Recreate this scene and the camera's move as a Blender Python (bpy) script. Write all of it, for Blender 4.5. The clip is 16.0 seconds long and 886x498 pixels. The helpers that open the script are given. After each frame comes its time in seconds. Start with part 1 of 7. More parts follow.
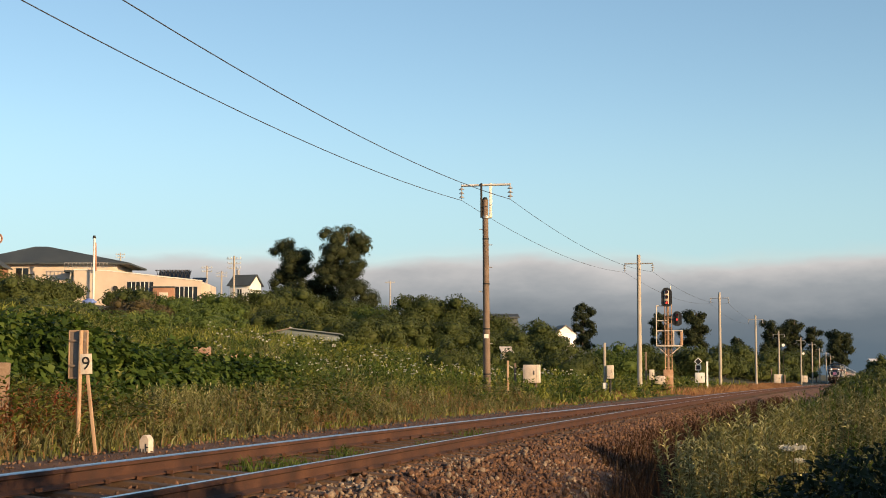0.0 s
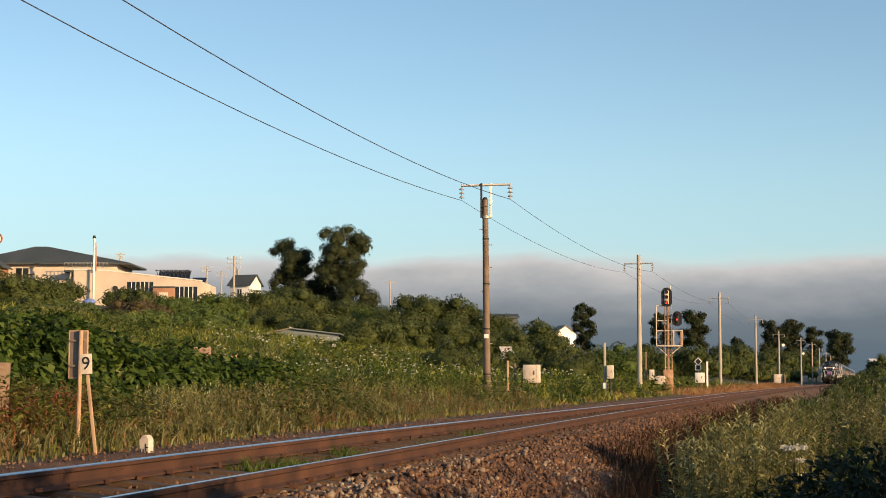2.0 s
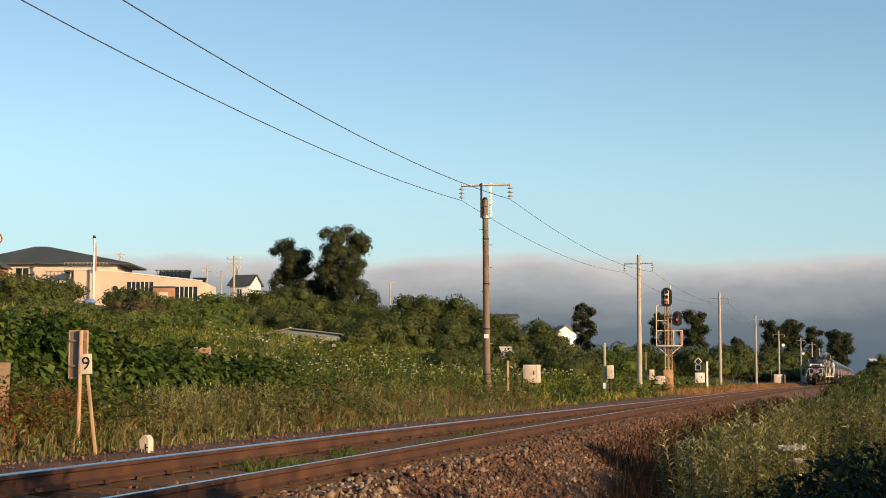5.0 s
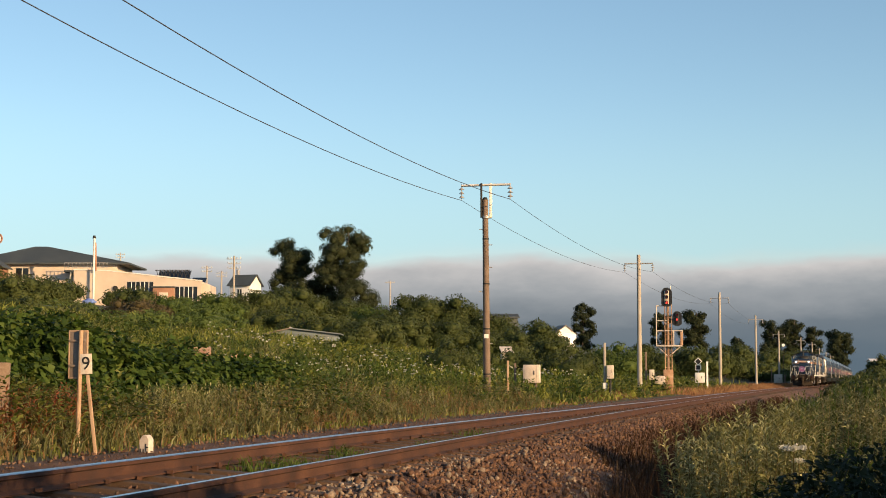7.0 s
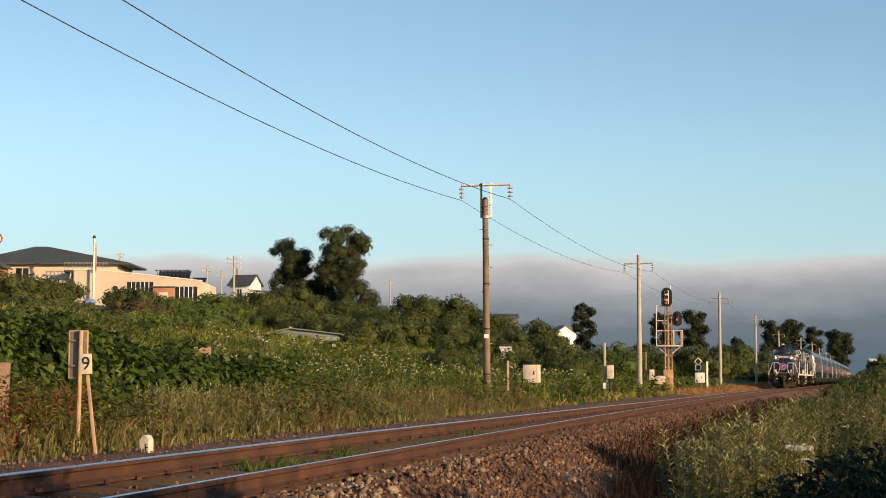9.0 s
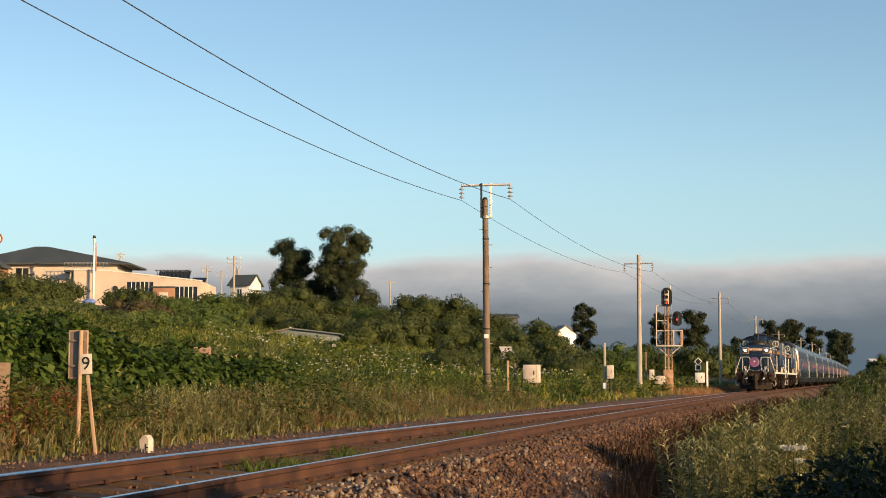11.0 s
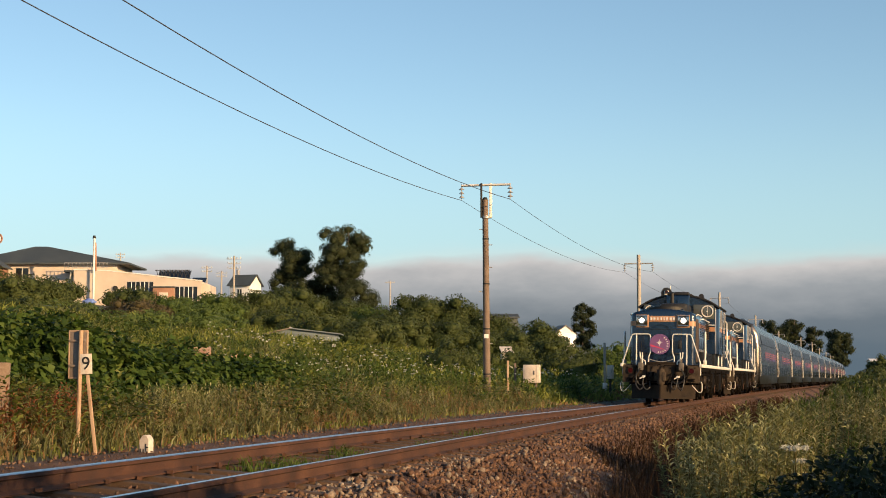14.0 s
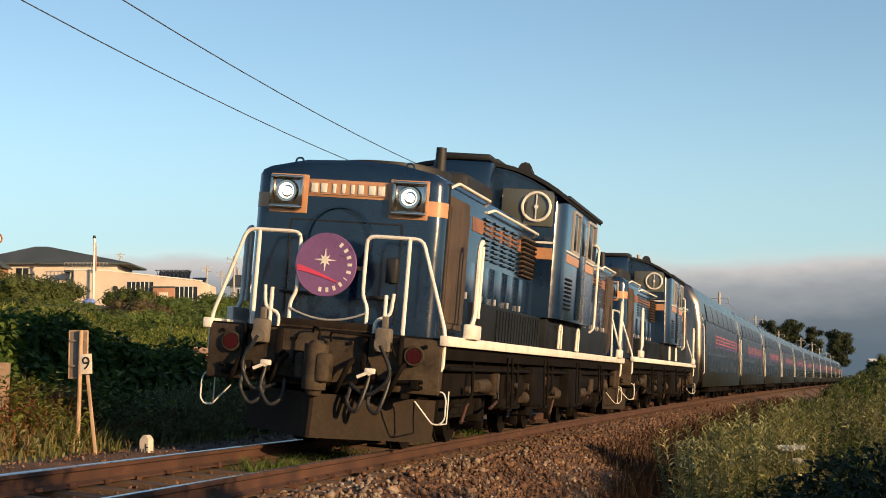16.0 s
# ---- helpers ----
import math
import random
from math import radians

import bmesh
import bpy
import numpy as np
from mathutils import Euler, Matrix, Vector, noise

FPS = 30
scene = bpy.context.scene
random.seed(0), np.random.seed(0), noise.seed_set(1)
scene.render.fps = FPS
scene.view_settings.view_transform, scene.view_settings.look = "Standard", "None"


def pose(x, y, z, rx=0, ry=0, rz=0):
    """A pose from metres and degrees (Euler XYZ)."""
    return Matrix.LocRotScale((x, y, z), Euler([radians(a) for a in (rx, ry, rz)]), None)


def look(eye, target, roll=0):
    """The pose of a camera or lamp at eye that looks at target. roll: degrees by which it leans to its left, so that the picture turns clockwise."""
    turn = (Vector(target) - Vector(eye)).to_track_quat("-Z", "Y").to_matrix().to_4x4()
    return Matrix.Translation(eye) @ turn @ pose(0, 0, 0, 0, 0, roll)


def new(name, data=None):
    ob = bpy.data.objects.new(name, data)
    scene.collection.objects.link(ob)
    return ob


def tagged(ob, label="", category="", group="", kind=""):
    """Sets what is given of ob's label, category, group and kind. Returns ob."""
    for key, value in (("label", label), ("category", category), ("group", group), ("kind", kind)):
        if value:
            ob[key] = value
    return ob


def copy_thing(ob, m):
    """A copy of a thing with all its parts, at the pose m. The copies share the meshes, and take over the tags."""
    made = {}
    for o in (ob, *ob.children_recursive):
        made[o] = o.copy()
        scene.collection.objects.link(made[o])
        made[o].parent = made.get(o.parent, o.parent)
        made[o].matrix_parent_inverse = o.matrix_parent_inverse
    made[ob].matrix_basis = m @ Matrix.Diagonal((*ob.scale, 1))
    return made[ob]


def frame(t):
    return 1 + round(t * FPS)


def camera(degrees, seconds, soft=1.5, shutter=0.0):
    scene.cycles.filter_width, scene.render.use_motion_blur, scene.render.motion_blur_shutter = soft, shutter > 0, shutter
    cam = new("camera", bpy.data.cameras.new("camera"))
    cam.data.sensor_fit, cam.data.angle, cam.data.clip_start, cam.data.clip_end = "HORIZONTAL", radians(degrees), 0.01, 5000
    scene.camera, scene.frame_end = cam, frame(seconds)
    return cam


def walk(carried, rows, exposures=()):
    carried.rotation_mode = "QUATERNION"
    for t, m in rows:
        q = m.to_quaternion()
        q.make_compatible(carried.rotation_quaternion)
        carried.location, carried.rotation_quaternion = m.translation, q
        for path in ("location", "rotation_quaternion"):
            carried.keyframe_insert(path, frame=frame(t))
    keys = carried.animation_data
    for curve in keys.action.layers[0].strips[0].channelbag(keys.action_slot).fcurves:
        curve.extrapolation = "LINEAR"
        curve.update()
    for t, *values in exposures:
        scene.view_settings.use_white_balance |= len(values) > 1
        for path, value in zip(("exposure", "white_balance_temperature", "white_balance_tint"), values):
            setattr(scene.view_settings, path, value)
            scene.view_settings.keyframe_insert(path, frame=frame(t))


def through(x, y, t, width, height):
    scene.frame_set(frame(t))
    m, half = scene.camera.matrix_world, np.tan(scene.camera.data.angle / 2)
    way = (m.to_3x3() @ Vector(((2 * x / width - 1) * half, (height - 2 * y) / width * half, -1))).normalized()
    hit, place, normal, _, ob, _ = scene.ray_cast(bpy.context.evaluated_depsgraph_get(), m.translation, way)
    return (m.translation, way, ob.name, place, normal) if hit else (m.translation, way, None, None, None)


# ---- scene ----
# ---- camera ----
cam = camera(31.2355, 16.0, soft=0.95, shutter=0.0)
EYE = (0.0, 0.0, 0.762)
CAM_POSE = pose(0.0, 0.0, 0.762, 90 + math.degrees(0.08221), 0, 0)
walk(cam, [(0.0, CAM_POSE), (16.0, CAM_POSE)], exposures=[(0.0, 0.725, 6350, 4), (16.0, 0.725, 6350, 4)])

# ---- world, sun, exposure ----
SUN_DIR = Vector((0.737, -0.676, 0.0)).normalized()
SUN_ELEV = radians(12.5)
world = bpy.data.worlds.new("sky")
scene.world = world
world.use_nodes = True
wn = world.node_tree.nodes
sky = wn.new("ShaderNodeTexSky")
sky.sky_type = "NISHITA"
sky.sun_disc = False
sky.sun_elevation = SUN_ELEV
sky.sun_rotation = math.atan2(SUN_DIR.x, SUN_DIR.y)
sky.air_density, sky.dust_density, sky.ozone_density = 0.85, 0.35, 1.25
wn["Background"].inputs["Strength"].default_value = 0.103
world.node_tree.links.new(sky.outputs[0], wn["Background"].inputs["Color"])
sun = new("sun", bpy.data.lights.new("sun", "SUN"))
sun.data.energy, sun.data.angle, sun.data.color = 4.6, radians(0.6), (1.0, 0.62, 0.31)
sun.matrix_world = look((0, 0, 0), -(SUN_DIR * math.cos(SUN_ELEV) + Vector((0, 0, math.sin(SUN_ELEV)))))


# ---- materials ----
def node_mat(name):
    m = bpy.data.materials.new(name)
    m.use_nodes = True
    nt = m.node_tree
    return m, nt, nt.nodes["Principled BSDF"]


def ramp_of(nt, stops):
    r = nt.nodes.new("ShaderNodeValToRGB")
    e = r.color_ramp.elements
    while len(e) < len(stops):
        e.new(0.5)
    for el, (p, c) in zip(e, stops):
        el.position, el.color = p, (*c, 1)
    return r


def noise_of(nt, scale, detail=4, rough=0.6, coord="Object"):
    tc = nt.nodes.new("ShaderNodeTexCoord")
    n = nt.nodes.new("ShaderNodeTexNoise")
    n.inputs["Scale"].default_value, n.inputs["Detail"].default_value, n.inputs["Roughness"].default_value = scale, detail, rough
    nt.links.new(tc.outputs[coord], n.inputs["Vector"])
    return n


def surface(name, stops, scale=3.0, fine=40.0, rough=0.7, metal=0.0, bump=0.3, dist=0.01, fine_amount=0.35, rough_var=0.15, random_value=0.0, spec=0.5, dents=0.0, coat=0.0):
    """Two scales of colour change, a bump and uneven gloss."""
    m, nt, bs = node_mat(name)
    n1, n2 = noise_of(nt, scale), noise_of(nt, fine, 6, 0.7)
    mix = nt.nodes.new("ShaderNodeMath")
    mix.operation = "MULTIPLY_ADD"
    sub = nt.nodes.new("ShaderNodeMath")
    sub.operation = "SUBTRACT"
    sub.inputs[1].default_value = 0.5
    nt.links.new(n2.outputs["Fac"], sub.inputs[0])
    nt.links.new(sub.outputs[0], mix.inputs[0])
    mix.inputs[1].default_value = fine_amount * 2
    nt.links.new(n1.outputs["Fac"], mix.inputs[2])
    r = ramp_of(nt, stops)
    nt.links.new(mix.outputs[0], r.inputs[0])
    col = r.outputs[0]
    if random_value:
        oi = nt.nodes.new("ShaderNodeObjectInfo")
        geo = nt.nodes.new("ShaderNodeNewGeometry")
        add = nt.nodes.new("ShaderNodeMath")
        add.operation = "ADD"
        nt.links.new(oi.outputs["Random"], add.inputs[0])
        nt.links.new(geo.outputs["Random Per Island"], add.inputs[1])
        mr = nt.nodes.new("ShaderNodeMapRange")
        mr.inputs["From Max"].default_value = 2.0
        mr.inputs["To Min"].default_value, mr.inputs["To Max"].default_value = 1 - random_value, 1 + random_value
        nt.links.new(add.outputs[0], mr.inputs[0])
        hsv = nt.nodes.new("ShaderNodeHueSaturation")
        nt.links.new(mr.outputs[0], hsv.inputs["Value"])
        nt.links.new(col, hsv.inputs["Color"])
        col = hsv.outputs[0]
    nt.links.new(col, bs.inputs["Base Color"])
    bs.inputs["Metallic"].default_value = metal
    bs.inputs["Specular IOR Level"].default_value = spec
    rr = nt.nodes.new("ShaderNodeMapRange")
    rr.inputs["To Min"].default_value, rr.inputs["To Max"].default_value = max(0.02, rough - rough_var), min(1, rough + rough_var)
    nt.links.new(n1.outputs["Fac"], rr.inputs[0])
    nt.links.new(rr.outputs[0], bs.inputs["Roughness"])
    if bump:
        b = nt.nodes.new("ShaderNodeBump")
        b.inputs["Strength"].default_value, b.inputs["Distance"].default_value = bump, dist
        nt.links.new(n2.outputs["Fac"], b.inputs["Height"])
        nt.links.new(b.outputs[0], bs.inputs["Normal"])
        if dents:
            n3 = noise_of(nt, 2.6, 2, 0.5)
            b2 = nt.nodes.new("ShaderNodeBump")
            b2.inputs["Strength"].default_value, b2.inputs["Distance"].default_value = dents, 0.03
            nt.links.new(n3.outputs["Fac"], b2.inputs["Height"])
            nt.links.new(b2.outputs[0], b.inputs["Normal"])
    bs.inputs["Coat Weight"].default_value = coat
    bs.inputs["Coat Roughness"].default_value = 0.12
    return m


def leafy(name, dark, mid, light, patch=0.6, rough=0.55, through=0.35, single=0.55):
    """Leaves and blades: colour by piece and by patch, some light passes."""
    m, nt, bs = node_mat(name)
    geo = nt.nodes.new("ShaderNodeNewGeometry")
    n = noise_of(nt, patch, 3)
    add = nt.nodes.new("ShaderNodeMath")
    add.operation = "MULTIPLY_ADD"
    nt.links.new(geo.outputs["Random Per Island"], add.inputs[0])
    add.inputs[1].default_value = single
    half = nt.nodes.new("ShaderNodeMath")
    half.operation = "MULTIPLY_ADD"
    half.inputs[1].default_value, half.inputs[2].default_value = 1.2, -0.1 - single / 2
    nt.links.new(n.outputs["Fac"], half.inputs[0])
    nt.links.new(half.outputs[0], add.inputs[2])
    r = ramp_of(nt, [(p, tuple(0.8 * v for v in c)) for p, c in ((0.05, dark), (0.5, mid), (0.95, light))])
    nt.links.new(add.outputs[0], r.inputs[0])
    nt.links.new(r.outputs[0], bs.inputs["Base Color"])
    bs.inputs["Roughness"].default_value = rough
    bs.inputs["Specular IOR Level"].default_value = 0.16
    tr = nt.nodes.new("ShaderNodeBsdfTranslucent")
    nt.links.new(r.outputs[0], tr.inputs["Color"])
    mx = nt.nodes.new("ShaderNodeMixShader")
    mx.inputs[0].default_value = through
    nt.links.new(bs.outputs[0], mx.inputs[1])
    nt.links.new(tr.outputs[0], mx.inputs[2])
    nt.links.new(mx.outputs[0], nt.nodes["Material Output"].inputs["Surface"])
    return m


def glow(name, colour, strength):
    m, nt, bs = node_mat(name)
    bs.inputs["Base Color"].default_value = (*colour, 1)
    bs.inputs["Emission Color"].default_value = (*colour, 1)
    bs.inputs["Emission Strength"].default_value = strength
    return m


def gloss(name, colour, rough=0.1, metal=0.0, alpha=1.0):
    m, nt, bs = node_mat(name)
    n = noise_of(nt, 5.0)
    mr = nt.nodes.new("ShaderNodeMapRange")
    mr.inputs["To Min"].default_value, mr.inputs["To Max"].default_value = rough * 0.6, rough * 1.5
    nt.links.new(n.outputs["Fac"], mr.inputs[0])
    nt.links.new(mr.outputs[0], bs.inputs["Roughness"])
    bs.inputs["Base Color"].default_value = (*colour, 1)
    bs.inputs["Metallic"].default_value = metal
    return m


M_SOIL = surface("soil", [(0.2, (0.035, 0.03, 0.018)), (0.5, (0.05, 0.055, 0.022)), (0.8, (0.075, 0.06, 0.03))], 0.4, 9.0, 0.95, bump=0.6, dist=0.05)
M_BALLAST_BED = surface("ballast_bed", [(0.25, (0.04781, 0.02337, 0.01381)), (0.5, (0.1, 0.049, 0.028)), (0.75, (0.16, 0.09, 0.055))], 1.2, 28.0, 0.95, bump=1.0, dist=0.04, fine_amount=0.6)
M_STONE = surface("ballast_stone", [(0.25, (0.06078, 0.02873, 0.01657)), (0.5, (0.125, 0.064, 0.037)), (0.75, (0.24, 0.15, 0.095))], 0.9, 30.0, 0.9, bump=0.5, dist=0.01, random_value=0.55)
M_PALESTONE = surface("pale_ballast_stone", [(0.25, (0.12, 0.085, 0.06)), (0.5, (0.21, 0.16, 0.118)), (0.75, (0.34, 0.285, 0.225))], 0.9, 30.0, 0.9, bump=0.5, dist=0.01, random_value=0.5)
M_RUST = surface("rusty_steel", [(0.25, (0.025, 0.011, 0.006)), (0.5, (0.055, 0.022, 0.012)), (0.8, (0.095, 0.042, 0.022))], 2.0, 50.0, 0.85, 0.0, bump=0.4, dist=0.004)
M_HEAD = surface("polished_rail_steel", [(0.3, (0.45, 0.45, 0.46)), (0.7, (0.6, 0.6, 0.6))], 1.0, 60.0, 0.3, 1.0, bump=0.1, dist=0.001, fine_amount=0.1, rough_var=0.08)
M_SLEEPER = surface("old_sleeper_wood", [(0.25, (0.035, 0.022, 0.015)), (0.6, (0.09, 0.055, 0.035)), (0.85, (0.14, 0.1, 0.07))], 2.0, 30.0, 0.9, bump=0.6, dist=0.01)
M_WOODPOLE = surface("weathered_brown_wood", [(0.25, (0.085, 0.06, 0.045)), (0.5, (0.17, 0.122, 0.09)), (0.8, (0.26, 0.2, 0.155))], 1.5, 35.0, 0.85, bump=0.5, dist=0.01)
M_STAKE = surface("grey_weathered_stake", [(0.25, (0.11, 0.075, 0.05)), (0.5, (0.2, 0.14, 0.095)), (0.8, (0.29, 0.22, 0.16))], 3.0, 45.0, 0.9, bump=0.6, dist=0.008)
M_PALEWOOD = surface("pale_weathered_wood", [(0.25, (0.28, 0.18, 0.11)), (0.5, (0.42, 0.29, 0.19)), (0.8, (0.52, 0.4, 0.28))], 2.0, 45.0, 0.85, bump=0.4, dist=0.006)
M_CONCRETE = surface("pole_concrete", [(0.25, (0.28, 0.25, 0.21)), (0.5, (0.38, 0.34, 0.29)), (0.8, (0.48, 0.44, 0.38))], 0.8, 25.0, 0.9, bump=0.25, dist=0.006)
M_GALV = surface("galvanised_steel", [(0.25, (0.35, 0.33, 0.31)), (0.7, (0.55, 0.53, 0.5))], 2.0, 40.0, 0.55, 0.5, bump=0.1, dist=0.003)
# grime, made darker to stand in for land mirrored in the lower coach side
M_LOWERBODY = surface("dusty_dark_reflection", [(0.2, (0.012, 0.0125, 0.009)), (0.6, (0.022, 0.0225, 0.016)), (0.85, (0.036, 0.034, 0.026))], 1.0, 20.0, 0.4, 0.5, bump=0.05, dist=0.003)
M_DARKIRON = surface("dark_iron", [(0.25, (0.012, 0.012, 0.012)), (0.7, (0.03, 0.028, 0.026))], 3.0, 40.0, 0.7, 0.2, bump=0.2, dist=0.004)
M_PORCELAIN = gloss("grey_porcelain", (0.36, 0.36, 0.36), 0.2)
M_WIRE = gloss("weathered_wire", (0.05, 0.05, 0.055), 0.5)
M_CREAM = surface("cream_paint", [(0.25, (0.46, 0.38, 0.31)), (0.6, (0.64, 0.57, 0.49)), (0.85, (0.73, 0.67, 0.59))], 2.5, 30.0, 0.6, bump=0.12, dist=0.004)
M_WHITE = surface("white_paint", [(0.2, (0.62, 0.58, 0.52)), (0.5, (0.76, 0.74, 0.7)), (0.85, (0.82, 0.81, 0.79))], 3.0, 40.0, 0.45, bump=0.08, dist=0.003)
M_RUSTPAINT = surface("rust_streaked_paint", [(0.25, (0.22, 0.1, 0.05)), (0.55, (0.45, 0.28, 0.17)), (0.85, (0.58, 0.44, 0.32))], 3.0, 30.0, 0.75, bump=0.25, dist=0.005)
M_BLACK = surface("black_paint", [(0.3, (0.008, 0.008, 0.009)), (0.7, (0.02, 0.02, 0.021))], 4.0, 40.0, 0.5, bump=0.1, dist=0.003)
M_GREYBACK = surface("sign_back_grey", [(0.25, (0.182, 0.14, 0.112)), (0.7, (0.28, 0.224, 0.182))], 3.0, 40.0, 0.7, bump=0.1, dist=0.003)
M_BLUE = surface("deep_blue_paint", [(0.2, (0.002625, 0.00975, 0.02775)), (0.5, (0.0045, 0.01575, 0.0435)), (0.85, (0.00975, 0.024, 0.057))], 1.2, 18.0, 0.22, bump=0.06, dist=0.004, fine_amount=0.3, rough_var=0.12, dents=0.35, coat=0.6)
M_ORANGE = surface("orange_gold_paint", [(0.25, (0.38, 0.19, 0.1)), (0.7, (0.52, 0.29, 0.165))], 2.0, 30.0, 0.35, bump=0.05, dist=0.002, fine_amount=0.15)
M_FADED = surface("faded_sooty_orange_paint", [(0.25, (0.1, 0.045, 0.025)), (0.55, (0.26, 0.115, 0.055)), (0.85, (0.38, 0.19, 0.09))], 3.0, 30.0, 0.5, bump=0.05, dist=0.002)
M_TRAINWHITE = surface("dusty_white_paint", [(0.2, (0.5, 0.46, 0.4)), (0.5, (0.72, 0.69, 0.63)), (0.85, (0.8, 0.78, 0.74))], 4.0, 40.0, 0.45, bump=0.05, dist=0.002)
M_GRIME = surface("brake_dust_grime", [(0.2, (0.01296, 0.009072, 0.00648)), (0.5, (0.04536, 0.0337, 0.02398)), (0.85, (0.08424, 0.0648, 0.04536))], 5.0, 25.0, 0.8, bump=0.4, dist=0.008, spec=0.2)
M_UNDER = surface("dark_underframe", [(0.2, (0.00275, 0.002475, 0.0022)), (0.5, (0.0066, 0.0055, 0.00495)), (0.85, (0.0143, 0.01155, 0.00935))], 3.0, 25.0, 0.85, bump=0.3, dist=0.006, spec=0.08)
M_SKIRT = surface("dark_slate_skirt", [(0.25, (0.0048, 0.006, 0.0078)), (0.7, (0.012, 0.0144, 0.018))], 2.0, 25.0, 0.6, bump=0.15, dist=0.004, spec=0.2)
M_SOCKET = surface("beige_grey_paint", [(0.25, (0.09, 0.075, 0.06)), (0.7, (0.165, 0.1425, 0.1125))], 5.0, 40.0, 0.7, bump=0.2, dist=0.004)
M_GRILLE = surface("dusty_brown_grille", [(0.25, (0.03, 0.02, 0.014)), (0.6, (0.065, 0.044, 0.032)), (0.85, (0.1, 0.075, 0.055))], 3.0, 60.0, 0.8, bump=0.6, dist=0.006)
M_PLOW = surface("scuffed_brown_plough", [(0.2, (0.011, 0.0078, 0.0055)), (0.5, (0.0225, 0.016, 0.0112)), (0.85, (0.04, 0.029, 0.02))], 2.0, 20.0, 0.7, bump=0.2, dist=0.005, spec=0.12)
M_CHROME = gloss("chrome_reflector", (0.6, 0.53, 0.46), 0.14, 1.0)
M_LAMP = glow("lit_headlamp", (1.0, 0.93, 0.84), 8.0)
M_TINT = gloss("tinted_coach_glass", (0.008, 0.009, 0.009), 0.2)
M_TINT.node_tree.nodes["Principled BSDF"].inputs["Specular IOR Level"].default_value = 0.12
M_REDLENS = gloss("red_lens", (0.035, 0.003, 0.005), 0.08)
M_REDON = glow("lit_red_signal", (0.75, 0.05, 0.04), 0.45)
M_GLASS = gloss("dark_window_glass", (0.012, 0.015, 0.018), 0.06)
M_CABGLASS = gloss("greenish_cab_glass", (0.09, 0.098, 0.09), 0.14)
M_ROOFBLACK = surface("sooty_black_roof", [(0.25, (0.006, 0.006, 0.0066)), (0.7, (0.0168, 0.0162, 0.0156))], 2.0, 30.0, 0.6, bump=0.2, dist=0.005)
M_PURPLE = surface("purple_enamel", [(0.25, (0.14, 0.065, 0.17)), (0.7, (0.2, 0.095, 0.23))], 2.0, 30.0, 0.3, bump=0.0)
M_MAGENTA = gloss("crimson_enamel", (0.6, 0.06, 0.12), 0.3)
M_STAINLESS = surface("stainless_steel", [(0.25, (0.14, 0.124, 0.112)), (0.7, (0.19, 0.17, 0.154))], 0.6, 40.0, 0.28, 1.0, bump=0.05, dist=0.003, fine_amount=0.15, rough_var=0.08, dents=0.12)
M_STRIPE_RED = gloss("red_stripe", (0.42, 0.1, 0.13), 0.3)
M_STRIPE_VIOLET = gloss("violet_stripe", (0.12, 0.05, 0.2), 0.3)
M_PLASTER = surface("pinkish_plaster", [(0.25, (0.5, 0.42, 0.345)), (0.6, (0.59, 0.505, 0.42)), (0.9, (0.65, 0.57, 0.48))], 0.3, 6.0, 0.9, bump=0.1, dist=0.01, fine_amount=0.2)
M_SLATE = surface("dark_grey_roofing", [(0.25, (0.035, 0.045, 0.05)), (0.7, (0.07, 0.085, 0.09))], 0.4, 8.0, 0.7, bump=0.2, dist=0.02)
M_ORANGEWALL = surface("rust_orange_panel", [(0.25, (0.28, 0.14, 0.085)), (0.7, (0.38, 0.21, 0.135))], 1.0, 10.0, 0.8)
M_BLUETARP = surface("blue_tarpaulin", [(0.25, (0.08, 0.14, 0.4)), (0.7, (0.16, 0.24, 0.55))], 2.0, 10.0, 0.6)
M_TINROOF = surface("pale_blue_tin", [(0.25, (0.12, 0.155, 0.165)), (0.7, (0.2, 0.235, 0.245))], 0.6, 10.0, 0.5, 0.2)
M_BARK = surface("tree_bark", [(0.25, (0.045, 0.035, 0.026)), (0.7, (0.12, 0.1, 0.08))], 1.0, 15.0, 0.95, bump=0.6, dist=0.03)

L_GRASS = leafy("meadow_grass", (0.045, 0.066, 0.013), (0.2, 0.228, 0.04), (0.47, 0.45, 0.12), 0.3)
L_DRY = leafy("dry_grass", (0.14, 0.075, 0.03), (0.27, 0.17, 0.075), (0.42, 0.31, 0.16), 0.4)
L_REDGRASS = leafy("reddish_grass", (0.13, 0.045, 0.02), (0.25, 0.1, 0.04), (0.36, 0.19, 0.08), 0.5)
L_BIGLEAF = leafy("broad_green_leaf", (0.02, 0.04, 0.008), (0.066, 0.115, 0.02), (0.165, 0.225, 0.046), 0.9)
L_BROWN = leafy("dead_brown_stalk", (0.021, 0.0112, 0.0063), (0.0525, 0.0294, 0.0161), (0.119, 0.0735, 0.0385), 0.9)
L_WEED = leafy("pale_weed_leaf", (0.035, 0.05, 0.016), (0.21, 0.22, 0.086), (0.56, 0.55, 0.29), 1.3, through=0.2)
L_SHOOT = leafy("pale_shoot_leaf", (0.08, 0.09, 0.03), (0.29, 0.3, 0.12), (0.62, 0.61, 0.33), 1.3, through=0.2)
L_HEDGE = leafy("hedge_leaf", (0.032, 0.045, 0.014), (0.07, 0.092, 0.027), (0.125, 0.15, 0.045), 0.25, single=0.14, through=0.15)
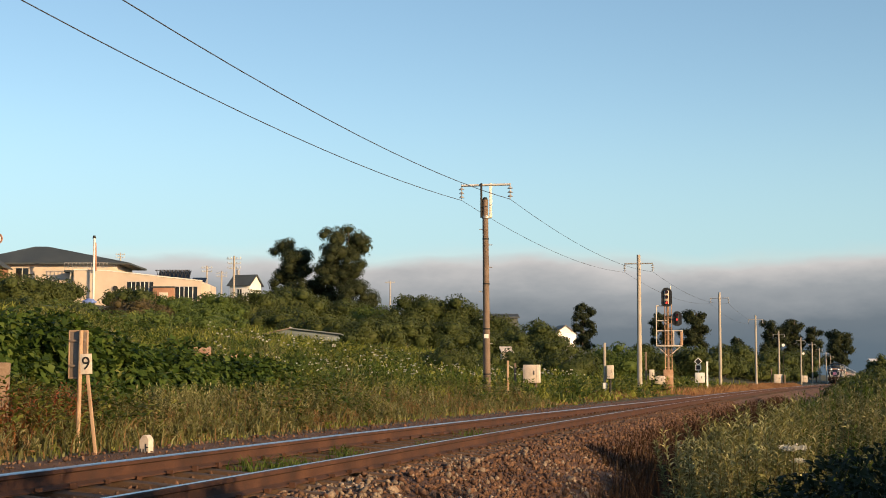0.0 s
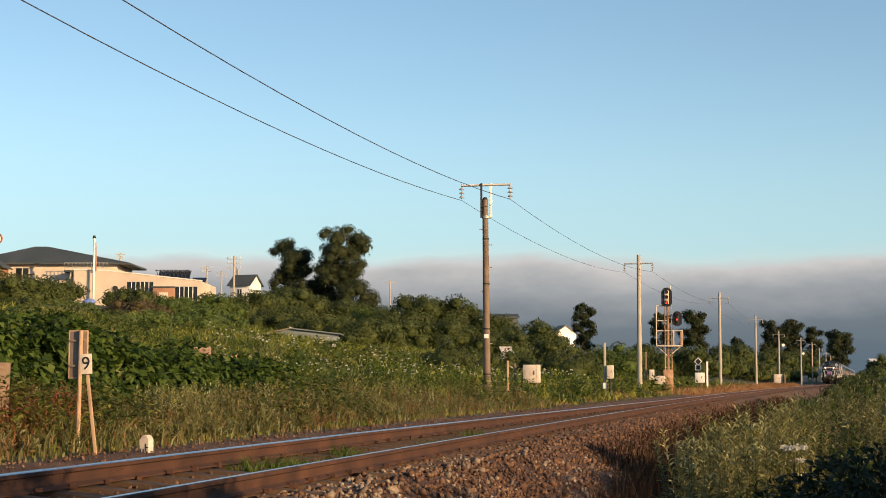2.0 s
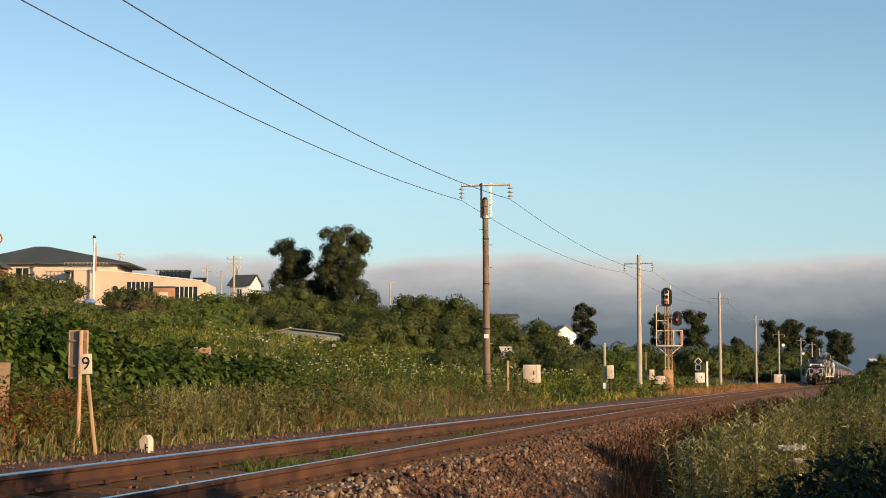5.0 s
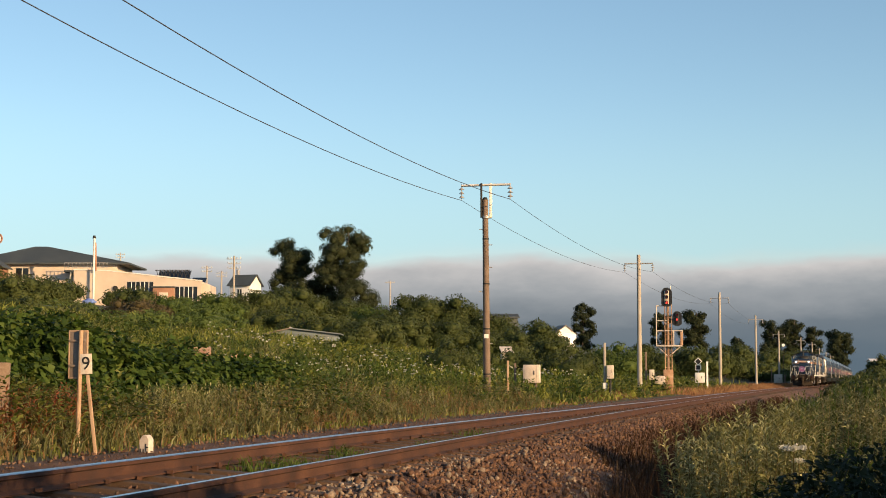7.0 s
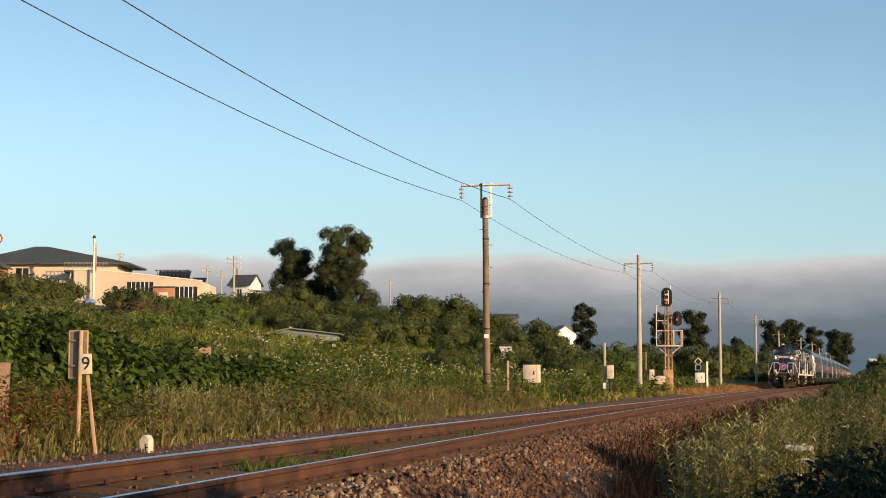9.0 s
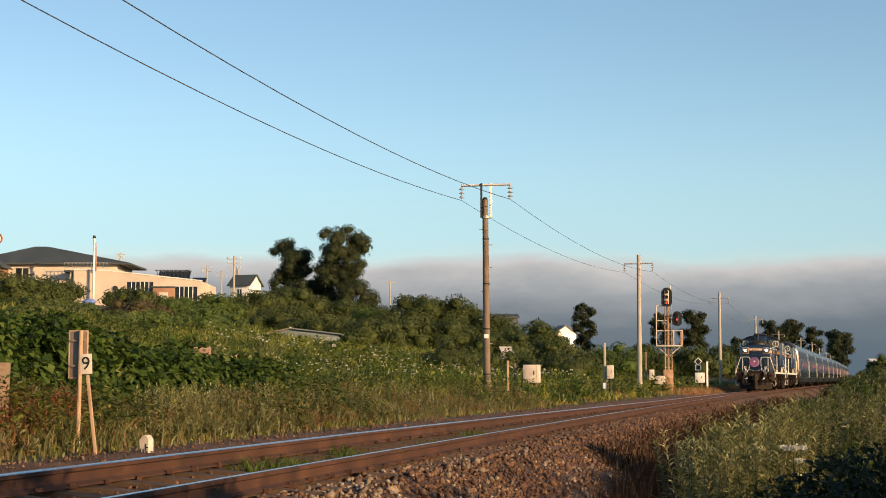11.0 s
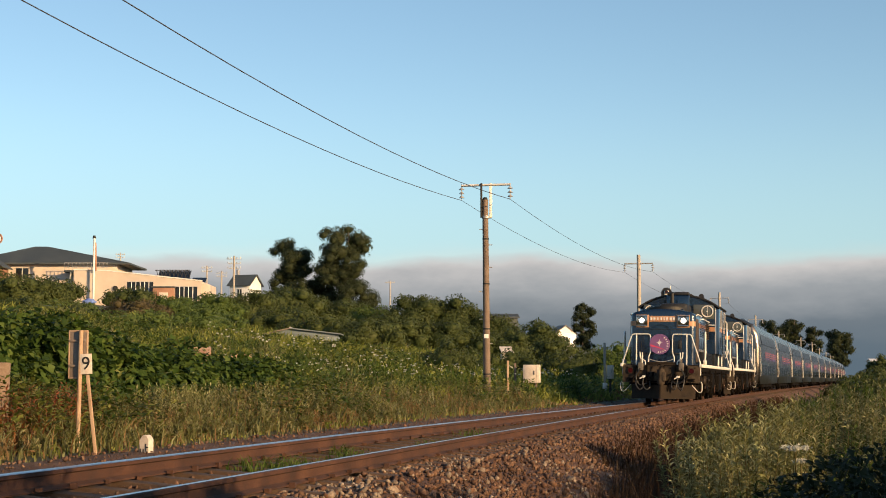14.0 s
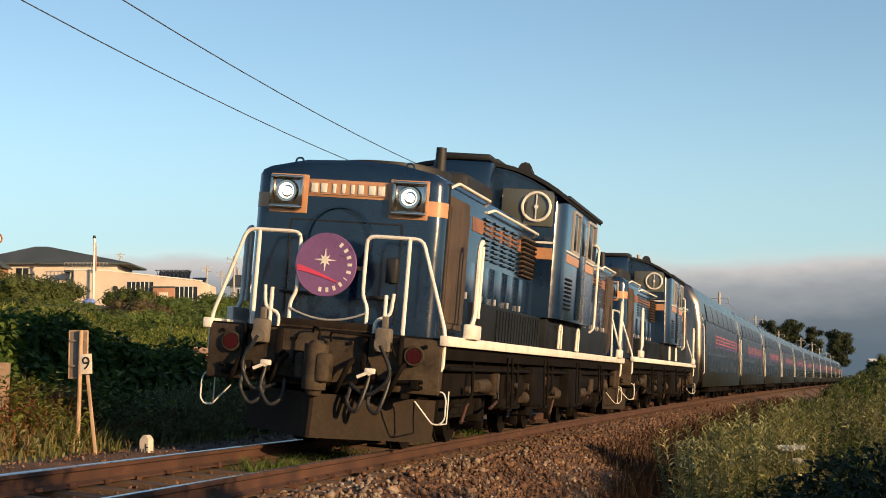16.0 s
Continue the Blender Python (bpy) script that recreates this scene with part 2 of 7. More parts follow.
L_TREE = leafy("dark_tree_leaf", (0.026, 0.035, 0.016), (0.045, 0.058, 0.025), (0.075, 0.088, 0.036), 0.3, single=0.12, through=0.15)
L_BRUSH = leafy("brown_brush_leaf", (0.05, 0.04, 0.02), (0.095, 0.078, 0.036), (0.17, 0.14, 0.07), 0.3, single=0.3, through=0.15)
L_VINE = leafy("fresh_green_leaf", (0.045, 0.074, 0.016), (0.085, 0.128, 0.028), (0.15, 0.2, 0.052), 0.3, single=0.16, through=0.15)
L_REED = leafy("dark_reed_blade", (0.022, 0.042, 0.012), (0.07, 0.105, 0.026), (0.16, 0.2, 0.055), 0.5)
L_LUSH = leafy("yellow_green_blade", (0.1, 0.13, 0.02), (0.26, 0.29, 0.05), (0.5, 0.5, 0.13), 0.4)
L_VERGE = leafy("olive_weed_leaf", (0.05, 0.055, 0.018), (0.16, 0.17, 0.06), (0.38, 0.37, 0.19), 0.8, through=0.25)
# for far trees, and for the foreground bush darkened as shade
L_FARTREE_SHADE = leafy("far_tree_and_shaded_bush_leaf", (0.018, 0.028, 0.014), (0.038, 0.052, 0.024), (0.075, 0.088, 0.04), 0.3)
L_REDLEAF = leafy("withered_red_leaf", (0.24, 0.06, 0.03), (0.44, 0.14, 0.07), (0.55, 0.25, 0.13), 0.9)
L_RUSTGRASS = leafy("rust_brown_grass", (0.22, 0.1, 0.045), (0.38, 0.2, 0.09), (0.5, 0.31, 0.15), 0.15)
L_PETAL = leafy("white_petal", (0.55, 0.55, 0.45), (0.7, 0.7, 0.6), (0.8, 0.8, 0.75), 0.5, 0.6, 0.3)
L_STEM = leafy("plant_stem", (0.1, 0.09, 0.03), (0.17, 0.15, 0.06), (0.26, 0.2, 0.09), 0.5)


# ---- builders ----
def finish(name, bm, material, parent=None, label="", smooth=0.6):
    me = bpy.data.meshes.new(name)
    bm.normal_update()
    bm.to_mesh(me)
    bm.free()
    mats = material if isinstance(material, (list, tuple)) else [material]
    for m in mats:
        me.materials.append(m)
    if smooth:
        me.shade_smooth()
        me.set_sharp_from_angle(angle=smooth)
    ob = new(name, me)
    ob.parent = parent
    if label:
        tagged(ob, label)
    return ob


def part(name, bm, material, parent, label="", smooth=0.6):
    return finish(name, bm, material, parent, label, smooth)


def thing(name, m, label, category, group="", kind=""):
    ob = new(name)
    ob.empty_display_size = 0.3
    ob.matrix_basis = m
    return tagged(ob, label, category, group, kind)


def box(bm, x0, x1, y0, y1, z0, z1, bevel=0.0, index=0):
    made = bmesh.ops.create_cube(bm, size=1.0, matrix=Matrix.LocRotScale(((x0 + x1) / 2, (y0 + y1) / 2, (z0 + z1) / 2), None, (abs(x1 - x0), abs(y1 - y0), abs(z1 - z0))))
    vs = made["verts"]
    if index:
        for f in {f for v in vs for f in v.link_faces}:
            f.material_index = index
    if bevel:
        bmesh.ops.bevel(bm, geom=list({e for v in vs for e in v.link_edges}), offset=bevel, segments=2, affect="EDGES", profile=0.5)
    return bm


def rod(bm, a, b, r0, r1=None, seg=8):
    a, b = Vector(a), Vector(b)
    d = b - a
    m = Matrix.Translation((a + b) / 2) @ d.to_track_quat("Z", "Y").to_matrix().to_4x4()
    bmesh.ops.create_cone(bm, cap_ends=True, segments=seg, radius1=r0, radius2=r0 if r1 is None else r1, depth=d.length, matrix=m)
    return bm


def tube(bm, pts, r, seg=8):
    """A bent pipe through the points, its bends rounded by rings at each point."""
    pts = [Vector(p) for p in pts]
    rings, up = [], Vector((0.123, 0.321, 0.94)).normalized()
    for i, p in enumerate(pts):
        d = (pts[min(i + 1, len(pts) - 1)] - pts[max(i - 1, 0)]).normalized()
        u = d.cross(up if abs(d.dot(up)) < 0.98 else Vector((1, 0, 0))).normalized()
        w = d.cross(u).normalized()
        up = -u.cross(d).normalized() if i < 0 else up
        rings.append([bm.verts.new(p + r * (math.cos(a) * u + math.sin(a) * w)) for a in [2 * math.pi * k / seg for k in range(seg)]])
    for a, b in zip(rings, rings[1:]):
        for k in range(seg):
            bm.faces.new((a[k], a[(k + 1) % seg], b[(k + 1) % seg], b[k]))
    bm.faces.new(rings[0][::-1])
    bm.faces.new(rings[-1])
    return bm


def rounded(pts, r=0.08, n=3):
    """The points of a path with its corners rounded."""
    pts = [Vector(p) for p in pts]
    out = [pts[0]]
    for a, b, c in zip(pts, pts[1:], pts[2:]):
        k = min(r, (a - b).length * 0.45, (c - b).length * 0.45)
        p, q = b + (a - b).normalized() * k, b + (c - b).normalized() * k
        for i in range(n + 1):
            t = i / n
            out.append(p * (1 - t) ** 2 + b * 2 * t * (1 - t) + q * t * t)
    return out + [pts[-1]]


def loft(bm, sections, closed=True, caps=True, index=0):
    """Skins sections, each a list of as many points."""
    rings = [[bm.verts.new(p) for p in s] for s in sections]
    n = len(rings[0])
    for a, b in zip(rings, rings[1:]):
        for k in range(n if closed else n - 1):
            f = bm.faces.new((a[k], a[(k + 1) % n], b[(k + 1) % n], b[k]))
            f.material_index = index
    if caps and closed:
        bm.faces.new(rings[0][::-1]).material_index = index
        bm.faces.new(rings[-1]).material_index = index
    bmesh.ops.recalc_face_normals(bm, faces=bm.faces)
    return bm


def disc(bm, centre, normal, r, depth, seg=28):
    n = Vector(normal).normalized()
    c = Vector(centre)
    return rod(bm, c - n * depth / 2, c + n * depth / 2, r, r, seg)


def ring(bm, centre, normal, r, thick, seg=28):
    n = Vector(normal).normalized()
    u = n.orthogonal().normalized()
    w = n.cross(u)
    c = Vector(centre)
    rows = []
    for k in range(seg):
        a = 2 * math.pi * k / seg
        o = math.cos(a) * u + math.sin(a) * w
        rows.append([bm.verts.new(c + o * (r + thick * math.cos(b)) + n * thick * math.sin(b)) for b in [2 * math.pi * j / 6 for j in range(6)]])
    for k in range(seg):
        a, b = rows[k], rows[(k + 1) % seg]
        for j in range(6):
            bm.faces.new((a[j], b[j], b[(j + 1) % 6], a[(j + 1) % 6]))
    return bm


def big_mesh(name, verts, faces, material, parent=None, smooth=False):
    """A mesh from arrays: verts (n, 3), faces (m, 3 or 4)."""
    me = bpy.data.meshes.new(name)
    verts, faces = np.asarray(verts, np.float32), np.asarray(faces, np.int32)
    me.vertices.add(len(verts))
    me.vertices.foreach_set("co", verts.ravel())
    me.loops.add(faces.size)
    me.loops.foreach_set("vertex_index", faces.ravel())
    me.polygons.add(len(faces))
    me.polygons.foreach_set("loop_start", np.arange(0, faces.size, faces.shape[1], dtype=np.int32))
    me.update(calc_edges=True)
    me.materials.append(material)
    if smooth:
        me.shade_smooth()
    ob = new(name, me)
    ob.parent = parent
    return ob


# ---- the line of the track, and the lie of the land ----
def centre_x(y):
    y = np.asarray(y, float)
    q = np.clip(y, -30.0, 300.0)
    u = q / 100
    base = -5.0924 + 0.22185 * q + 2.5722 * u ** 2 - 0.3948 * u ** 3
    slope = 0.22185 + (5.1444 * u - 1.1844 * u ** 2) / 100
    return base + slope * (y - q)


def heading(y):
    return (float(centre_x(y + 0.1)) - float(centre_x(y - 0.1))) / 0.2


def cant(y):
    return 0.08336 * np.clip((60.0 - np.asarray(y, float)) / 40.0, 0, 1)


LAND_L = (-3000, -200, -135, -105, -62, -35, -23, -14, -8, -3, -2.1, -1.75, -1.6, 1.1, 2.5, 3.2, 7, 12, 25, 60, 3000)
LAND_Z = (25, 22, 17, 12, 7, 3.6, 2.0, 0.6, 0.05, -0.02, -0.06, -0.17, -0.2, -0.2, -0.95, -1.05, -0.95, -0.3, 0.2, 0.3, 0.3)


def land(y, l):
    """Height of the ground at l metres to the right of the track's middle."""
    z = np.interp(l, LAND_L, LAND_Z)
    bank = np.clip(np.minimum((l + 2.3) / 0.6, (1.6 - l) / 0.6), 0, 1)
    return z + bank * (0.5335 - np.clip(l, -1.7, 1.2)) * np.tan(cant(y)) * 0.9


def place(y, l):
    return centre_x(y) + np.asarray(l) / 0.976


def land_at(x, y):
    return float(land(y, (x - float(centre_x(y))) * 0.976))


def on_track(y, l, h):
    """A point l to the right of the middle and h above the rails, leaning with the track."""
    s = heading(y)
    k = float(cant(y))
    t = Vector((s, 1, 0)).normalized()
    n = Vector((t.y, -t.x, 0))
    a = (l - 0.5335) * math.cos(k) + h * math.sin(k) + 0.5335
    b = -(l - 0.5335) * math.sin(k) + h * math.cos(k)
    return Vector((float(centre_x(y)), y, 0)) + n * a + Vector((0, 0, b))
# ---- ground ----
def ground_sheet():
    ys = np.concatenate([[-900, -300, -100, -40], np.arange(-20, 60, 0.8), np.arange(60, 140, 2.0), np.arange(140, 320, 6.0), np.geomspace(330, 4500, 24)])
    ls = np.concatenate([-np.geomspace(3000, 70, 20), np.arange(-66, -12, 3.0), np.arange(-11, -2.4, 0.8), np.arange(-2.3, 4.0, 0.15), np.arange(4.4, 14, 0.8), np.geomspace(15, 3000, 24)])
    Y, L = np.meshgrid(ys, ls, indexing="ij")
    X = place(Y, L)
    Z = land(Y, L)
    rough = np.sin(X * 0.9 + 1.3 * np.sin(Y * 0.37)) * np.sin(Y * 0.61 + np.sin(X * 0.5)) * 0.07
    Z = Z + rough * np.clip((np.abs(L) - 3.5) / 4, 0, 1)
    far = np.clip((np.abs(L) - 20) / 60, 0, 1)
    Z = Z + far * (np.sin(X * 0.045 + 2) * np.sin(Y * 0.037) * 0.7)
    verts = np.stack([X, Y, Z], -1).reshape(-1, 3)
    n, k = L.shape
    idx = np.arange(n * k).reshape(n, k)
    faces = np.stack([idx[:-1, :-1], idx[:-1, 1:], idx[1:, 1:], idx[1:, :-1]], -1).reshape(-1, 4)
    ob = big_mesh("ground", verts, faces, M_SOIL, None, True)
    ob.data.materials.append(M_BALLAST_BED)
    mid = (np.abs(L[:-1, :-1] + 0.0) < 2.3).ravel() & (L[:-1, :-1].ravel() > -2.3) | ((L[:-1, :-1].ravel() > -2.3) & (L[:-1, :-1].ravel() < 2.7))
    ob.data.polygons.foreach_set("material_index", mid.astype(np.int32))
    tagged(ob, "weedy ground rising from the ballasted track to a hillside", "ground", kind="structure")


ground_sheet()


# ---- the distant fog bank ----
def fog_bank():
    m, nt, bs = node_mat("fog_bank")
    nt.nodes.remove(bs)
    tc = nt.nodes.new("ShaderNodeTexCoord")
    sep = nt.nodes.new("ShaderNodeSeparateXYZ")
    nt.links.new(tc.outputs["Object"], sep.inputs[0])
    mp = nt.nodes.new("ShaderNodeMapping")
    mp.inputs["Scale"].default_value = (1, 1, 2.6)
    nt.links.new(tc.outputs["Object"], mp.inputs[0])
    def wave(scale, detail, rough):
        n = nt.nodes.new("ShaderNodeTexNoise")
        n.inputs["Scale"].default_value, n.inputs["Detail"].default_value, n.inputs["Roughness"].default_value = scale, detail, rough
        nt.links.new(mp.outputs[0], n.inputs["Vector"])
        return n.outputs["Fac"]
    def math_node(op, a, b, c=None):
        n = nt.nodes.new("ShaderNodeMath")
        n.operation = op
        for i, v in enumerate((a, b, c)):
            if v is None:
                continue
            if isinstance(v, (int, float)):
                n.inputs[i].default_value = v
            else:
                nt.links.new(v, n.inputs[i])
        return n.outputs[0]
    lumps = math_node("MULTIPLY_ADD", wave(0.0022, 5, 0.55), 110.0, -55.0)
    height = math_node("ADD", sep.outputs["Z"], lumps)
    rise = math_node("MULTIPLY_ADD", sep.outputs["X"], -0.004, height)
    edge = nt.nodes.new("ShaderNodeMapRange")
    edge.interpolation_type = "SMOOTHSTEP"
    edge.inputs["From Min"].default_value, edge.inputs["From Max"].default_value = 222.0, 172.0
    nt.links.new(rise, edge.inputs[0])
    tone = nt.nodes.new("ShaderNodeMapRange")
    tone.inputs["From Min"].default_value, tone.inputs["From Max"].default_value = 20.0, 190.0
    nt.links.new(math_node("MULTIPLY_ADD", wave(0.006, 5, 0.6), 60.0, math_node("ADD", rise, -30.0)), tone.inputs[0])
    r = ramp_of(nt, [(0.0, (0.125, 0.165, 0.21)), (0.4, (0.19, 0.215, 0.25)), (0.7, (0.39, 0.39, 0.41)), (0.95, (0.68, 0.62, 0.61))])
    nt.links.new(tone.outputs[0], r.inputs[0])
    em, tr, mx = nt.nodes.new("ShaderNodeEmission"), nt.nodes.new("ShaderNodeBsdfTransparent"), nt.nodes.new("ShaderNodeMixShader")
    em.inputs["Strength"].default_value = FOG_GLOW
    haze = nt.nodes.new("ShaderNodeMapRange")
    haze.interpolation_type = "SMOOTHSTEP"
    haze.inputs["From Min"].default_value, haze.inputs["From Max"].default_value = 470.0, 120.0
    haze.inputs["To Max"].default_value = 0.62
    nt.links.new(sep.outputs["Z"], haze.inputs[0])
    blend = nt.nodes.new("ShaderNodeMix")
    blend.data_type = "RGBA"
    blend.inputs["A"].default_value = (0.46, 0.66, 0.76, 1)
    nt.links.new(edge.outputs[0], blend.inputs["Factor"])
    nt.links.new(r.outputs[0], blend.inputs["B"])
    nt.links.new(blend.outputs["Result"], em.inputs["Color"])
    nt.links.new(math_node("MAXIMUM", edge.outputs[0], haze.outputs[0]), mx.inputs[0])
    nt.links.new(tr.outputs[0], mx.inputs[1])
    nt.links.new(em.outputs[0], mx.inputs[2])
    nt.links.new(mx.outputs[0], nt.nodes["Material Output"].inputs["Surface"])
    a = np.linspace(0, 2 * np.pi, 97)
    zs = np.array([-30, 60, 150, 260, 490])
    A, Z = np.meshgrid(a, zs, indexing="ij")
    v = np.stack([2600 * np.sin(A), 2600 * np.cos(A), Z], -1).reshape(-1, 3)
    idx = np.arange(v.shape[0]).reshape(A.shape)
    f = np.stack([idx[:-1, :-1], idx[1:, :-1], idx[1:, 1:], idx[:-1, 1:]], -1).reshape(-1, 4)
    ob = big_mesh("backdrop", v, f, m, None, True)
    tagged(ob, "grey fog bank low over the horizon with a pinkish top", "cloud", kind="structure")


FOG_GLOW = 0.57
fog_bank()


# ---- track ----
RAIL = [(-0.0725, -0.153), (0.0725, -0.153), (0.0725, -0.14), (0.012, -0.12), (0.009, -0.05), (0.0325, -0.035), (0.0325, -0.006), (0.026, 0.0), (0.012, 0.0), (-0.026, 0.0), (-0.0325, -0.006), (-0.0325, -0.035), (-0.009, -0.05), (-0.012, -0.12), (-0.0725, -0.14)]


def track():
    line = thing("railway_track", pose(0, 0, 0), "single narrow-gauge railway track with rusty rails on brown ballast", "railway track", kind="structure")
    ys = np.concatenate([np.arange(-14, 60, 1.0), np.arange(60, 200, 4.0), np.arange(200, 460, 10.0)])
    for side, words in ((-0.566, "rusty rail with a worn blue-grey shiny head"), (0.566, "rusty rail with a thin shiny edge")):
        bm = bmesh.new()
        loft(bm, [[on_track(float(y), side + a, b) for a, b in RAIL] for y in ys])
        n = len(RAIL)
        bm.faces.ensure_lookup_table()
        for i in range((len(ys) - 1) * n):
            if i % n in ((6, 7, 8, 9) if side < 0 else (8, 9)):
                bm.faces[i].material_index = 1
        part("rail", bm, [M_RUST, M_HEAD], line, words, smooth=0.5)
    mesh = None
    for i in range(240):
        y = -10 + 0.61 * i
        if mesh is None:
            bm = bmesh.new()
            box(bm, -1.05, 1.05, -0.1, 0.1, -0.3, -0.158, 0.012)
            first = part("sleeper", bm, M_SLEEPER, line)
            mesh = first.data
            ob = first
        else:
            ob = new("sleeper", mesh)
            ob.parent = line
        p = on_track(y, 0, 0)
        ob.matrix_basis = Matrix.Translation(p) @ Euler((0, float(cant(y)), -math.atan(heading(y)))).to_matrix().to_4x4() @ pose(random.uniform(-0.03, 0.03), 0, random.uniform(-0.012, 0.006), 0, 0, random.uniform(-1, 1))
    bm = bmesh.new()
    for i in range(120):
        y = -2 + 0.61 * i - 0.49
        for side in (-0.566, 0.566):
            for d in (-0.1, 0.1):
                c = on_track(y + random.uniform(-0.04, 0.04), side + d * random.uniform(0.8, 1.1), -0.135 + random.uniform(-0.012, 0.012))
                bmesh.ops.create_cube(bm, size=1, matrix=Matrix.Translation(c) @ pose(0, 0, 0, 0, 0, random.uniform(-20, 20)) @ Matrix.Diagonal((random.uniform(0.03, 0.06), random.uniform(0.03, 0.07), random.uniform(0.02, 0.05), 1)))
    tagged(part("rail_fastening", bm, M_RUST, line), kind="stuff")


track()


def stone_shape(k):
    rng = np.random.RandomState(k)
    bm = bmesh.new()
    bmesh.ops.create_icosphere(bm, subdivisions=1, radius=0.5)
    for v in bm.verts:
        v.co *= rng.choice((0.55, 0.8, 1.05, 1.2))
        v.co.x *= 1.2
        v.co.z *= 0.75
    v = np.array([x.co[:] for x in bm.verts])
    f = np.array([[x.index for x in q.verts] for q in bm.faces])
    bm.free()
    return v, f


STONES = [stone_shape(k) for k in range(8)]


def rand_turn(rng, n):
    q = rng.normal(size=(n, 4))
    q /= np.linalg.norm(q, axis=1)[:, None]
    w, x, y, z = q.T
    return np.stack([np.stack([1 - 2 * (y * y + z * z), 2 * (x * y - z * w), 2 * (x * z + y * w)], -1), np.stack([2 * (x * y + z * w), 1 - 2 * (x * x + z * z), 2 * (y * z - x * w)], -1), np.stack([2 * (x * z - y * w), 2 * (y * z + x * w), 1 - 2 * (x * x + y * y)], -1)], 1)


def ballast():
    rng = np.random.RandomState(5)
    heap = thing("ballast", pose(0, 0, 0), "loose reddish-brown crushed-stone ballast on the track's shoulder", "ballast", kind="structure")
    n = 21000
    y = 8 + 62 * rng.rand(n) ** 2.0
    l = rng.choice([0, 1, 2], n, p=[0.72, 0.14, 0.14])
    l = np.where(l == 0, rng.uniform(0.68, 2.75, n), np.where(l == 1, rng.uniform(-2.7, -0.66, n), rng.uniform(-0.48, 0.48, n)))
    size = rng.gamma(4.0, 0.0085, n) + 0.018
    size = np.where(l < 0.6, size * 0.6, size * np.interp(y, (8, 20), (0.78, 1.0)))
    x = place(y, l)
    z = land(y, l) + size * 0.12 + rng.rand(n) * 0.02
    turn = rand_turn(rng, n)
    kind = rng.randint(0, 8, n)
    order = np.argsort(np.abs(y - 15) + np.abs(l - 1.7) * 3)
    near = set(order[:280].tolist())
    streak = np.sin(l * 3.1 + y * 0.35 + 1.2 * np.sin(y * 0.9)) + 0.6 * np.sin(y * 1.7 + l * 2.0)
    pale = (streak * 0.5 + rng.normal(0, 0.7, n) + 0.35 * (y < 17) > 0.5) & (l > 0.7) & (y < 22 + rng.normal(0, 3, n))
    meshes = []
    for mat in (M_STONE, M_PALESTONE):
        for v, f in STONES:
            me = bpy.data.meshes.new("stone")
            me.from_pydata(v.tolist(), [], f.tolist())
            me.materials.append(mat)
            meshes.append(me)
    for i in near:
        ob = new("stone", meshes[kind[i] + 8 * int(pale[i])])
        ob.parent = heap
        ob.matrix_basis = Matrix.LocRotScale((x[i], y[i], z[i]), Matrix(turn[i].tolist()), (size[i] * 1.2,) * 3)
    for tone, mat in ((False, M_STONE), (True, M_PALESTONE)):
        vs, fs, off = [], [], 0
        for k, (v, f) in enumerate(STONES):
            ids = np.array([i for i in np.nonzero((kind == k) & (pale == tone))[0] if i not in near])
            w = np.einsum("nij,vj->nvi", turn[ids], v) * size[ids][:, None, None] + np.stack([x, y, z], -1)[ids][:, None]
            vs.append(w.reshape(-1, 3))
            fs.append((f[None] + (np.arange(len(ids)) * len(v))[:, None, None] + off).reshape(-1, 3))
            off += len(ids) * len(v)
        tagged(big_mesh("gravel", np.concatenate(vs), np.concatenate(fs), mat, heap), kind="stuff")


ballast()
# ---- the train ----
V = 18.2392
NOSE_Y = 16.93228


def station_table():
    ys = np.arange(-60, 900, 0.25)
    xs = centre_x(ys)
    s = np.concatenate([[0], np.cumsum(np.hypot(np.diff(xs), np.diff(ys)))])
    return ys, s


ST_Y, ST_S = station_table()
NOSE_S = float(np.interp(NOSE_Y, ST_Y, ST_S))


def vehicle_pose(s, half, skew=0.0):
    """Pose of a vehicle whose middle is at arc length s, carried by two bogies."""
    ya, yb = (float(np.interp(s + d, ST_S, ST_Y)) for d in (half, -half))
    a, b = on_track(ya, 0, 0), on_track(yb, 0, 0)
    back = a - b                       # from the front bogie's point towards the rear
    yaw = math.atan2(back.x, -back.y) + skew  # the vehicle's own +y points at the camera
    k = (float(cant(ya)) + float(cant(yb))) / 2 + 1.8 * skew
    pitch = math.atan2(b.z - a.z, back.length)
    return Matrix.Translation((a + b) / 2) @ Euler((0, 0, yaw)).to_matrix().to_4x4() @ Euler((pitch, 0, 0)).to_matrix().to_4x4() @ Euler((0, -k, 0)).to_matrix().to_4x4()


def wheelset(parent, y, r=0.43):
    bm = bmesh.new()
    rod(bm, (-0.75, 0, 0), (0.75, 0, 0), 0.075, seg=10)
    for sx in (-1, 1):
        disc(bm, (sx * 0.56, 0, 0), (1, 0, 0), r, 0.11, 24)
        disc(bm, (sx * 0.49, 0, 0), (1, 0, 0), r + 0.028, 0.03, 24)
        for k in range(6):
            a = k * math.pi / 3
            rod(bm, (sx * 0.615, 0.25 * math.cos(a), 0.25 * math.sin(a)), (sx * 0.63, 0.25 * math.cos(a), 0.25 * math.sin(a)), 0.05, seg=6)
    ob = part("wheelset", bm, M_UNDER, parent)
    ob.matrix_basis = pose(0, y, r)
    ob["roll"] = 1
    return ob


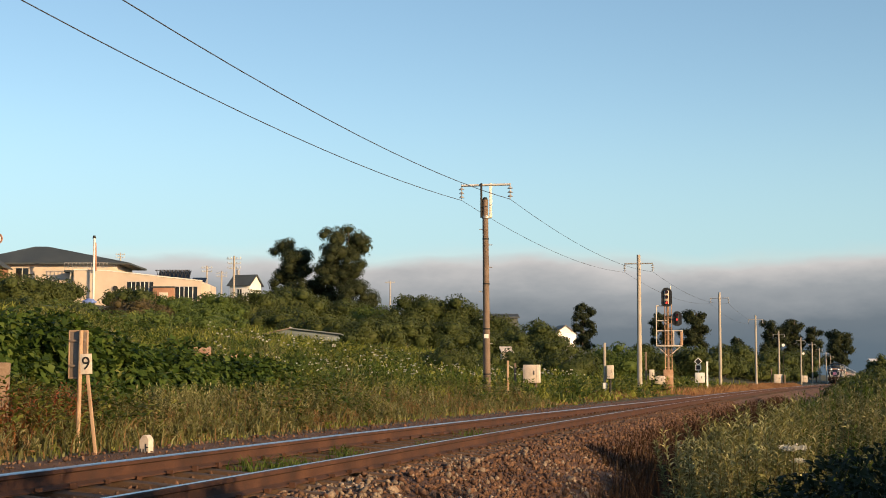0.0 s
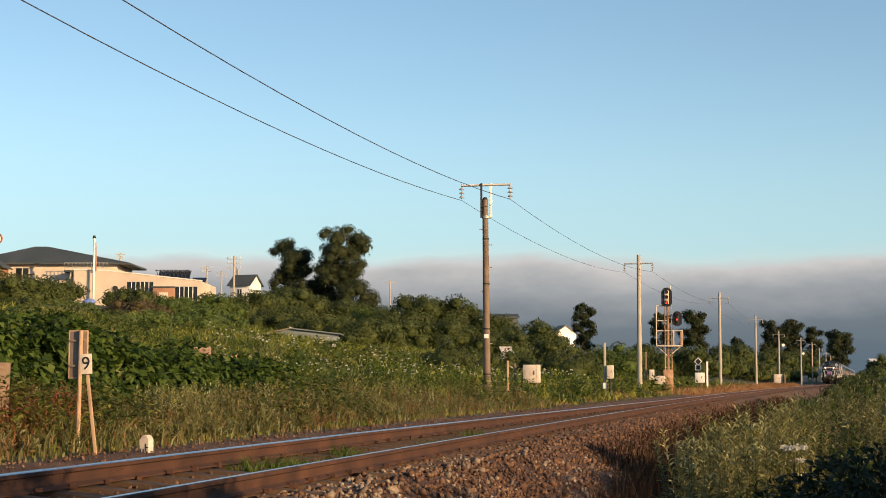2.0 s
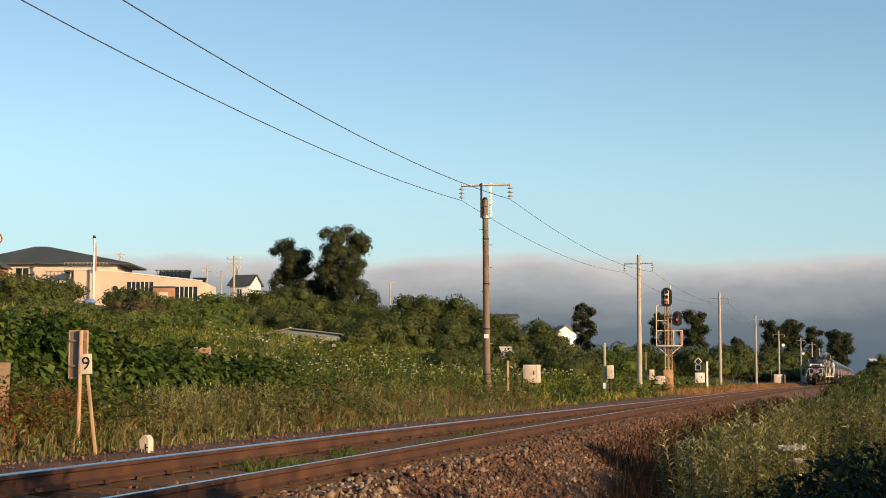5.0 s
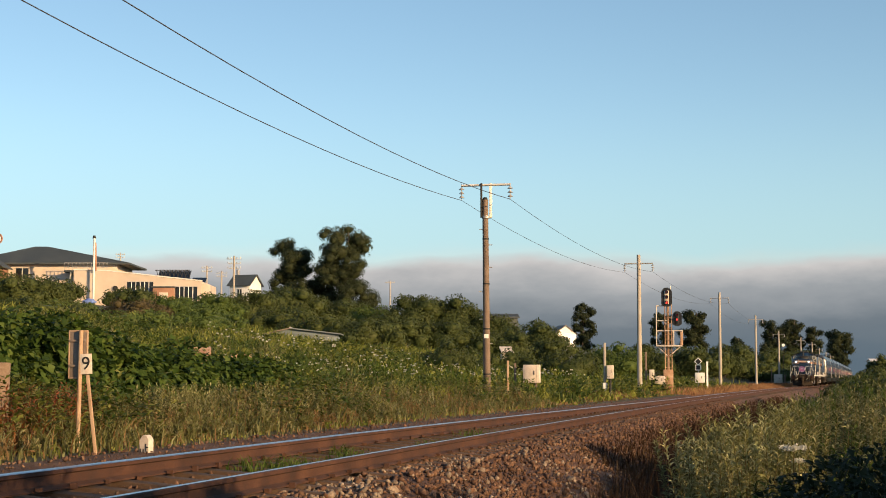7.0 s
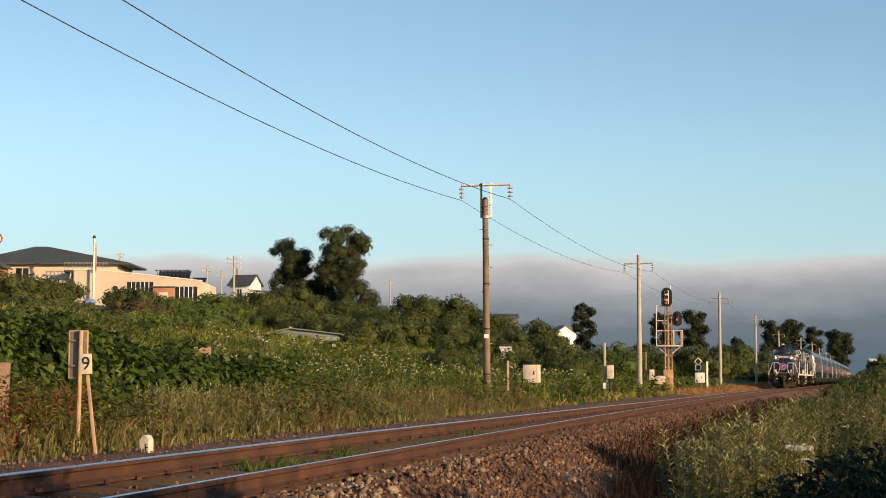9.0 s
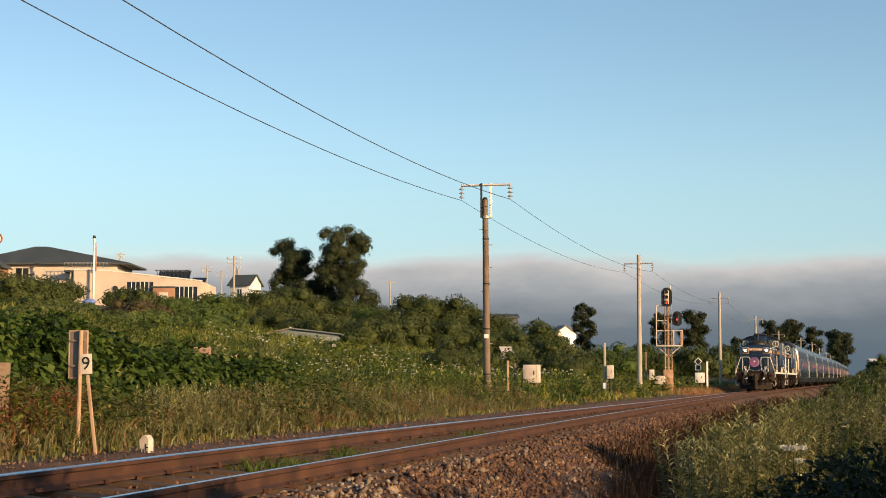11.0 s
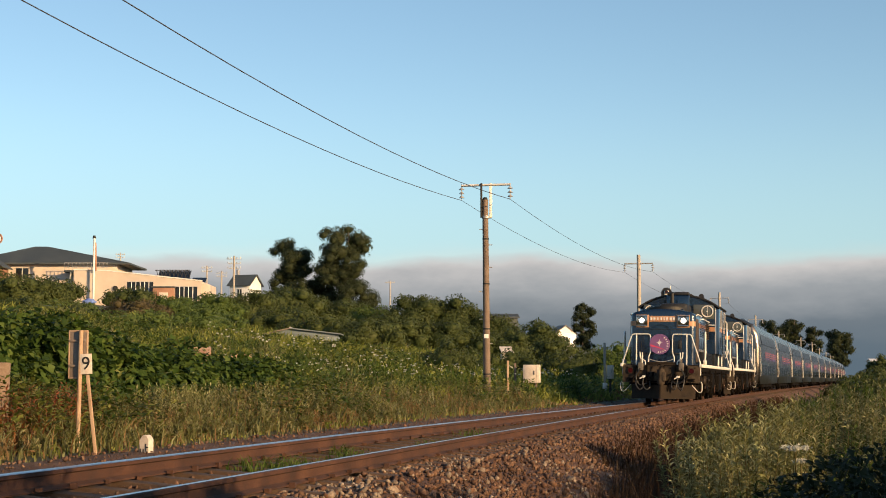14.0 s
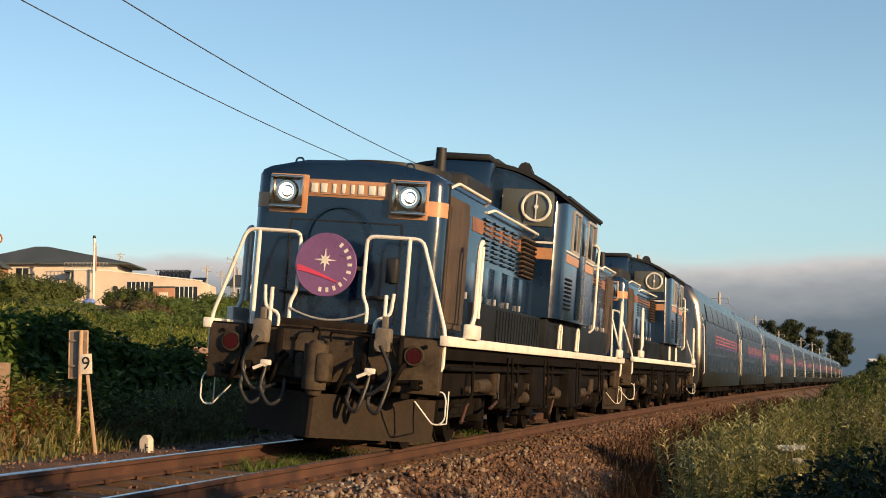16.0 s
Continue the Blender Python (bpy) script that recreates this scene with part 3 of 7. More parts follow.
def bogie(parent, y, base):
    bm = bmesh.new()
    for sx in (-1, 1):
        x = sx * 0.88
        pts = [(-base / 2 - 0.45, 0.42), (-base / 2 - 0.45, 0.6), (-0.5, 0.66), (0.5, 0.66), (base / 2 + 0.45, 0.6), (base / 2 + 0.45, 0.42), (0.5, 0.36), (-0.5, 0.36)]
        loft(bm, [[(x + d, a, b) for a, b in pts] for d in (-0.06, 0.06)])
        for e in (-1, 1):
            box(bm, x - 0.13, x + 0.13, e * base / 2 - 0.16, e * base / 2 + 0.16, 0.28, 0.58, 0.03)
            rod(bm, (x, e * base / 2 + 0.26, 0.5), (x, e * base / 2 + 0.26, 0.78), 0.075, seg=10)
            rod(bm, (x, e * base / 2 - 0.26, 0.5), (x, e * base / 2 - 0.26, 0.78), 0.075, seg=10)
            box(bm, x - 0.05, x + 0.05, e * (base / 2 + 0.52) - 0.05, e * (base / 2 + 0.52) + 0.05, 0.16, 0.52, 0.01)
        rod(bm, (x, -0.2, 0.4), (x, -0.2, 0.85), 0.11, seg=10)
        rod(bm, (x, 0.2, 0.4), (x, 0.2, 0.85), 0.11, seg=10)
    box(bm, -0.85, 0.85, -0.3, 0.3, 0.45, 0.75, 0.03)
    ob = part("bogie_frame", bm, M_UNDER, parent)
    ob.matrix_basis = pose(0, y, 0)


def pipe(name, pts, parent, r=0.021, mat=None, round_by=0.09, label=""):
    return part(name, tube(bmesh.new(), rounded(pts, round_by), r), mat or M_TRAINWHITE, parent, label)


def hood_end(loco, e, lead):
    """One hood of the locomotive with all on it; e = +1 is the end that leads."""
    F = 7.60      # hood's end face
    C = 1.75      # where it meets the cab
    hw = 1.06
    OV = 0.18     # how far the end beam stands before the hood
    def yy(y):
        return e * y
    # the hood's shell, with rounded corners and a crowned top
    bm = bmesh.new()
    def section(y, half, z0=1.22, zs=2.93, zt=3.08):
        return [(x, yy(y), z) for x, z in [(-half, z0), (-half, zs - 0.07), (-half + 0.03, zs), (-half + 0.12, zs + 0.045), (-half * 0.5, zt - 0.02), (0, zt), (half * 0.5, zt - 0.02), (half - 0.12, zs + 0.045), (half - 0.03, zs), (half, zs - 0.07), (half, z0)]]
    loft(bm, [section(C - 0.05, hw), section(F - 0.16, hw), section(F - 0.07, hw - 0.025), section(F - 0.015, hw - 0.09, zs=2.9, zt=3.04), section(F, hw - 0.17, zs=2.86, zt=2.99)])
    part("hood", bm, M_BLUE, loco, "deep blue rounded engine hood")
    # orange band: between the lamps, around them and along the sides
    part("orange_band", box(bmesh.new(), -0.5, 0.5, yy(F - 0.02), yy(F + 0.008), 2.66, 2.85, 0.004), M_ORANGE, loco, "orange-gold painted band")
    for sx in (-1, 1):
        part("lamp_surround", box(bmesh.new(), sx * 0.455, sx * 0.885, yy(F - 0.04), yy(F + 0.012), 2.47, 2.89, 0.01), M_ORANGE, loco)
        part("orange_band", box(bmesh.new(), sx * (hw - 0.02), sx * (hw + 0.006), yy(C - 0.02), yy(C + 4.4), 2.52, 2.68), M_FADED, loco)
        bend = [(hw - 0.2, F + 0.006), (hw - 0.085, F - 0.012), (hw - 0.02, F - 0.07), (hw + 0.004, F - 0.15), (hw + 0.005, F - 0.19)]
        part("orange_band", loft(bmesh.new(), [[(sx * x, yy(y), z) for z in (2.52, 2.68)] + [(sx * (x - 0.02), yy(y - 0.02), z) for z in (2.68, 2.52)] for x, y in bend]), M_ORANGE, loco)
    # running number: plain pale bars
    plate = part("number_plate", box(bmesh.new(), -0.43, 0.43, yy(F + 0.005), yy(F + 0.018), 2.69, 2.82), M_ORANGE, loco)
    for k, w in enumerate((0.075, 0.075, 0.06, 0.04, 0.04, 0.04, 0.07, 0.075)):
        x = -0.40 + k * 0.102 + (0.03 if k > 1 else 0)
        part("bar", box(bmesh.new(), x, x + w, yy(F + 0.016), yy(F + 0.028), 2.705, 2.805, 0.006), M_TRAINWHITE, plate)
    # headlamps
    for sx in (-1, 1):
        h = part("headlamp", box(bmesh.new(), sx * 0.685 - 0.175, sx * 0.685 + 0.175, yy(F + 0.004), yy(F + 0.03), 2.53, 2.855, 0.012), M_CHROME, loco, "square chrome headlamp, lit")
        rim = bmesh.new()
        for a, b, c, d in ((-0.185, 0.185, 2.84, 2.87), (-0.185, 0.185, 2.515, 2.545), (-0.185, -0.155, 2.545, 2.84), (0.155, 0.185, 2.545, 2.84)):
            box(rim, sx * 0.685 + a, sx * 0.685 + b, yy(F + 0.03), yy(F + 0.075), c, d, 0.006)
        part("rim", rim, M_CHROME, h)
        part("reflector", ring(bmesh.new(), (sx * 0.685, yy(F + 0.04), 2.70), (0, 1, 0), 0.1, 0.03), M_CHROME, h)
        part("lens", disc(bmesh.new(), (sx * 0.685, yy(F + 0.045), 2.70), (0, 1, 0), 0.045, 0.03), M_LAMP if lead else M_CABGLASS, h, "glowing white lamp lens" if lead else "")
    # door outlines, ring of the hose and latches on the end face
    seam = bmesh.new()
    for x in (-0.62, 0.62):
        box(seam, x - 0.008, x + 0.008, yy(F - 0.01), yy(F + 0.008), 1.35, 2.4)
    box(seam, -0.62, 0.62, yy(F - 0.01), yy(F + 0.008), 2.4, 2.415)
    part("door_seam", seam, M_BLACK, loco)
    part("hose_ring", ring(bmesh.new(), (0.06, yy(F + 0.03), 2.2), (0, 1, 0), 0.36, 0.012), M_BLUE, loco)
    if lead:
        hm = part("headmark", disc(bmesh.new(), (0.05, F + 0.440, 1.91), (0, 1, 0), 0.322, 0.03, 40), M_PURPLE, loco, "round purple headmark with a white star and a crimson stroke")
        part("edge", ring(bmesh.new(), (0.05, F + 0.445, 1.91), (0, 1, 0), 0.322, 0.014, 40), M_PURPLE, hm)
        star = bmesh.new()
        pts = []
        for k in range(16):
            a = math.pi * k / 8
            r = 0.125 if k % 4 == 0 else 0.075 if k % 4 == 2 else 0.032
            pts.append((0.06 - r * math.sin(a), 1.96 + r * math.cos(a)))
        loft(star, [[(x, F + 0.455 + d, z) for x, z in pts] for d in (0, 0.008)])
        part("star", star, M_TRAINWHITE, hm, "white eight-pointed star")
        sw = bmesh.new()
        arc = [(0.355 - 0.05 * k, 1.87 - 0.0006 * k * k - 0.010 * k) for k in range(10)]
        loft(sw, [[(x, F + 0.456, z + w), (x, F + 0.462, z + w), (x, F + 0.462, z - w), (x, F + 0.456, z - w)] for (x, z), w in zip(arc, np.linspace(0.032, 0.006, 10))])
        sw_ob = part("stroke", sw, M_MAGENTA, hm, "crimson tapering stroke")
        for k in range(10):
            a = radians(36 + 17 * k)
            c = Vector((0.05 - math.sin(a) * 0.262, F + 0.458, 1.91 + math.cos(a) * 0.262))
            b = bmesh.new()
            bmesh.ops.create_cube(b, size=1, matrix=Matrix.Translation(c) @ pose(0, 0, 0, 0, -math.degrees(a), 0) @ Matrix.Diagonal((0.03 if k != 5 else 0.01, 0.006, 0.048, 1)))
            part("bar", b, M_TRAINWHITE, hm)
        for x in (-0.2, 0.2):
            part("headmark_bracket", box(bmesh.new(), x - 0.02, x + 0.02, F - 0.02, F + 0.430, 1.89, 1.93), M_DARKIRON, loco)
    # deck end, white sill lip and end beam
    part("end_beam", box(bmesh.new(), -1.26, 1.26, yy(F + OV + 0.18), yy(F + OV + 0.3), 0.65, 1.22, 0.03), M_GRIME, loco, "grimy end beam")
    part("end_step_plate", box(bmesh.new(), -0.55, 0.55, yy(F + 0.02), yy(F + OV + 0.25), 1.24, 1.27, 0.006), M_GRIME, loco)
    part("kick_plate", box(bmesh.new(), -0.5, 0.5, yy(F + OV + 0.2), yy(F + OV + 0.25), 1.25, 1.33, 0.006), M_PLOW, loco, "pale kick plate")
    part("corner_plate", box(bmesh.new(), -1.2, -1.1, yy(F + 0.05), yy(F + OV + 0.2), 0.7, 1.2, 0.02), M_GRIME, loco)
    part("corner_plate", box(bmesh.new(), 1.1, 1.2, yy(F + 0.05), yy(F + OV + 0.2), 0.7, 1.2, 0.02), M_GRIME, loco)
    # coupler
    cb = bmesh.new()
    box(cb, -0.12, 0.12, yy(F + OV + 0.1), yy(F + OV + 0.5), 0.7, 0.98, 0.04)
    rod(cb, (-0.02, yy(F + OV + 0.56), 0.62), (-0.02, yy(F + OV + 0.56), 1.08), 0.125, 0.125, 18)
    rod(cb, (-0.02, yy(F + OV + 0.56), 1.06), (-0.02, yy(F + OV + 0.56), 1.12), 0.105, 0.06, 18)
    rod(cb, (-0.02, yy(F + OV + 0.56), 0.56), (-0.02, yy(F + OV + 0.56), 0.64), 0.07, 0.1, 18)
    box(cb, -0.19, -0.06, yy(F + OV + 0.46), yy(F + OV + 0.7), 0.7, 1.0, 0.04)
    box(cb, 0.1, 0.2, yy(F + OV + 0.44), yy(F + OV + 0.58), 0.72, 0.98, 0.03)
    cp = part("coupler", cb, M_GRIME, loco, "rusty knuckle coupler")
    part("lock_lifter", tube(bmesh.new(), rounded([(-0.02, yy(F + OV + 0.5), 1.08), (-0.02, yy(F + OV + 0.5), 1.24), (0.08, yy(F + OV + 0.4), 1.26), (0.12, yy(F + OV + 0.28), 1.2)], 0.05), 0.012), M_UNDER, cp)
    part("lock_lifter", tube(bmesh.new(), rounded([(-0.1, yy(F + OV + 0.34), 1.12), (-0.1, yy(F + OV + 0.4), 1.22), (-0.72, yy(F + OV + 0.38), 1.2), (-0.8, yy(F + OV + 0.36), 1.02)], 0.06), 0.013), M_UNDER, cp)
    # bolts, brackets and pipe ends on the beam
    for bx, bz in ((-1.1, 1.14), (-0.82, 1.16), (-0.3, 1.12), (0.3, 1.13), (0.8, 1.16), (1.1, 1.15), (-1.08, 0.72), (-0.78, 0.7), (0.76, 0.7), (1.06, 0.72), (0.42, 0.98), (-0.44, 0.92)):
        part("bolt", disc(bmesh.new(), (bx, yy(F + OV + 0.31), bz), (0, 1, 0), 0.022, 0.03, 8), M_UNDER, loco)
    for bx, bw, z0, z1 in ((-0.47, 0.05, 0.84, 1.22), (0.46, 0.05, 0.84, 1.22), (-0.85, 0.035, 0.9, 1.24), (0.84, 0.035, 0.9, 1.24), (-1.02, 0.08, 0.7, 0.8), (1.0, 0.08, 0.7, 0.8), (0.25, 0.09, 0.86, 1.0)):
        part("beam_bracket", box(bmesh.new(), bx - bw / 2, bx + bw / 2, yy(F + OV + 0.29), yy(F + OV + 0.37), z0, z1, 0.008), M_UNDER, loco)
    # tail lamps, marker lamps, hose cocks and hoses
    for sx in (-1, 1):
        t = part("tail_lamp", ring(disc(bmesh.new(), (sx * 0.99, yy(F + OV + 0.31), 1.04), (0, 1, 0), 0.1, 0.05, 20), (sx * 0.99, yy(F + OV + 0.335), 1.04), (0, 1, 0), 0.092, 0.016, 20), M_GRIME, loco)
        part("lens", disc(bmesh.new(), (sx * 0.99, yy(F + OV + 0.335), 1.04), (0, 1, 0), 0.078, 0.04, 20), M_REDLENS, t, "dark red tail lamp lens")
        ju = bmesh.new()
        box(ju, sx * 0.66 - 0.085, sx * 0.66 + 0.085, yy(F + OV + 0.28), yy(F + OV + 0.42), 1.05, 1.3, 0.03)
        disc(ju, (sx * 0.66, yy(F + OV + 0.43), 1.13), (0, 1, 0), 0.075, 0.04, 16)
        box(ju, sx * 0.66 - 0.03, sx * 0.66 + 0.03, yy(F + OV + 0.3), yy(F + OV + 0.36), 1.3, 1.42, 0.01)
        part("jumper_socket", ju, M_SOCKET, loco, "beige-grey jumper cable socket")
        ck = bmesh.new()
        rod(ck, (sx * 0.56, yy(F + OV + 0.32), 0.84), (sx * 0.56, yy(F + OV + 0.45), 0.84), 0.035)
        rod(ck, (sx * 0.56, yy(F + OV + 0.44), 0.84), (sx * 0.56 + 0.12, yy(F + OV + 0.46), 0.78), 0.018)
        box(ck, sx * 0.56 - 0.06, sx * 0.56 + 0.05, yy(F + OV + 0.4), yy(F + OV + 0.46), 0.82, 0.88, 0.015)
        part("hose_cock", ck, M_TRAINWHITE, loco, "white brake hose cock")
        for k, d in enumerate((0.0, 0.22)):
            x = sx * (0.56 + d)
            part("hose_joint", box(bmesh.new(), x - 0.05, x + 0.05, yy(F + OV + 0.3), yy(F + OV + 0.42), 0.76, 0.86, 0.02), M_UNDER, loco)
            hs = rounded([(x, yy(F + OV + 0.4), 0.82), (x + 0.04, yy(F + OV + 0.46), 0.58), (x - sx * 0.1, yy(F + OV + 0.48), 0.4), (x - sx * 0.22, yy(F + OV + 0.44), 0.5), (x - sx * 0.2, yy(F + OV + 0.36), 0.7)], 0.13, 4)
            part("brake_hose", tube(bmesh.new(), hs, 0.021), M_BLACK, loco, "black looping brake hose")
        # steps at the corner with white rungs
        st = bmesh.new()
        tube(st, rounded([(sx * 1.22, yy(F + OV + 0.2), 0.7), (sx * 1.3, yy(F + OV + 0.2), 0.69), (sx * 1.33, yy(F + OV + 0.2), 0.62), (sx * 1.33, yy(F + OV + 0.2), 0.42), (sx * 1.28, yy(F + OV + 0.2), 0.36), (sx * 1.2, yy(F + OV + 0.2), 0.36), (sx * 1.0, yy(F + OV + 0.2), 0.58)], 0.03), 0.0085)
        tube(st, [(sx * 1.29, yy(F + OV + 0.2), 0.365), (sx * 1.29, yy(F + OV - 0.08), 0.365), (sx * 1.29, yy(F + OV - 0.08), 0.7)], 0.0085)
        part("corner_step", st, M_TRAINWHITE, loco, "white tubular corner stirrup step")
        # white end handrails: outer sloped hoop and inner loop
        y = F + OV + 0.22
        pipe("handrail", [(sx * 0.42, yy(y), 1.05), (sx * 0.42, yy(y), 1.5), (sx * 0.36, yy(y), 1.62), (sx * 0.36, yy(y), 2.24), (sx * 0.96, yy(y), 2.24), (sx * 1.27, yy(y), 1.3), (sx * 1.27, yy(y), 0.92), (sx * 1.19, yy(y), 0.88)], loco, 0.021, label="white tubular end handrail")
        pipe("handrail_post", [(sx * 0.82, yy(y), 2.24), (sx * 0.82, yy(y), 1.05)], loco, 0.023)
        pipe("grab_loop", [(sx * 0.52, yy(y + 0.02), 1.1), (sx * 0.52, yy(y + 0.02), 1.38), (sx * 0.68, yy(y + 0.02), 1.42), (sx * 0.7, yy(y + 0.02), 1.66)], loco, 0.019)
        pipe("grab_loop", [(sx * 0.62, yy(y + 0.02), 1.2), (sx * 0.62, yy(y + 0.02), 1.64)], loco, 0.021)
        # side: sill corner post, tall rail, box foot
        pipe("side_handrail", [(sx * 1.34, yy(F - 0.35), 1.28), (sx * 1.34, yy(F - 0.65), 1.5), (sx * 1.34, yy(F - 0.65), 2.3), (sx * 1.34, yy(F - 0.8), 2.36), (sx * 1.34, yy(F - 0.8), 1.5)], loco, 0.028)
        part("rail_foot", box(bmesh.new(), sx * 1.30, sx * 1.38, yy(F - 0.9), yy(F - 0.3), 1.26, 1.42, 0.02), M_TRAINWHITE, loco)
        # dark dusty panel behind the corner and louvre stacks
        part("side_grille", box(bmesh.new(), sx * (hw - 0.02), sx * (hw + 0.02), yy(F - 0.22), yy(F - 1.2), 1.35, 2.78, 0.012), M_GRILLE, loco, "dusty brown radiator grille")
        for y0 in (F - 0.24, F - 0.72):
            part("grille_leaf", box(bmesh.new(), sx * (hw + 0.015), sx * (hw + 0.035), yy(y0), yy(y0 - 0.45), 1.42, 2.66, 0.008), M_GRILLE, loco)
        part("corner_gap", box(bmesh.new(), sx * (hw - 0.01), sx * (hw + 0.012), yy(F - 0.18), yy(F - 0.215), 1.24, 2.9), M_BLACK, loco)
        lv = bmesh.new()
        for k in range(9):
            z = 2.24 + 0.058 * k
            for y0 in (C + 1.55, C + 2.15, C + 2.75, C + 3.35):
                box(lv, sx * (hw - 0.005), sx * (hw + 0.03), yy(y0), yy(y0 + 0.42), z, z + 0.022)
        part("louvre", lv, M_BLUE, loco, "rows of sooty blue louvres")
        wide = part("cab_side_louvre", box(bmesh.new(), sx * (hw - 0.02), sx * (hw + 0.05), yy(C + 0.35), yy(C + 1.25), 2.2, 2.74, 0.012), M_GRILLE, loco)
        for k in range(8):
            z = 2.23 + 0.063 * k
            part("slat", box(bmesh.new(), sx * (hw + 0.03), sx * (hw + 0.072), yy(C + 0.33), yy(C + 1.27), z, z + 0.03), M_UNDER, wide)
        for k in range(5):
            y0 = C + 0.4 + k * 0.86
            dr = part("hood_door", box(bmesh.new(), sx * (hw - 0.01), sx * (hw + 0.014), yy(y0), yy(y0 + 0.8), 1.36, 2.16, 0.01), M_BLUE, loco)
            part("latch", box(bmesh.new(), sx * (hw + 0.01), sx * (hw + 0.035), yy(y0 + 0.68), yy(y0 + 0.74), 1.72, 1.8, 0.008), M_GALV, dr)
        # grab rail along the hood's shoulder
        pipe("hood_rail", [(sx * (hw - 0.02), yy(F - 0.3), 2.86), (sx * (hw + 0.06), yy(F - 0.34), 2.92), (sx * (hw + 0.06), yy(F - 2.1), 2.92), (sx * (hw - 0.02), yy(F - 2.14), 2.86)], loco, 0.018)
        pipe("hood_rail", [(sx * (hw - 0.02), yy(F - 2.3), 2.8), (sx * (hw + 0.07), yy(F - 2.34), 2.84), (sx * (hw + 0.07), yy(C + 0.3), 2.84), (sx * (hw - 0.02), yy(C + 0.26), 2.8)], loco, 0.018)
    # pipes on the end beam, a chain across the deck and a bracket on the hood
    part("air_pipe", tube(bmesh.new(), rounded([(-1.1, yy(F + OV + 0.33), 0.78), (-0.5, yy(F + OV + 0.34), 0.74), (-0.2, yy(F + OV + 0.36), 0.68), (0.3, yy(F + OV + 0.36), 0.7), (1.1, yy(F + OV + 0.33), 0.8)], 0.1), 0.022), M_UNDER, loco)
    for x0 in (-0.9, -0.35, 0.38, 0.82):
        part("pipe_elbow", tube(bmesh.new(), rounded([(x0, yy(F + OV + 0.3), 0.95), (x0 + 0.02, yy(F + OV + 0.42), 0.9), (x0 + 0.1, yy(F + OV + 0.42), 0.7), (x0 + 0.16, yy(F + OV + 0.34), 0.62)], 0.08), 0.028), M_UNDER, loco)
    part("chain", tube(bmesh.new(), [(-0.42 + 0.084 * k, yy(F + OV + 0.24), 1.44 - 0.1 * (1 - ((k - 5) / 5) ** 2)) for k in range(11)], 0.012), M_GALV, loco)
    part("cable", tube(bmesh.new(), rounded([(-0.66, yy(F + OV + 0.44), 1.12), (-0.82, yy(F + OV + 0.44), 0.8), (-0.56, yy(F + OV + 0.44), 0.58), (-0.36, yy(F + OV + 0.38), 0.7)], 0.2, 5), 0.022), M_BLACK, loco)
    part("cable", tube(bmesh.new(), rounded([(0.66, yy(F + OV + 0.44), 1.12), (0.84, yy(F + OV + 0.44), 0.82), (0.68, yy(F + OV + 0.44), 0.54), (0.44, yy(F + OV + 0.38), 0.64)], 0.2, 5), 0.022), M_BLACK, loco)
    part("lamp_bracket", box(bmesh.new(), -0.62, -0.5, yy(F), yy(F + 0.1), 1.78, 2.05, 0.02), M_BLACK, loco)
    for x0 in (-0.62, 0.3):
        part("end_step", box(bmesh.new(), x0, x0 + 0.34, yy(F), yy(F + 0.16), 1.6, 1.63, 0.005), M_DARKIRON, loco)
    # roof gear
    part("lifting_eye", ring(bmesh.new(), (-0.62, yy(F - 0.12), 3.04), (0, 1, 0), 0.045, 0.012, 16), M_BLUE, loco)
    part("lifting_eye", ring(bmesh.new(), (0.62, yy(F - 0.12), 3.04), (0, 1, 0), 0.045, 0.012, 16), M_BLUE, loco)
    fan = bmesh.new()
    disc(fan, (0, yy(F - 1.6), 3.1), (0, 0, 1), 0.72, 0.14, 32)
    disc(fan, (0, yy(F - 1.6), 3.18), (0, 0, 1), 0.6, 0.06, 32)
    part("roof_fan", fan, M_ROOFBLACK, loco, "black radiator fan cowl")
    sb = bmesh.new()
    box(sb, -0.5, 0.5, yy(C + 0.5), yy(C + 2.2), 3.03, 3.45, 0.12)
    part("exhaust_box", sb, M_ROOFBLACK, loco)
    ex = bmesh.new()
    rod(ex, (0.14, yy(C + 1.2), 3.2), (0.14, yy(C + 1.2), 3.87), 0.085, 0.07, 14)
    part("exhaust_stack", ex, M_ROOFBLACK, loco, "black exhaust stack")
    wh = bmesh.new()
    rod(wh, (0.4, yy(C + 0.9), 3.2), (0.4, yy(C + 0.9), 3.55), 0.03, seg=8)
    rod(wh, (0.4, yy(C + 0.82), 3.55), (0.4, yy(C + 1.06), 3.55), 0.04, 0.06, 10)
    part("horn", wh, M_ROOFBLACK, loco)
    # snow plough with a kinked face
    pl = bmesh.new()
    prof = [(0.0, 0.58), (0.01, 0.36), (0.06, 0.13), (0.02, 0.13), (-0.03, 0.36), (-0.04, 0.58)]
    loft(pl, [[(x, yy(F + 0.72 + d - 1.0 * abs(x)), z) for d, z in prof] for x in (-1.05, -0.55, -0.02, 0.02, 0.55, 1.05)])
    part("snow_plough", pl, M_PLOW, loco, "scuffed dark brown snow plough")


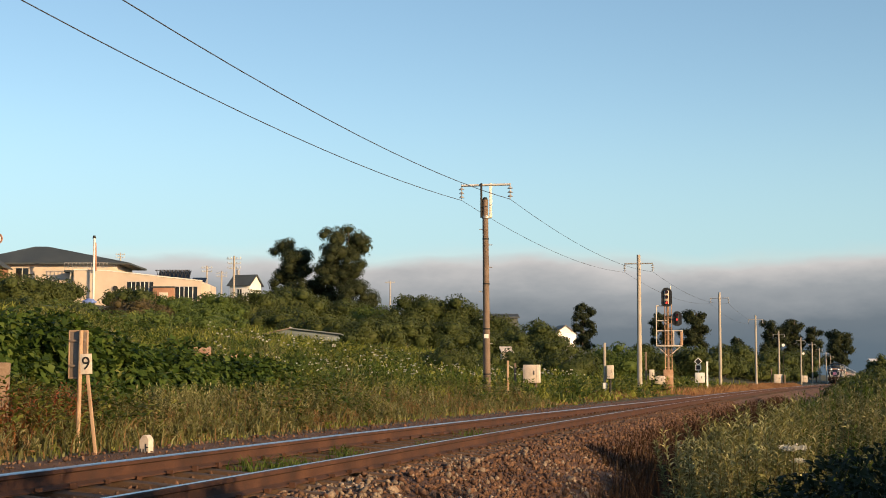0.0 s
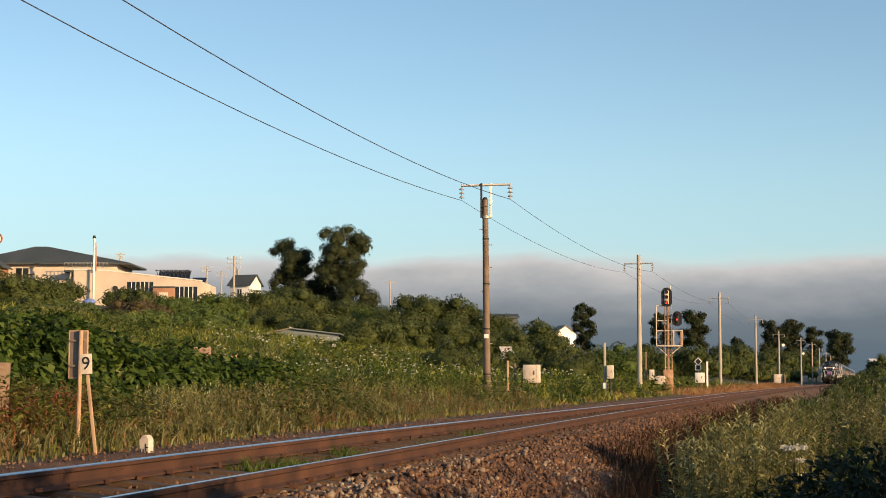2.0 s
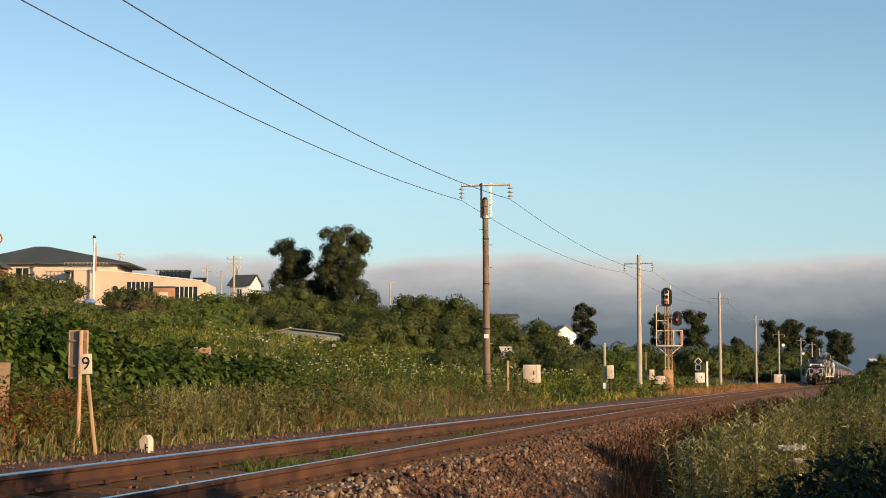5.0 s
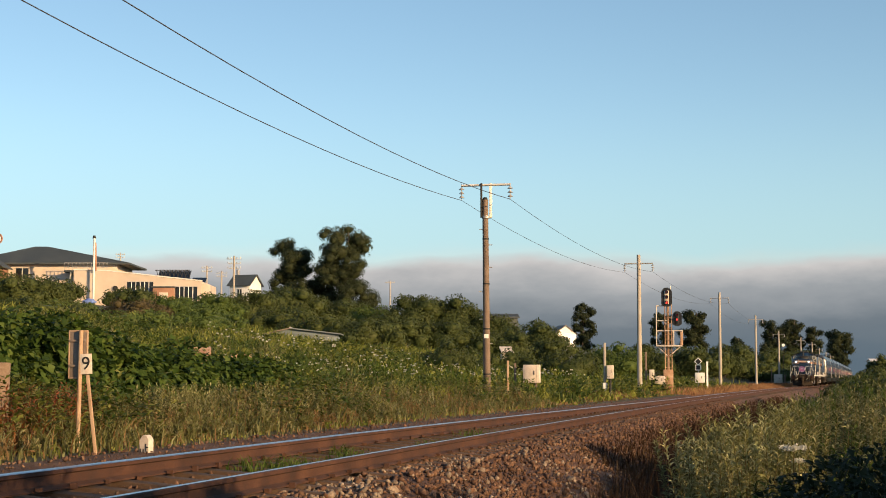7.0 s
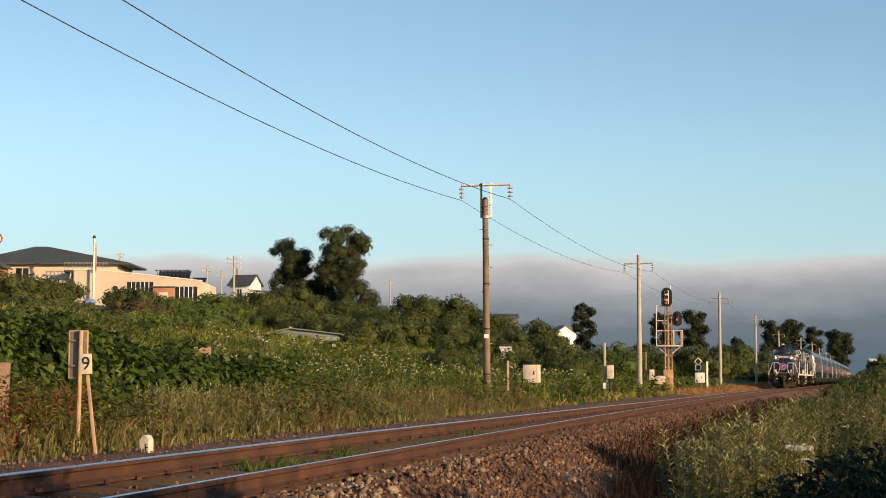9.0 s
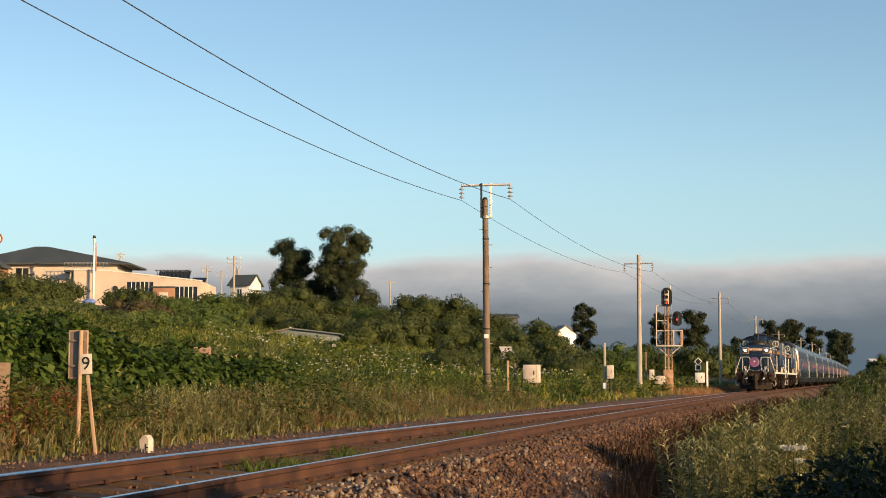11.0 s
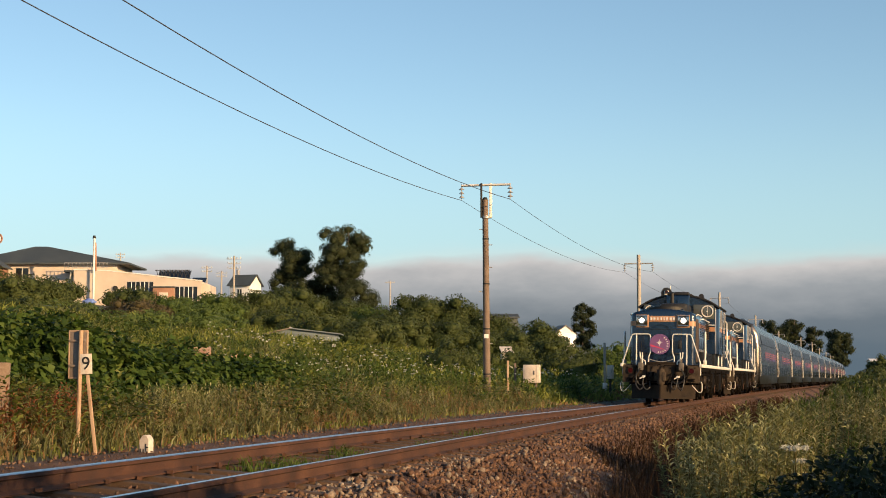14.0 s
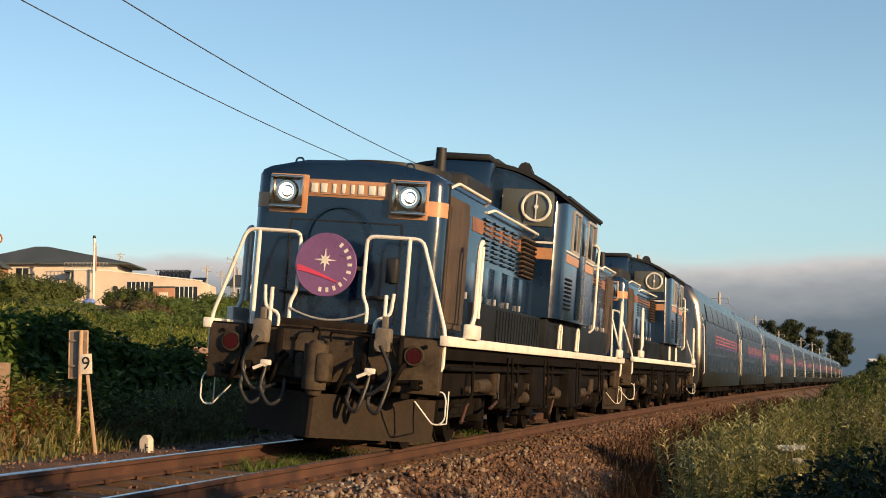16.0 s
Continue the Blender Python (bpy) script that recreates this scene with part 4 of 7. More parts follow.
def cab(loco):
    hw, c = 1.455, 1.8
    bm = bmesh.new()
    side = [(-hw, 1.7), (-hw, 3.36), (-hw + 0.05, 3.46), (hw - 0.05, 3.46), (hw, 3.36), (hw, 1.7)]
    loft(bm, [[(x * k, y, z) for x, z in side] for y, k in ((-c, 0.9), (-c + 0.05, 0.95), (-c + 0.14, 0.985), (-c + 0.3, 1.0), (c - 0.3, 1.0), (c - 0.14, 0.985), (c - 0.05, 0.95), (c, 0.9))])
    cab_ob = part("cab", bm, M_BLUE, loco, "deep blue locomotive cab")
    part("cab_skirt", box(bmesh.new(), -1.3, 1.3, -c + 0.05, c - 0.05, 1.24, 1.72, 0.03), M_SKIRT, loco, "dark slate skirt below the cab")
    rf = bmesh.new()
    outer = [((hw + 0.035) * u, 3.41 + 0.46 * (1 - abs(u) ** 2.4)) for u in np.linspace(-1, 1, 19)]
    arc = outer + [(x * 0.985, z - 0.055) for x, z in reversed(outer)]
    loft(rf, [[(x, y, z) for x, z in arc] for y in (-c - 0.06, c + 0.06)])
    part("roof", rf, M_ROOFBLACK, cab_ob, "sooty black arched roof")
    gable = bmesh.new()
    arc2 = [(-hw * 0.9, 3.3)] + [(hw * 0.9 * u, 3.41 + 0.40 * (1 - abs(u) ** 2.4)) for u in np.linspace(-1, 1, 15)] + [(hw * 0.9, 3.3)]
    loft(gable, [[(x, y, z) for x, z in arc2] for y in (-c, c)])
    part("gable", gable, M_BLUE, cab_ob)
    for e in (-1, 1):
        part("centre_casing", box(bmesh.new(), -0.44, 0.44, e * (c - 0.05), e * (c + 0.42), 2.95, 3.83, 0.09), M_BLUE, cab_ob, "rounded blue casing before the cab")
        part("casing_top", box(bmesh.new(), -0.4, 0.4, e * (c + 0.0), e * (c + 0.4), 3.82, 3.92, 0.04), M_ROOFBLACK, cab_ob)
    for y in (-0.9, 0.5):
        part("roof_vent", box(bmesh.new(), -0.3, 0.5, y, y + 0.6, 3.84, 4.0, 0.03), M_ROOFBLACK, cab_ob)
    part("roof_horn", rod(bmesh.new(), (-0.8, 1.2, 3.68), (-0.8, 1.7, 3.8), 0.1, seg=10), M_ROOFBLACK, cab_ob)
    for sx in (-1, 1):
        part("rain_gutter", box(bmesh.new(), sx * hw, sx * (hw + 0.05), -c - 0.04, c + 0.04, 3.39, 3.43), M_ROOFBLACK, cab_ob)
    for e in (-1, 1):
        for sx in (-1, 1):
            f = part("end_window", box(bmesh.new(), sx * 0.52, sx * 1.28, e * (c - 0.03), e * (c + 0.035), 2.97, 3.5, 0.035), M_CABGLASS, cab_ob, "cab end window of greenish glass")
            part("spinning_screen", ring(bmesh.new(), (sx * 1.03, e * (c + 0.045), 3.25), (0, 1, 0), 0.2, 0.022), M_TRAINWHITE, f, "white ring of a round clear-view screen")
            part("screen_hub", disc(bmesh.new(), (sx * 1.03, e * (c + 0.045), 3.25), (0, 1, 0), 0.03, 0.03, 12), M_TRAINWHITE, f)
            part("screen_wiper", box(bmesh.new(), sx * 1.03 - 0.008, sx * 1.03 + 0.008, e * (c + 0.04), e * (c + 0.052), 3.06, 3.44), M_TRAINWHITE, f)
            part("wiper", rod(bmesh.new(), (sx * 0.86, e * (c + 0.05), 2.98), (sx * 0.9, e * (c + 0.06), 3.32), 0.009, seg=6), M_BLACK, f)
            part("end_band", box(bmesh.new(), sx * 1.03, sx * 1.3, e * (c - 0.02), e * (c + 0.008), 2.52, 2.68), M_ORANGE, cab_ob)
            part("end_trim", box(bmesh.new(), sx * 1.03, sx * 1.3, e * (c - 0.02), e * (c + 0.014), 2.74, 2.77), M_TRAINWHITE, cab_ob)
    for sx in (-1, 1):
        for y0, y1 in ((-1.45, -0.55), (0.35, 1.0)):
            w = part("side_window", box(bmesh.new(), sx * (hw - 0.03), sx * (hw + 0.015), y0, y1, 2.72, 3.28, 0.025), M_GLASS, cab_ob, "dark cab side window")
            fr = bmesh.new()
            for a, b, p, q in ((y0 - 0.03, y1 + 0.03, 3.27, 3.31), (y0 - 0.03, y1 + 0.03, 2.69, 2.73), (y0 - 0.03, y0 + 0.01, 2.73, 3.27), (y1 - 0.01, y1 + 0.03, 2.73, 3.27), ((y0 + y1) / 2 - 0.015, (y0 + y1) / 2 + 0.015, 2.73, 3.27)):
                box(fr, sx * (hw - 0.01), sx * (hw + 0.025), a, b, p, q)
            part("frame", fr, M_GALV, w)
        part("side_band", box(bmesh.new(), sx * (hw - 0.01), sx * (hw + 0.008), -1.48, 1.48, 2.52, 2.64), M_ORANGE, cab_ob)
        part("side_trim", box(bmesh.new(), sx * (hw - 0.01), sx * (hw + 0.012), -1.48, 1.48, 2.665, 2.69), M_TRAINWHITE, cab_ob)
        d = part("cab_door", box(bmesh.new(), sx * (hw - 0.01), sx * (hw + 0.02), -0.42, 0.25, 1.74, 3.3, 0.02), M_BLUE, cab_ob)
        part("pane", box(bmesh.new(), sx * (hw + 0.005), sx * (hw + 0.03), -0.3, 0.13, 2.72, 3.2, 0.02), M_GLASS, d)
        pipe("door_rail", [(sx * (hw + 0.01), -1.42, 1.6), (sx * (hw + 0.08), -1.42, 1.66), (sx * (hw + 0.08), -1.42, 2.95), (sx * (hw + 0.01), -1.42, 3.0)], cab_ob, 0.022)
        lv = bmesh.new()
        for k in range(8):
            box(lv, sx * (hw - 0.005), sx * (hw + 0.02), 0.85, 1.4, 1.85 + 0.06 * k, 1.875 + 0.06 * k)
        part("vent", lv, M_UNDER, cab_ob)


def locomotive(lead):
    loco = thing("locomotive", pose(0, 0, 0), "deep blue centre-cab diesel locomotive, orange band, lit headlamps, purple headmark" if lead else "deep blue centre-cab diesel locomotive with orange band, coupled second", "locomotive", "locomotives of the train")
    # added dark box, keeps the underframe dark with no background showing through
    part("fuel_tank", box(bmesh.new(), -0.7, 0.7, -7.4, 7.4, 0.3, 1.03, 0.05), M_UNDER, loco)
    part("frame", box(bmesh.new(), -1.25, 1.25, -8.05, 8.05, 1.02, 1.24, 0.02), M_UNDER, loco)
    for sx in (-1, 1):
        part("sill", box(bmesh.new(), sx * 1.24, sx * 1.33, -8.1, 8.1, 1.165, 1.27, 0.012), M_TRAINWHITE, loco, "dusty white side sill")
        part("lower_skirt", box(bmesh.new(), sx * 1.0, sx * 1.2, -6.0, 6.0, 1.24, 1.7, 0.02), M_SKIRT, loco)
        pn = bmesh.new()
        for k in range(16):
            box(pn, sx * 1.19, sx * 1.22, 1.9 + 0.2 * k, 2.02 + 0.2 * k, 1.28, 1.66)
        part("skirt_rib", pn, M_SKIRT, loco)
        for y in (0.9, -0.9):
            pipe("step_rail", [(sx * 1.38, y, 1.28), (sx * 1.38, y, 1.62), (sx * 1.38, y + 0.22, 1.62), (sx * 1.38, y + 0.22, 1.28)], loco, 0.02)
        for y in (-4.4, -1.6, 1.6, 4.4):
            pipe("ladder", [(sx * 1.33, y, 1.1), (sx * 1.36, y, 0.45), (sx * 1.36, y + 0.3, 0.45), (sx * 1.33, y + 0.3, 1.1)], loco, 0.014, M_UNDER)
        for y0, y1, z0 in ((-7.2, -4.0, 0.62), (-3.9, -2.7, 0.42), (2.4, 3.9, 0.42), (4.0, 7.2, 0.62), (-1.0, 1.0, 0.55)):
            part("side_apron", box(bmesh.new(), sx * 1.0, sx * 1.12, y0, y1, z0, 1.04, 0.02), M_UNDER, loco)
        part("underfloor_box", box(bmesh.new(), sx * 0.75, sx * 1.25, -2.6, -1.1, 0.38, 1.0, 0.04), M_UNDER, loco)
        part("underfloor_box", box(bmesh.new(), sx * 0.75, sx * 1.25, 1.3, 2.3, 0.45, 1.0, 0.04), M_UNDER, loco)
        rng = random.Random(7 + sx)
        for k in range(14):
            y = -6.6 + k * 0.98 + rng.uniform(-0.3, 0.3)
            z = rng.uniform(0.4, 0.6)
            if k % 3 == 0:
                part("brake_cylinder", rod(bmesh.new(), (sx * 1.14, y, z + 0.15), (sx * 1.14, y + rng.uniform(0.35, 0.6), z + 0.15), 0.09, 0.07, 12), M_GRIME, loco)
            elif k % 3 == 1:
                part("pipe_drop", tube(bmesh.new(), rounded([(sx * 1.2, y, 1.05), (sx * 1.22, y, z + 0.1), (sx * 1.18, y + 0.25, z), (sx * 1.18, y + 0.8, z)], 0.07), 0.02), M_UNDER, loco)
            else:
                part("valve_box", box(bmesh.new(), sx * 1.1, sx * 1.2, y, y + rng.uniform(0.18, 0.35), z + 0.1, z + rng.uniform(0.3, 0.42), 0.02), M_GRIME, loco)
        for k in range(11):
            y = -6.9 + k * 1.27 + rng.uniform(-0.25, 0.25)
            z = rng.uniform(0.5, 0.85)
            part("brake_rod", rod(bmesh.new(), (sx * 1.15, y, z), (sx * 1.17, y + rng.uniform(0.2, 0.7), z - rng.uniform(-0.05, 0.3)), 0.02, 0.02, 8), M_RUST, loco)
            part("drain_cock", disc(bmesh.new(), (sx * 1.2, y + 0.3, rng.uniform(0.55, 0.8)), (1, 0, 0), rng.uniform(0.03, 0.07), 0.05, 12), M_GRIME, loco)
        part("pipe_run", tube(bmesh.new(), [(sx * 1.2, -7.4, 0.93), (sx * 1.2, 7.4, 0.93)], 0.022), M_UNDER, loco)
        part("air_tank", rod(bmesh.new(), (sx * 1.0, 2.6, 0.72), (sx * 1.0, 3.7, 0.72), 0.2, seg=14), M_UNDER, loco)
        part("air_tank", rod(bmesh.new(), (sx * 1.05, -3.9, 0.78), (sx * 1.05, -2.8, 0.78), 0.16, seg=14), M_UNDER, loco)
    for e in (1, -1):
        hood_end(loco, e, lead and e == 1)
    cab(loco)
    for y, base in ((5.6, 2.2), (0.0, 2.0), (-5.6, 2.2)):
        bogie(loco, y, base)
        for d in (-base / 2, base / 2):
            wheelset(loco, y + d)
    return loco


def coach():
    c = thing("coach", pose(0, 0, 0), "silver stainless-steel double-deck sleeping coach with red and violet stripes", "railway coach", "coaches of the train")
    H = 9.95
    prof = [(-1.28, 0.5), (-1.42, 0.75), (-1.45, 1.6), (-1.45, 2.6), (-1.36, 3.25), (-1.12, 3.75), (-0.7, 3.98), (0, 4.06), (0.7, 3.98), (1.12, 3.75), (1.36, 3.25), (1.45, 2.6), (1.45, 1.6), (1.42, 0.75), (1.28, 0.5)]
    bm = bmesh.new()
    loft(bm, [[(x * k, y, 0.5 + (z - 0.5) * (0.97 if k < 1 else 1)) for x, z in prof] for y, k in ((-H, 0.86), (-H + 0.04, 0.95), (-H + 0.13, 1.0), (H - 0.13, 1.0), (H - 0.04, 0.95), (H, 0.86))])
    body = part("body", bm, M_STAINLESS, c, "satin stainless-steel body")
    for sx in (-1, 1):
        for k in range(6):
            y0 = -7.8 + k * 2.6
            w = part("lower_window", box(bmesh.new(), sx * 1.42, sx * 1.4595, y0, y0 + 2.3, 1.02, 1.6), M_TINT, body)
            up = bmesh.new()
            loft(up, [[(sx * 1.462, y, 2.72), (sx * 1.425, y, 3.02), (sx * 1.36, y, 3.30), (sx * 1.33, y, 3.30), (sx * 1.41, y, 2.72)] for y in (y0, y0 + 2.4)])
            part("upper_window", up, M_TINT, body)
        for z, m, nm in ((1.92, M_STRIPE_VIOLET, "violet stripe"), (2.04, M_STRIPE_RED, "dull red stripe"), (2.16, M_STRIPE_RED, "dull red stripe"), (2.28, M_STRIPE_RED, "dull red stripe")):
            part("stripe", box(bmesh.new(), sx * 1.44, sx * 1.456, -9.4, 4.0, z, z + 0.05), m, body, nm)
        # reaches above the grimy skirt to paint in the dark reflection
        part("lower_panel", box(bmesh.new(), sx * 1.40, sx * 1.456, -9.6, 9.6, 0.52, 1.7, 0.012), M_LOWERBODY, body, "lower side panel, grimy and darkened as if reflecting dark land")
        for e in (-1, 1):
            dr = part("door", box(bmesh.new(), sx * 1.42, sx * 1.455, e * 8.3, e * 9.1, 1.0, 2.9, 0.02), M_STAINLESS, body)
            part("pane", box(bmesh.new(), sx * 1.44, sx * 1.462, e * 8.45, e * 8.95, 1.9, 2.7, 0.03), M_GLASS, dr)
            pipe("grab_rail", [(sx * 1.46, e * 9.6, 0.95), (sx * 1.5, e * 9.6, 1.0), (sx * 1.5, e * 9.6, 2.5), (sx * 1.46, e * 9.6, 2.55)], body, 0.014, label="pale vertical grab rail")
        for y0, y1 in ((-5.2, -1.9), (-1.6, 1.4), (1.7, 5.2)):
            part("underfloor_box", box(bmesh.new(), sx * 0.9, sx * 1.3, y0, y1, 0.32, 0.7, 0.04), M_UNDER, c)
    for e in (-1, 1):
        part("gangway", box(bmesh.new(), -0.5, 0.5, e * (H - 0.05), e * (H + 0.25), 0.95, 3.1, 0.04), M_BLACK, c, "black corridor bellows")
        part("end_light_panel", box(bmesh.new(), 0.62, 1.28, e * (H - 0.02), e * (H + 0.03), 1.3, 3.0, 0.03), M_CABGLASS, c)
    for k in range(3):
        part("roof_unit", box(bmesh.new(), -0.6, 0.6, -8.6 + k * 7.9, -7.2 + k * 7.9, 3.95, 4.12, 0.05), M_STAINLESS, c)
    for y in (7.0, -7.0):
        bogie(c, y, 2.1)
        for d in (-1.05, 1.05):
            wheelset(c, y + d)
    return c


def make_train():
    """The vehicles with the distance of each middle behind the leading hood's face, and half its bogie spacing."""
    out = [(locomotive(True), 7.6, 5.6)]
    out.append((locomotive(False), 25.6, 5.6))
    first = coach()
    for k in range(12):
        c = first if k == 0 else copy_thing(first, pose(0, 0, 0))
        out.append((c, 25.6 + 9.15 + 10.3 + 20.5 * k, 7.0))
    return out


TRAIN = make_train()
# ---- poles and wires along the line ----
def line_pole(y, l, top, material, words, wood=False):
    x, yv = float(place(y, l)), y
    z0 = float(land(y, l)) - 0.1
    p = thing("utility_pole", pose(x, yv, z0), words, "utility pole", "poles along the railway")
    h = top - z0
    turn = math.atan(heading(y))
    a = Vector((math.cos(turn), -math.sin(turn), 0))
    if wood:
        part("shaft", rod(bmesh.new(), (0.03, 0, 0), (-0.02, 0, h - 0.42), 0.108, 0.082, 16), material, p)
        part("cap", rod(bmesh.new(), (-0.02, 0, h - 0.44), (-0.02, 0, h - 0.36), 0.088, 0.05, 16), M_DARKIRON, p)
        arm_z = h + 0.0
        part("bracket", box(bmesh.new(), -0.16, -0.1, -0.06, 0.06, h - 0.95, h + 0.05, 0.008), M_DARKIRON, p, "dark iron bracket plate")
        part("bracket", box(bmesh.new(), 0.1, 0.18, -0.06, 0.06, h - 0.95, h + 0.05, 0.008), M_WHITE, p, "pale painted bracket plate")
        part("strap", rod(bmesh.new(), (0, 0, h - 0.97), (0, 0, h - 0.9), 0.115, seg=16), M_GALV, p)
        for z in (1.9, 2.6, 3.4, 4.1, 4.75, 5.2):
            if z < h - 1:
                part("step_bolt", rod(bmesh.new(), (0.0, 0, z), ((0.19 if int(z * 10) % 2 else -0.19), 0, z), 0.012, seg=6), M_GALV, p)
        part("tag", box(bmesh.new(), -0.065, 0.065, -0.12, -0.095, 2.05, 2.17, 0.004), M_WHITE, p, "small white tag")
        for k in range(4):
            part("strap", rod(bmesh.new(), (0.025 - 0.01 * k, 0, 1.0 + 1.3 * k), (0.025 - 0.01 * k, 0, 1.04 + 1.3 * k), 0.109 - 0.005 * k, seg=16), M_DARKIRON, p)
    else:
        part("shaft", rod(bmesh.new(), (0, 0, 0), (0, 0, h + 0.45), 0.135, 0.095, 16), material, p)
        arm_z = h
    arm = 0.72
    b = bmesh.new()
    for o in (-0.05, 0.05):
        q = a * -arm + Vector((0, o, arm_z))
        w = a * arm + Vector((0, o, arm_z))
        rod(b, q, w, 0.028, seg=6)
    part("crossarm", b, M_WHITE if wood else M_GALV, p, "pale steel crossarm")
    tips = []
    for s in (-1, 1):
        c = a * (arm * s) + Vector((0, 0, arm_z))
        ins = bmesh.new()
        rod(ins, c + Vector((0, 0, 0.04)), c - Vector((0, 0, 0.42)), 0.014, seg=6)
        for k in range(3):
            z = -0.12 - 0.12 * k
            rod(ins, c + Vector((0, 0, z)), c + Vector((0, 0, z + 0.055)), 0.085, 0.03, 12)
        part("insulator", ins, M_PORCELAIN, p, "string of grey porcelain insulator discs")
        tips.append(Vector((x, yv, z0)) + c - Vector((0, 0, 0.43)))
    return tips


POLES = [(2.5, -4.33, 7.15), (45.7, -4.2, 6.39), (80.8, -4.2, 6.67), (127.5, -4.2, 7.3), (166.1, -4.2, 7.03), (203.2, -4.2, 6.55), (257.5, -4.2, 7.08), (302.5, -4.2, 7.44), (345.0, -4.2, 7.2), (395.0, -4.2, 7.2), (440.0, -4.2, 7.2)]
tips = []
for k, (y, l, top) in enumerate(POLES):
    if k < 2:
        tips.append(line_pole(y, l, top, M_WOODPOLE, "weathered brown wooden utility pole with a pale steel crossarm", True))
    else:
        tips.append(line_pole(y, l, top, M_CONCRETE, "slim pale concrete utility pole with a steel crossarm"))


def wires():
    for k, (a, b) in enumerate(zip(tips, tips[1:])):
        sag = (0.74, 0.42, 0.5, 0.4, 0.4, 0.5, 0.45, 0.4, 0.4, 0.4)[k]
        for s in (0, 1):
            n = 20
            pts = [a[s].lerp(b[s], i / n) - Vector((0, 0, 4 * (sag + (0.09 if k == 0 and s else 0)) * (i / n) * (1 - i / n))) for i in range(n + 1)]
            w = finish("overhead_wire", tube(bmesh.new(), pts, 0.0085 if k == 0 else 0.0065, 6), M_WIRE)
            tagged(w, "thin dark overhead wire sagging between the utility poles", "wire", "overhead wires")


wires()


# ---- signs and gear beside the track ----
def ground_z(x, y):
    return land_at(x, y)


def text_part(body, size, m, material, parent, name="numeral"):
    cu = bpy.data.curves.new(name, "FONT")
    cu.body, cu.size, cu.extrude, cu.align_x, cu.align_y = body, size, 0.002, "CENTER", "CENTER"
    tmp = bpy.data.objects.new(name, cu)
    scene.collection.objects.link(tmp)
    me = bpy.data.meshes.new_from_object(tmp.evaluated_get(bpy.context.evaluated_depsgraph_get()))
    bpy.data.objects.remove(tmp)
    me.materials.clear()
    me.materials.append(material)
    ob = new(name, me)
    ob.parent = parent
    ob.matrix_basis = m
    return ob


def gradient_sign():
    x, y = -4.06, 17.6
    z = ground_z(x, y) - 0.1
    s = thing("track_sign", pose(x, y, z, 0, 0, -14), "grey-backed wooden track sign seen from behind on a thin post", "sign")
    part("post", rod(bmesh.new(), (0.03, 0.0, 0), (0.05, 0, 1.31 - z), 0.024, 0.024, 10), M_PALEWOOD, s)
    b = part("board", box(bmesh.new(), -0.105, 0.02, 0.03, 0.05, 0.78 - z, 1.3 - z, 0.004), M_GREYBACK, s, "dull grey-brown back of a board")
    part("board", box(bmesh.new(), 0.05, 0.11, 0.03, 0.05, 0.82 - z, 1.3 - z, 0.004), M_GREYBACK, s)
    for (x0, x1, z0, z1) in ((-0.115, 0.02, 1.29, 1.31), (-0.115, -0.1, 0.78, 1.29), (-0.115, 0.02, 0.77, 0.785), (0.05, 0.115, 1.29, 1.31), (0.1, 0.115, 0.82, 1.29)):
        part("edge_strip", box(bmesh.new(), x0, x1, 0.025, 0.055, z0 - z, z1 - z, 0.003), M_PALEWOOD, s)
    for zz in (0.9, 1.18):
        part("batten", box(bmesh.new(), -0.1, 0.1, 0.012, 0.03, zz - z, zz + 0.025 - z, 0.003), M_GREYBACK, s)


def number_sign():
    x, y = -3.6, 16.6
    z = ground_z(x, y) - 0.1
    s = thing("number_post", pose(x, y, z, 0, 0, -6), "leaning pale wooden post with a cream plate numbered nine", "sign")
    part("post", box(bmesh.new(), -0.017, 0.017, -0.013, 0.013, -0.05, 0.92 - z, 0.004), M_PALEWOOD, s).matrix_basis = pose(0.0, 0, 0, 0, -7, 0)
    pl = part("plate", box(bmesh.new(), -0.062, 0.062, -0.008, 0.008, -0.105, 0.105, 0.003), M_CREAM, s, "cream square number plate")
    pl.matrix_basis = pose(-0.12, -0.035, 0.925 - z, 0, -3, 0)
    text_part("9", 0.19, pose(0, -0.0105, 0, 90, 0, 0), M_BLACK, pl)


def distance_stone():
    x, y = -3.17, 17.05
    z = ground_z(x, y) - 0.11
    s = thing("distance_marker", pose(x, y, z, 0, 0, -20), "low cream-painted distance marker beside the rail", "marker")
    bm = bmesh.new()
    prof = [(-0.058, 0), (0.06, 0), (0.06, 0.25), (0.02, 0.295), (-0.02, 0.29), (-0.058, 0.24)]
    loft(bm, [[(a, d, b) for a, b in prof] for d in (-0.05, 0.05)])
    bmesh.ops.bevel(bm, geom=bm.edges[:], offset=0.006, segments=1, affect="EDGES")
    part("stone", bm, M_CREAM, s)
    for a, b, c, d in ((-0.045, 0.0, 0.09, 0.1), (-0.045, -0.035, 0.1, 0.15), (-0.01, 0.0, 0.1, 0.15), (0.02, 0.055, 0.16, 0.17), (0.02, 0.03, 0.12, 0.2)):
        part("bar", box(bmesh.new(), a, b, -0.056, -0.048, c, d), M_BLACK, s)


def wooden_stake():
    x, y = -4.86, 17.4
    z = ground_z(x, y) - 0.15
    s = thing("wooden_stake", pose(x, y, z, 0, 1.5, 10), "thick weathered wooden stake in the weeds", "post")
    part("post", box(bmesh.new(), -0.09, 0.09, -0.07, 0.07, 0, 0.95 - z, 0.012), M_STAKE, s)


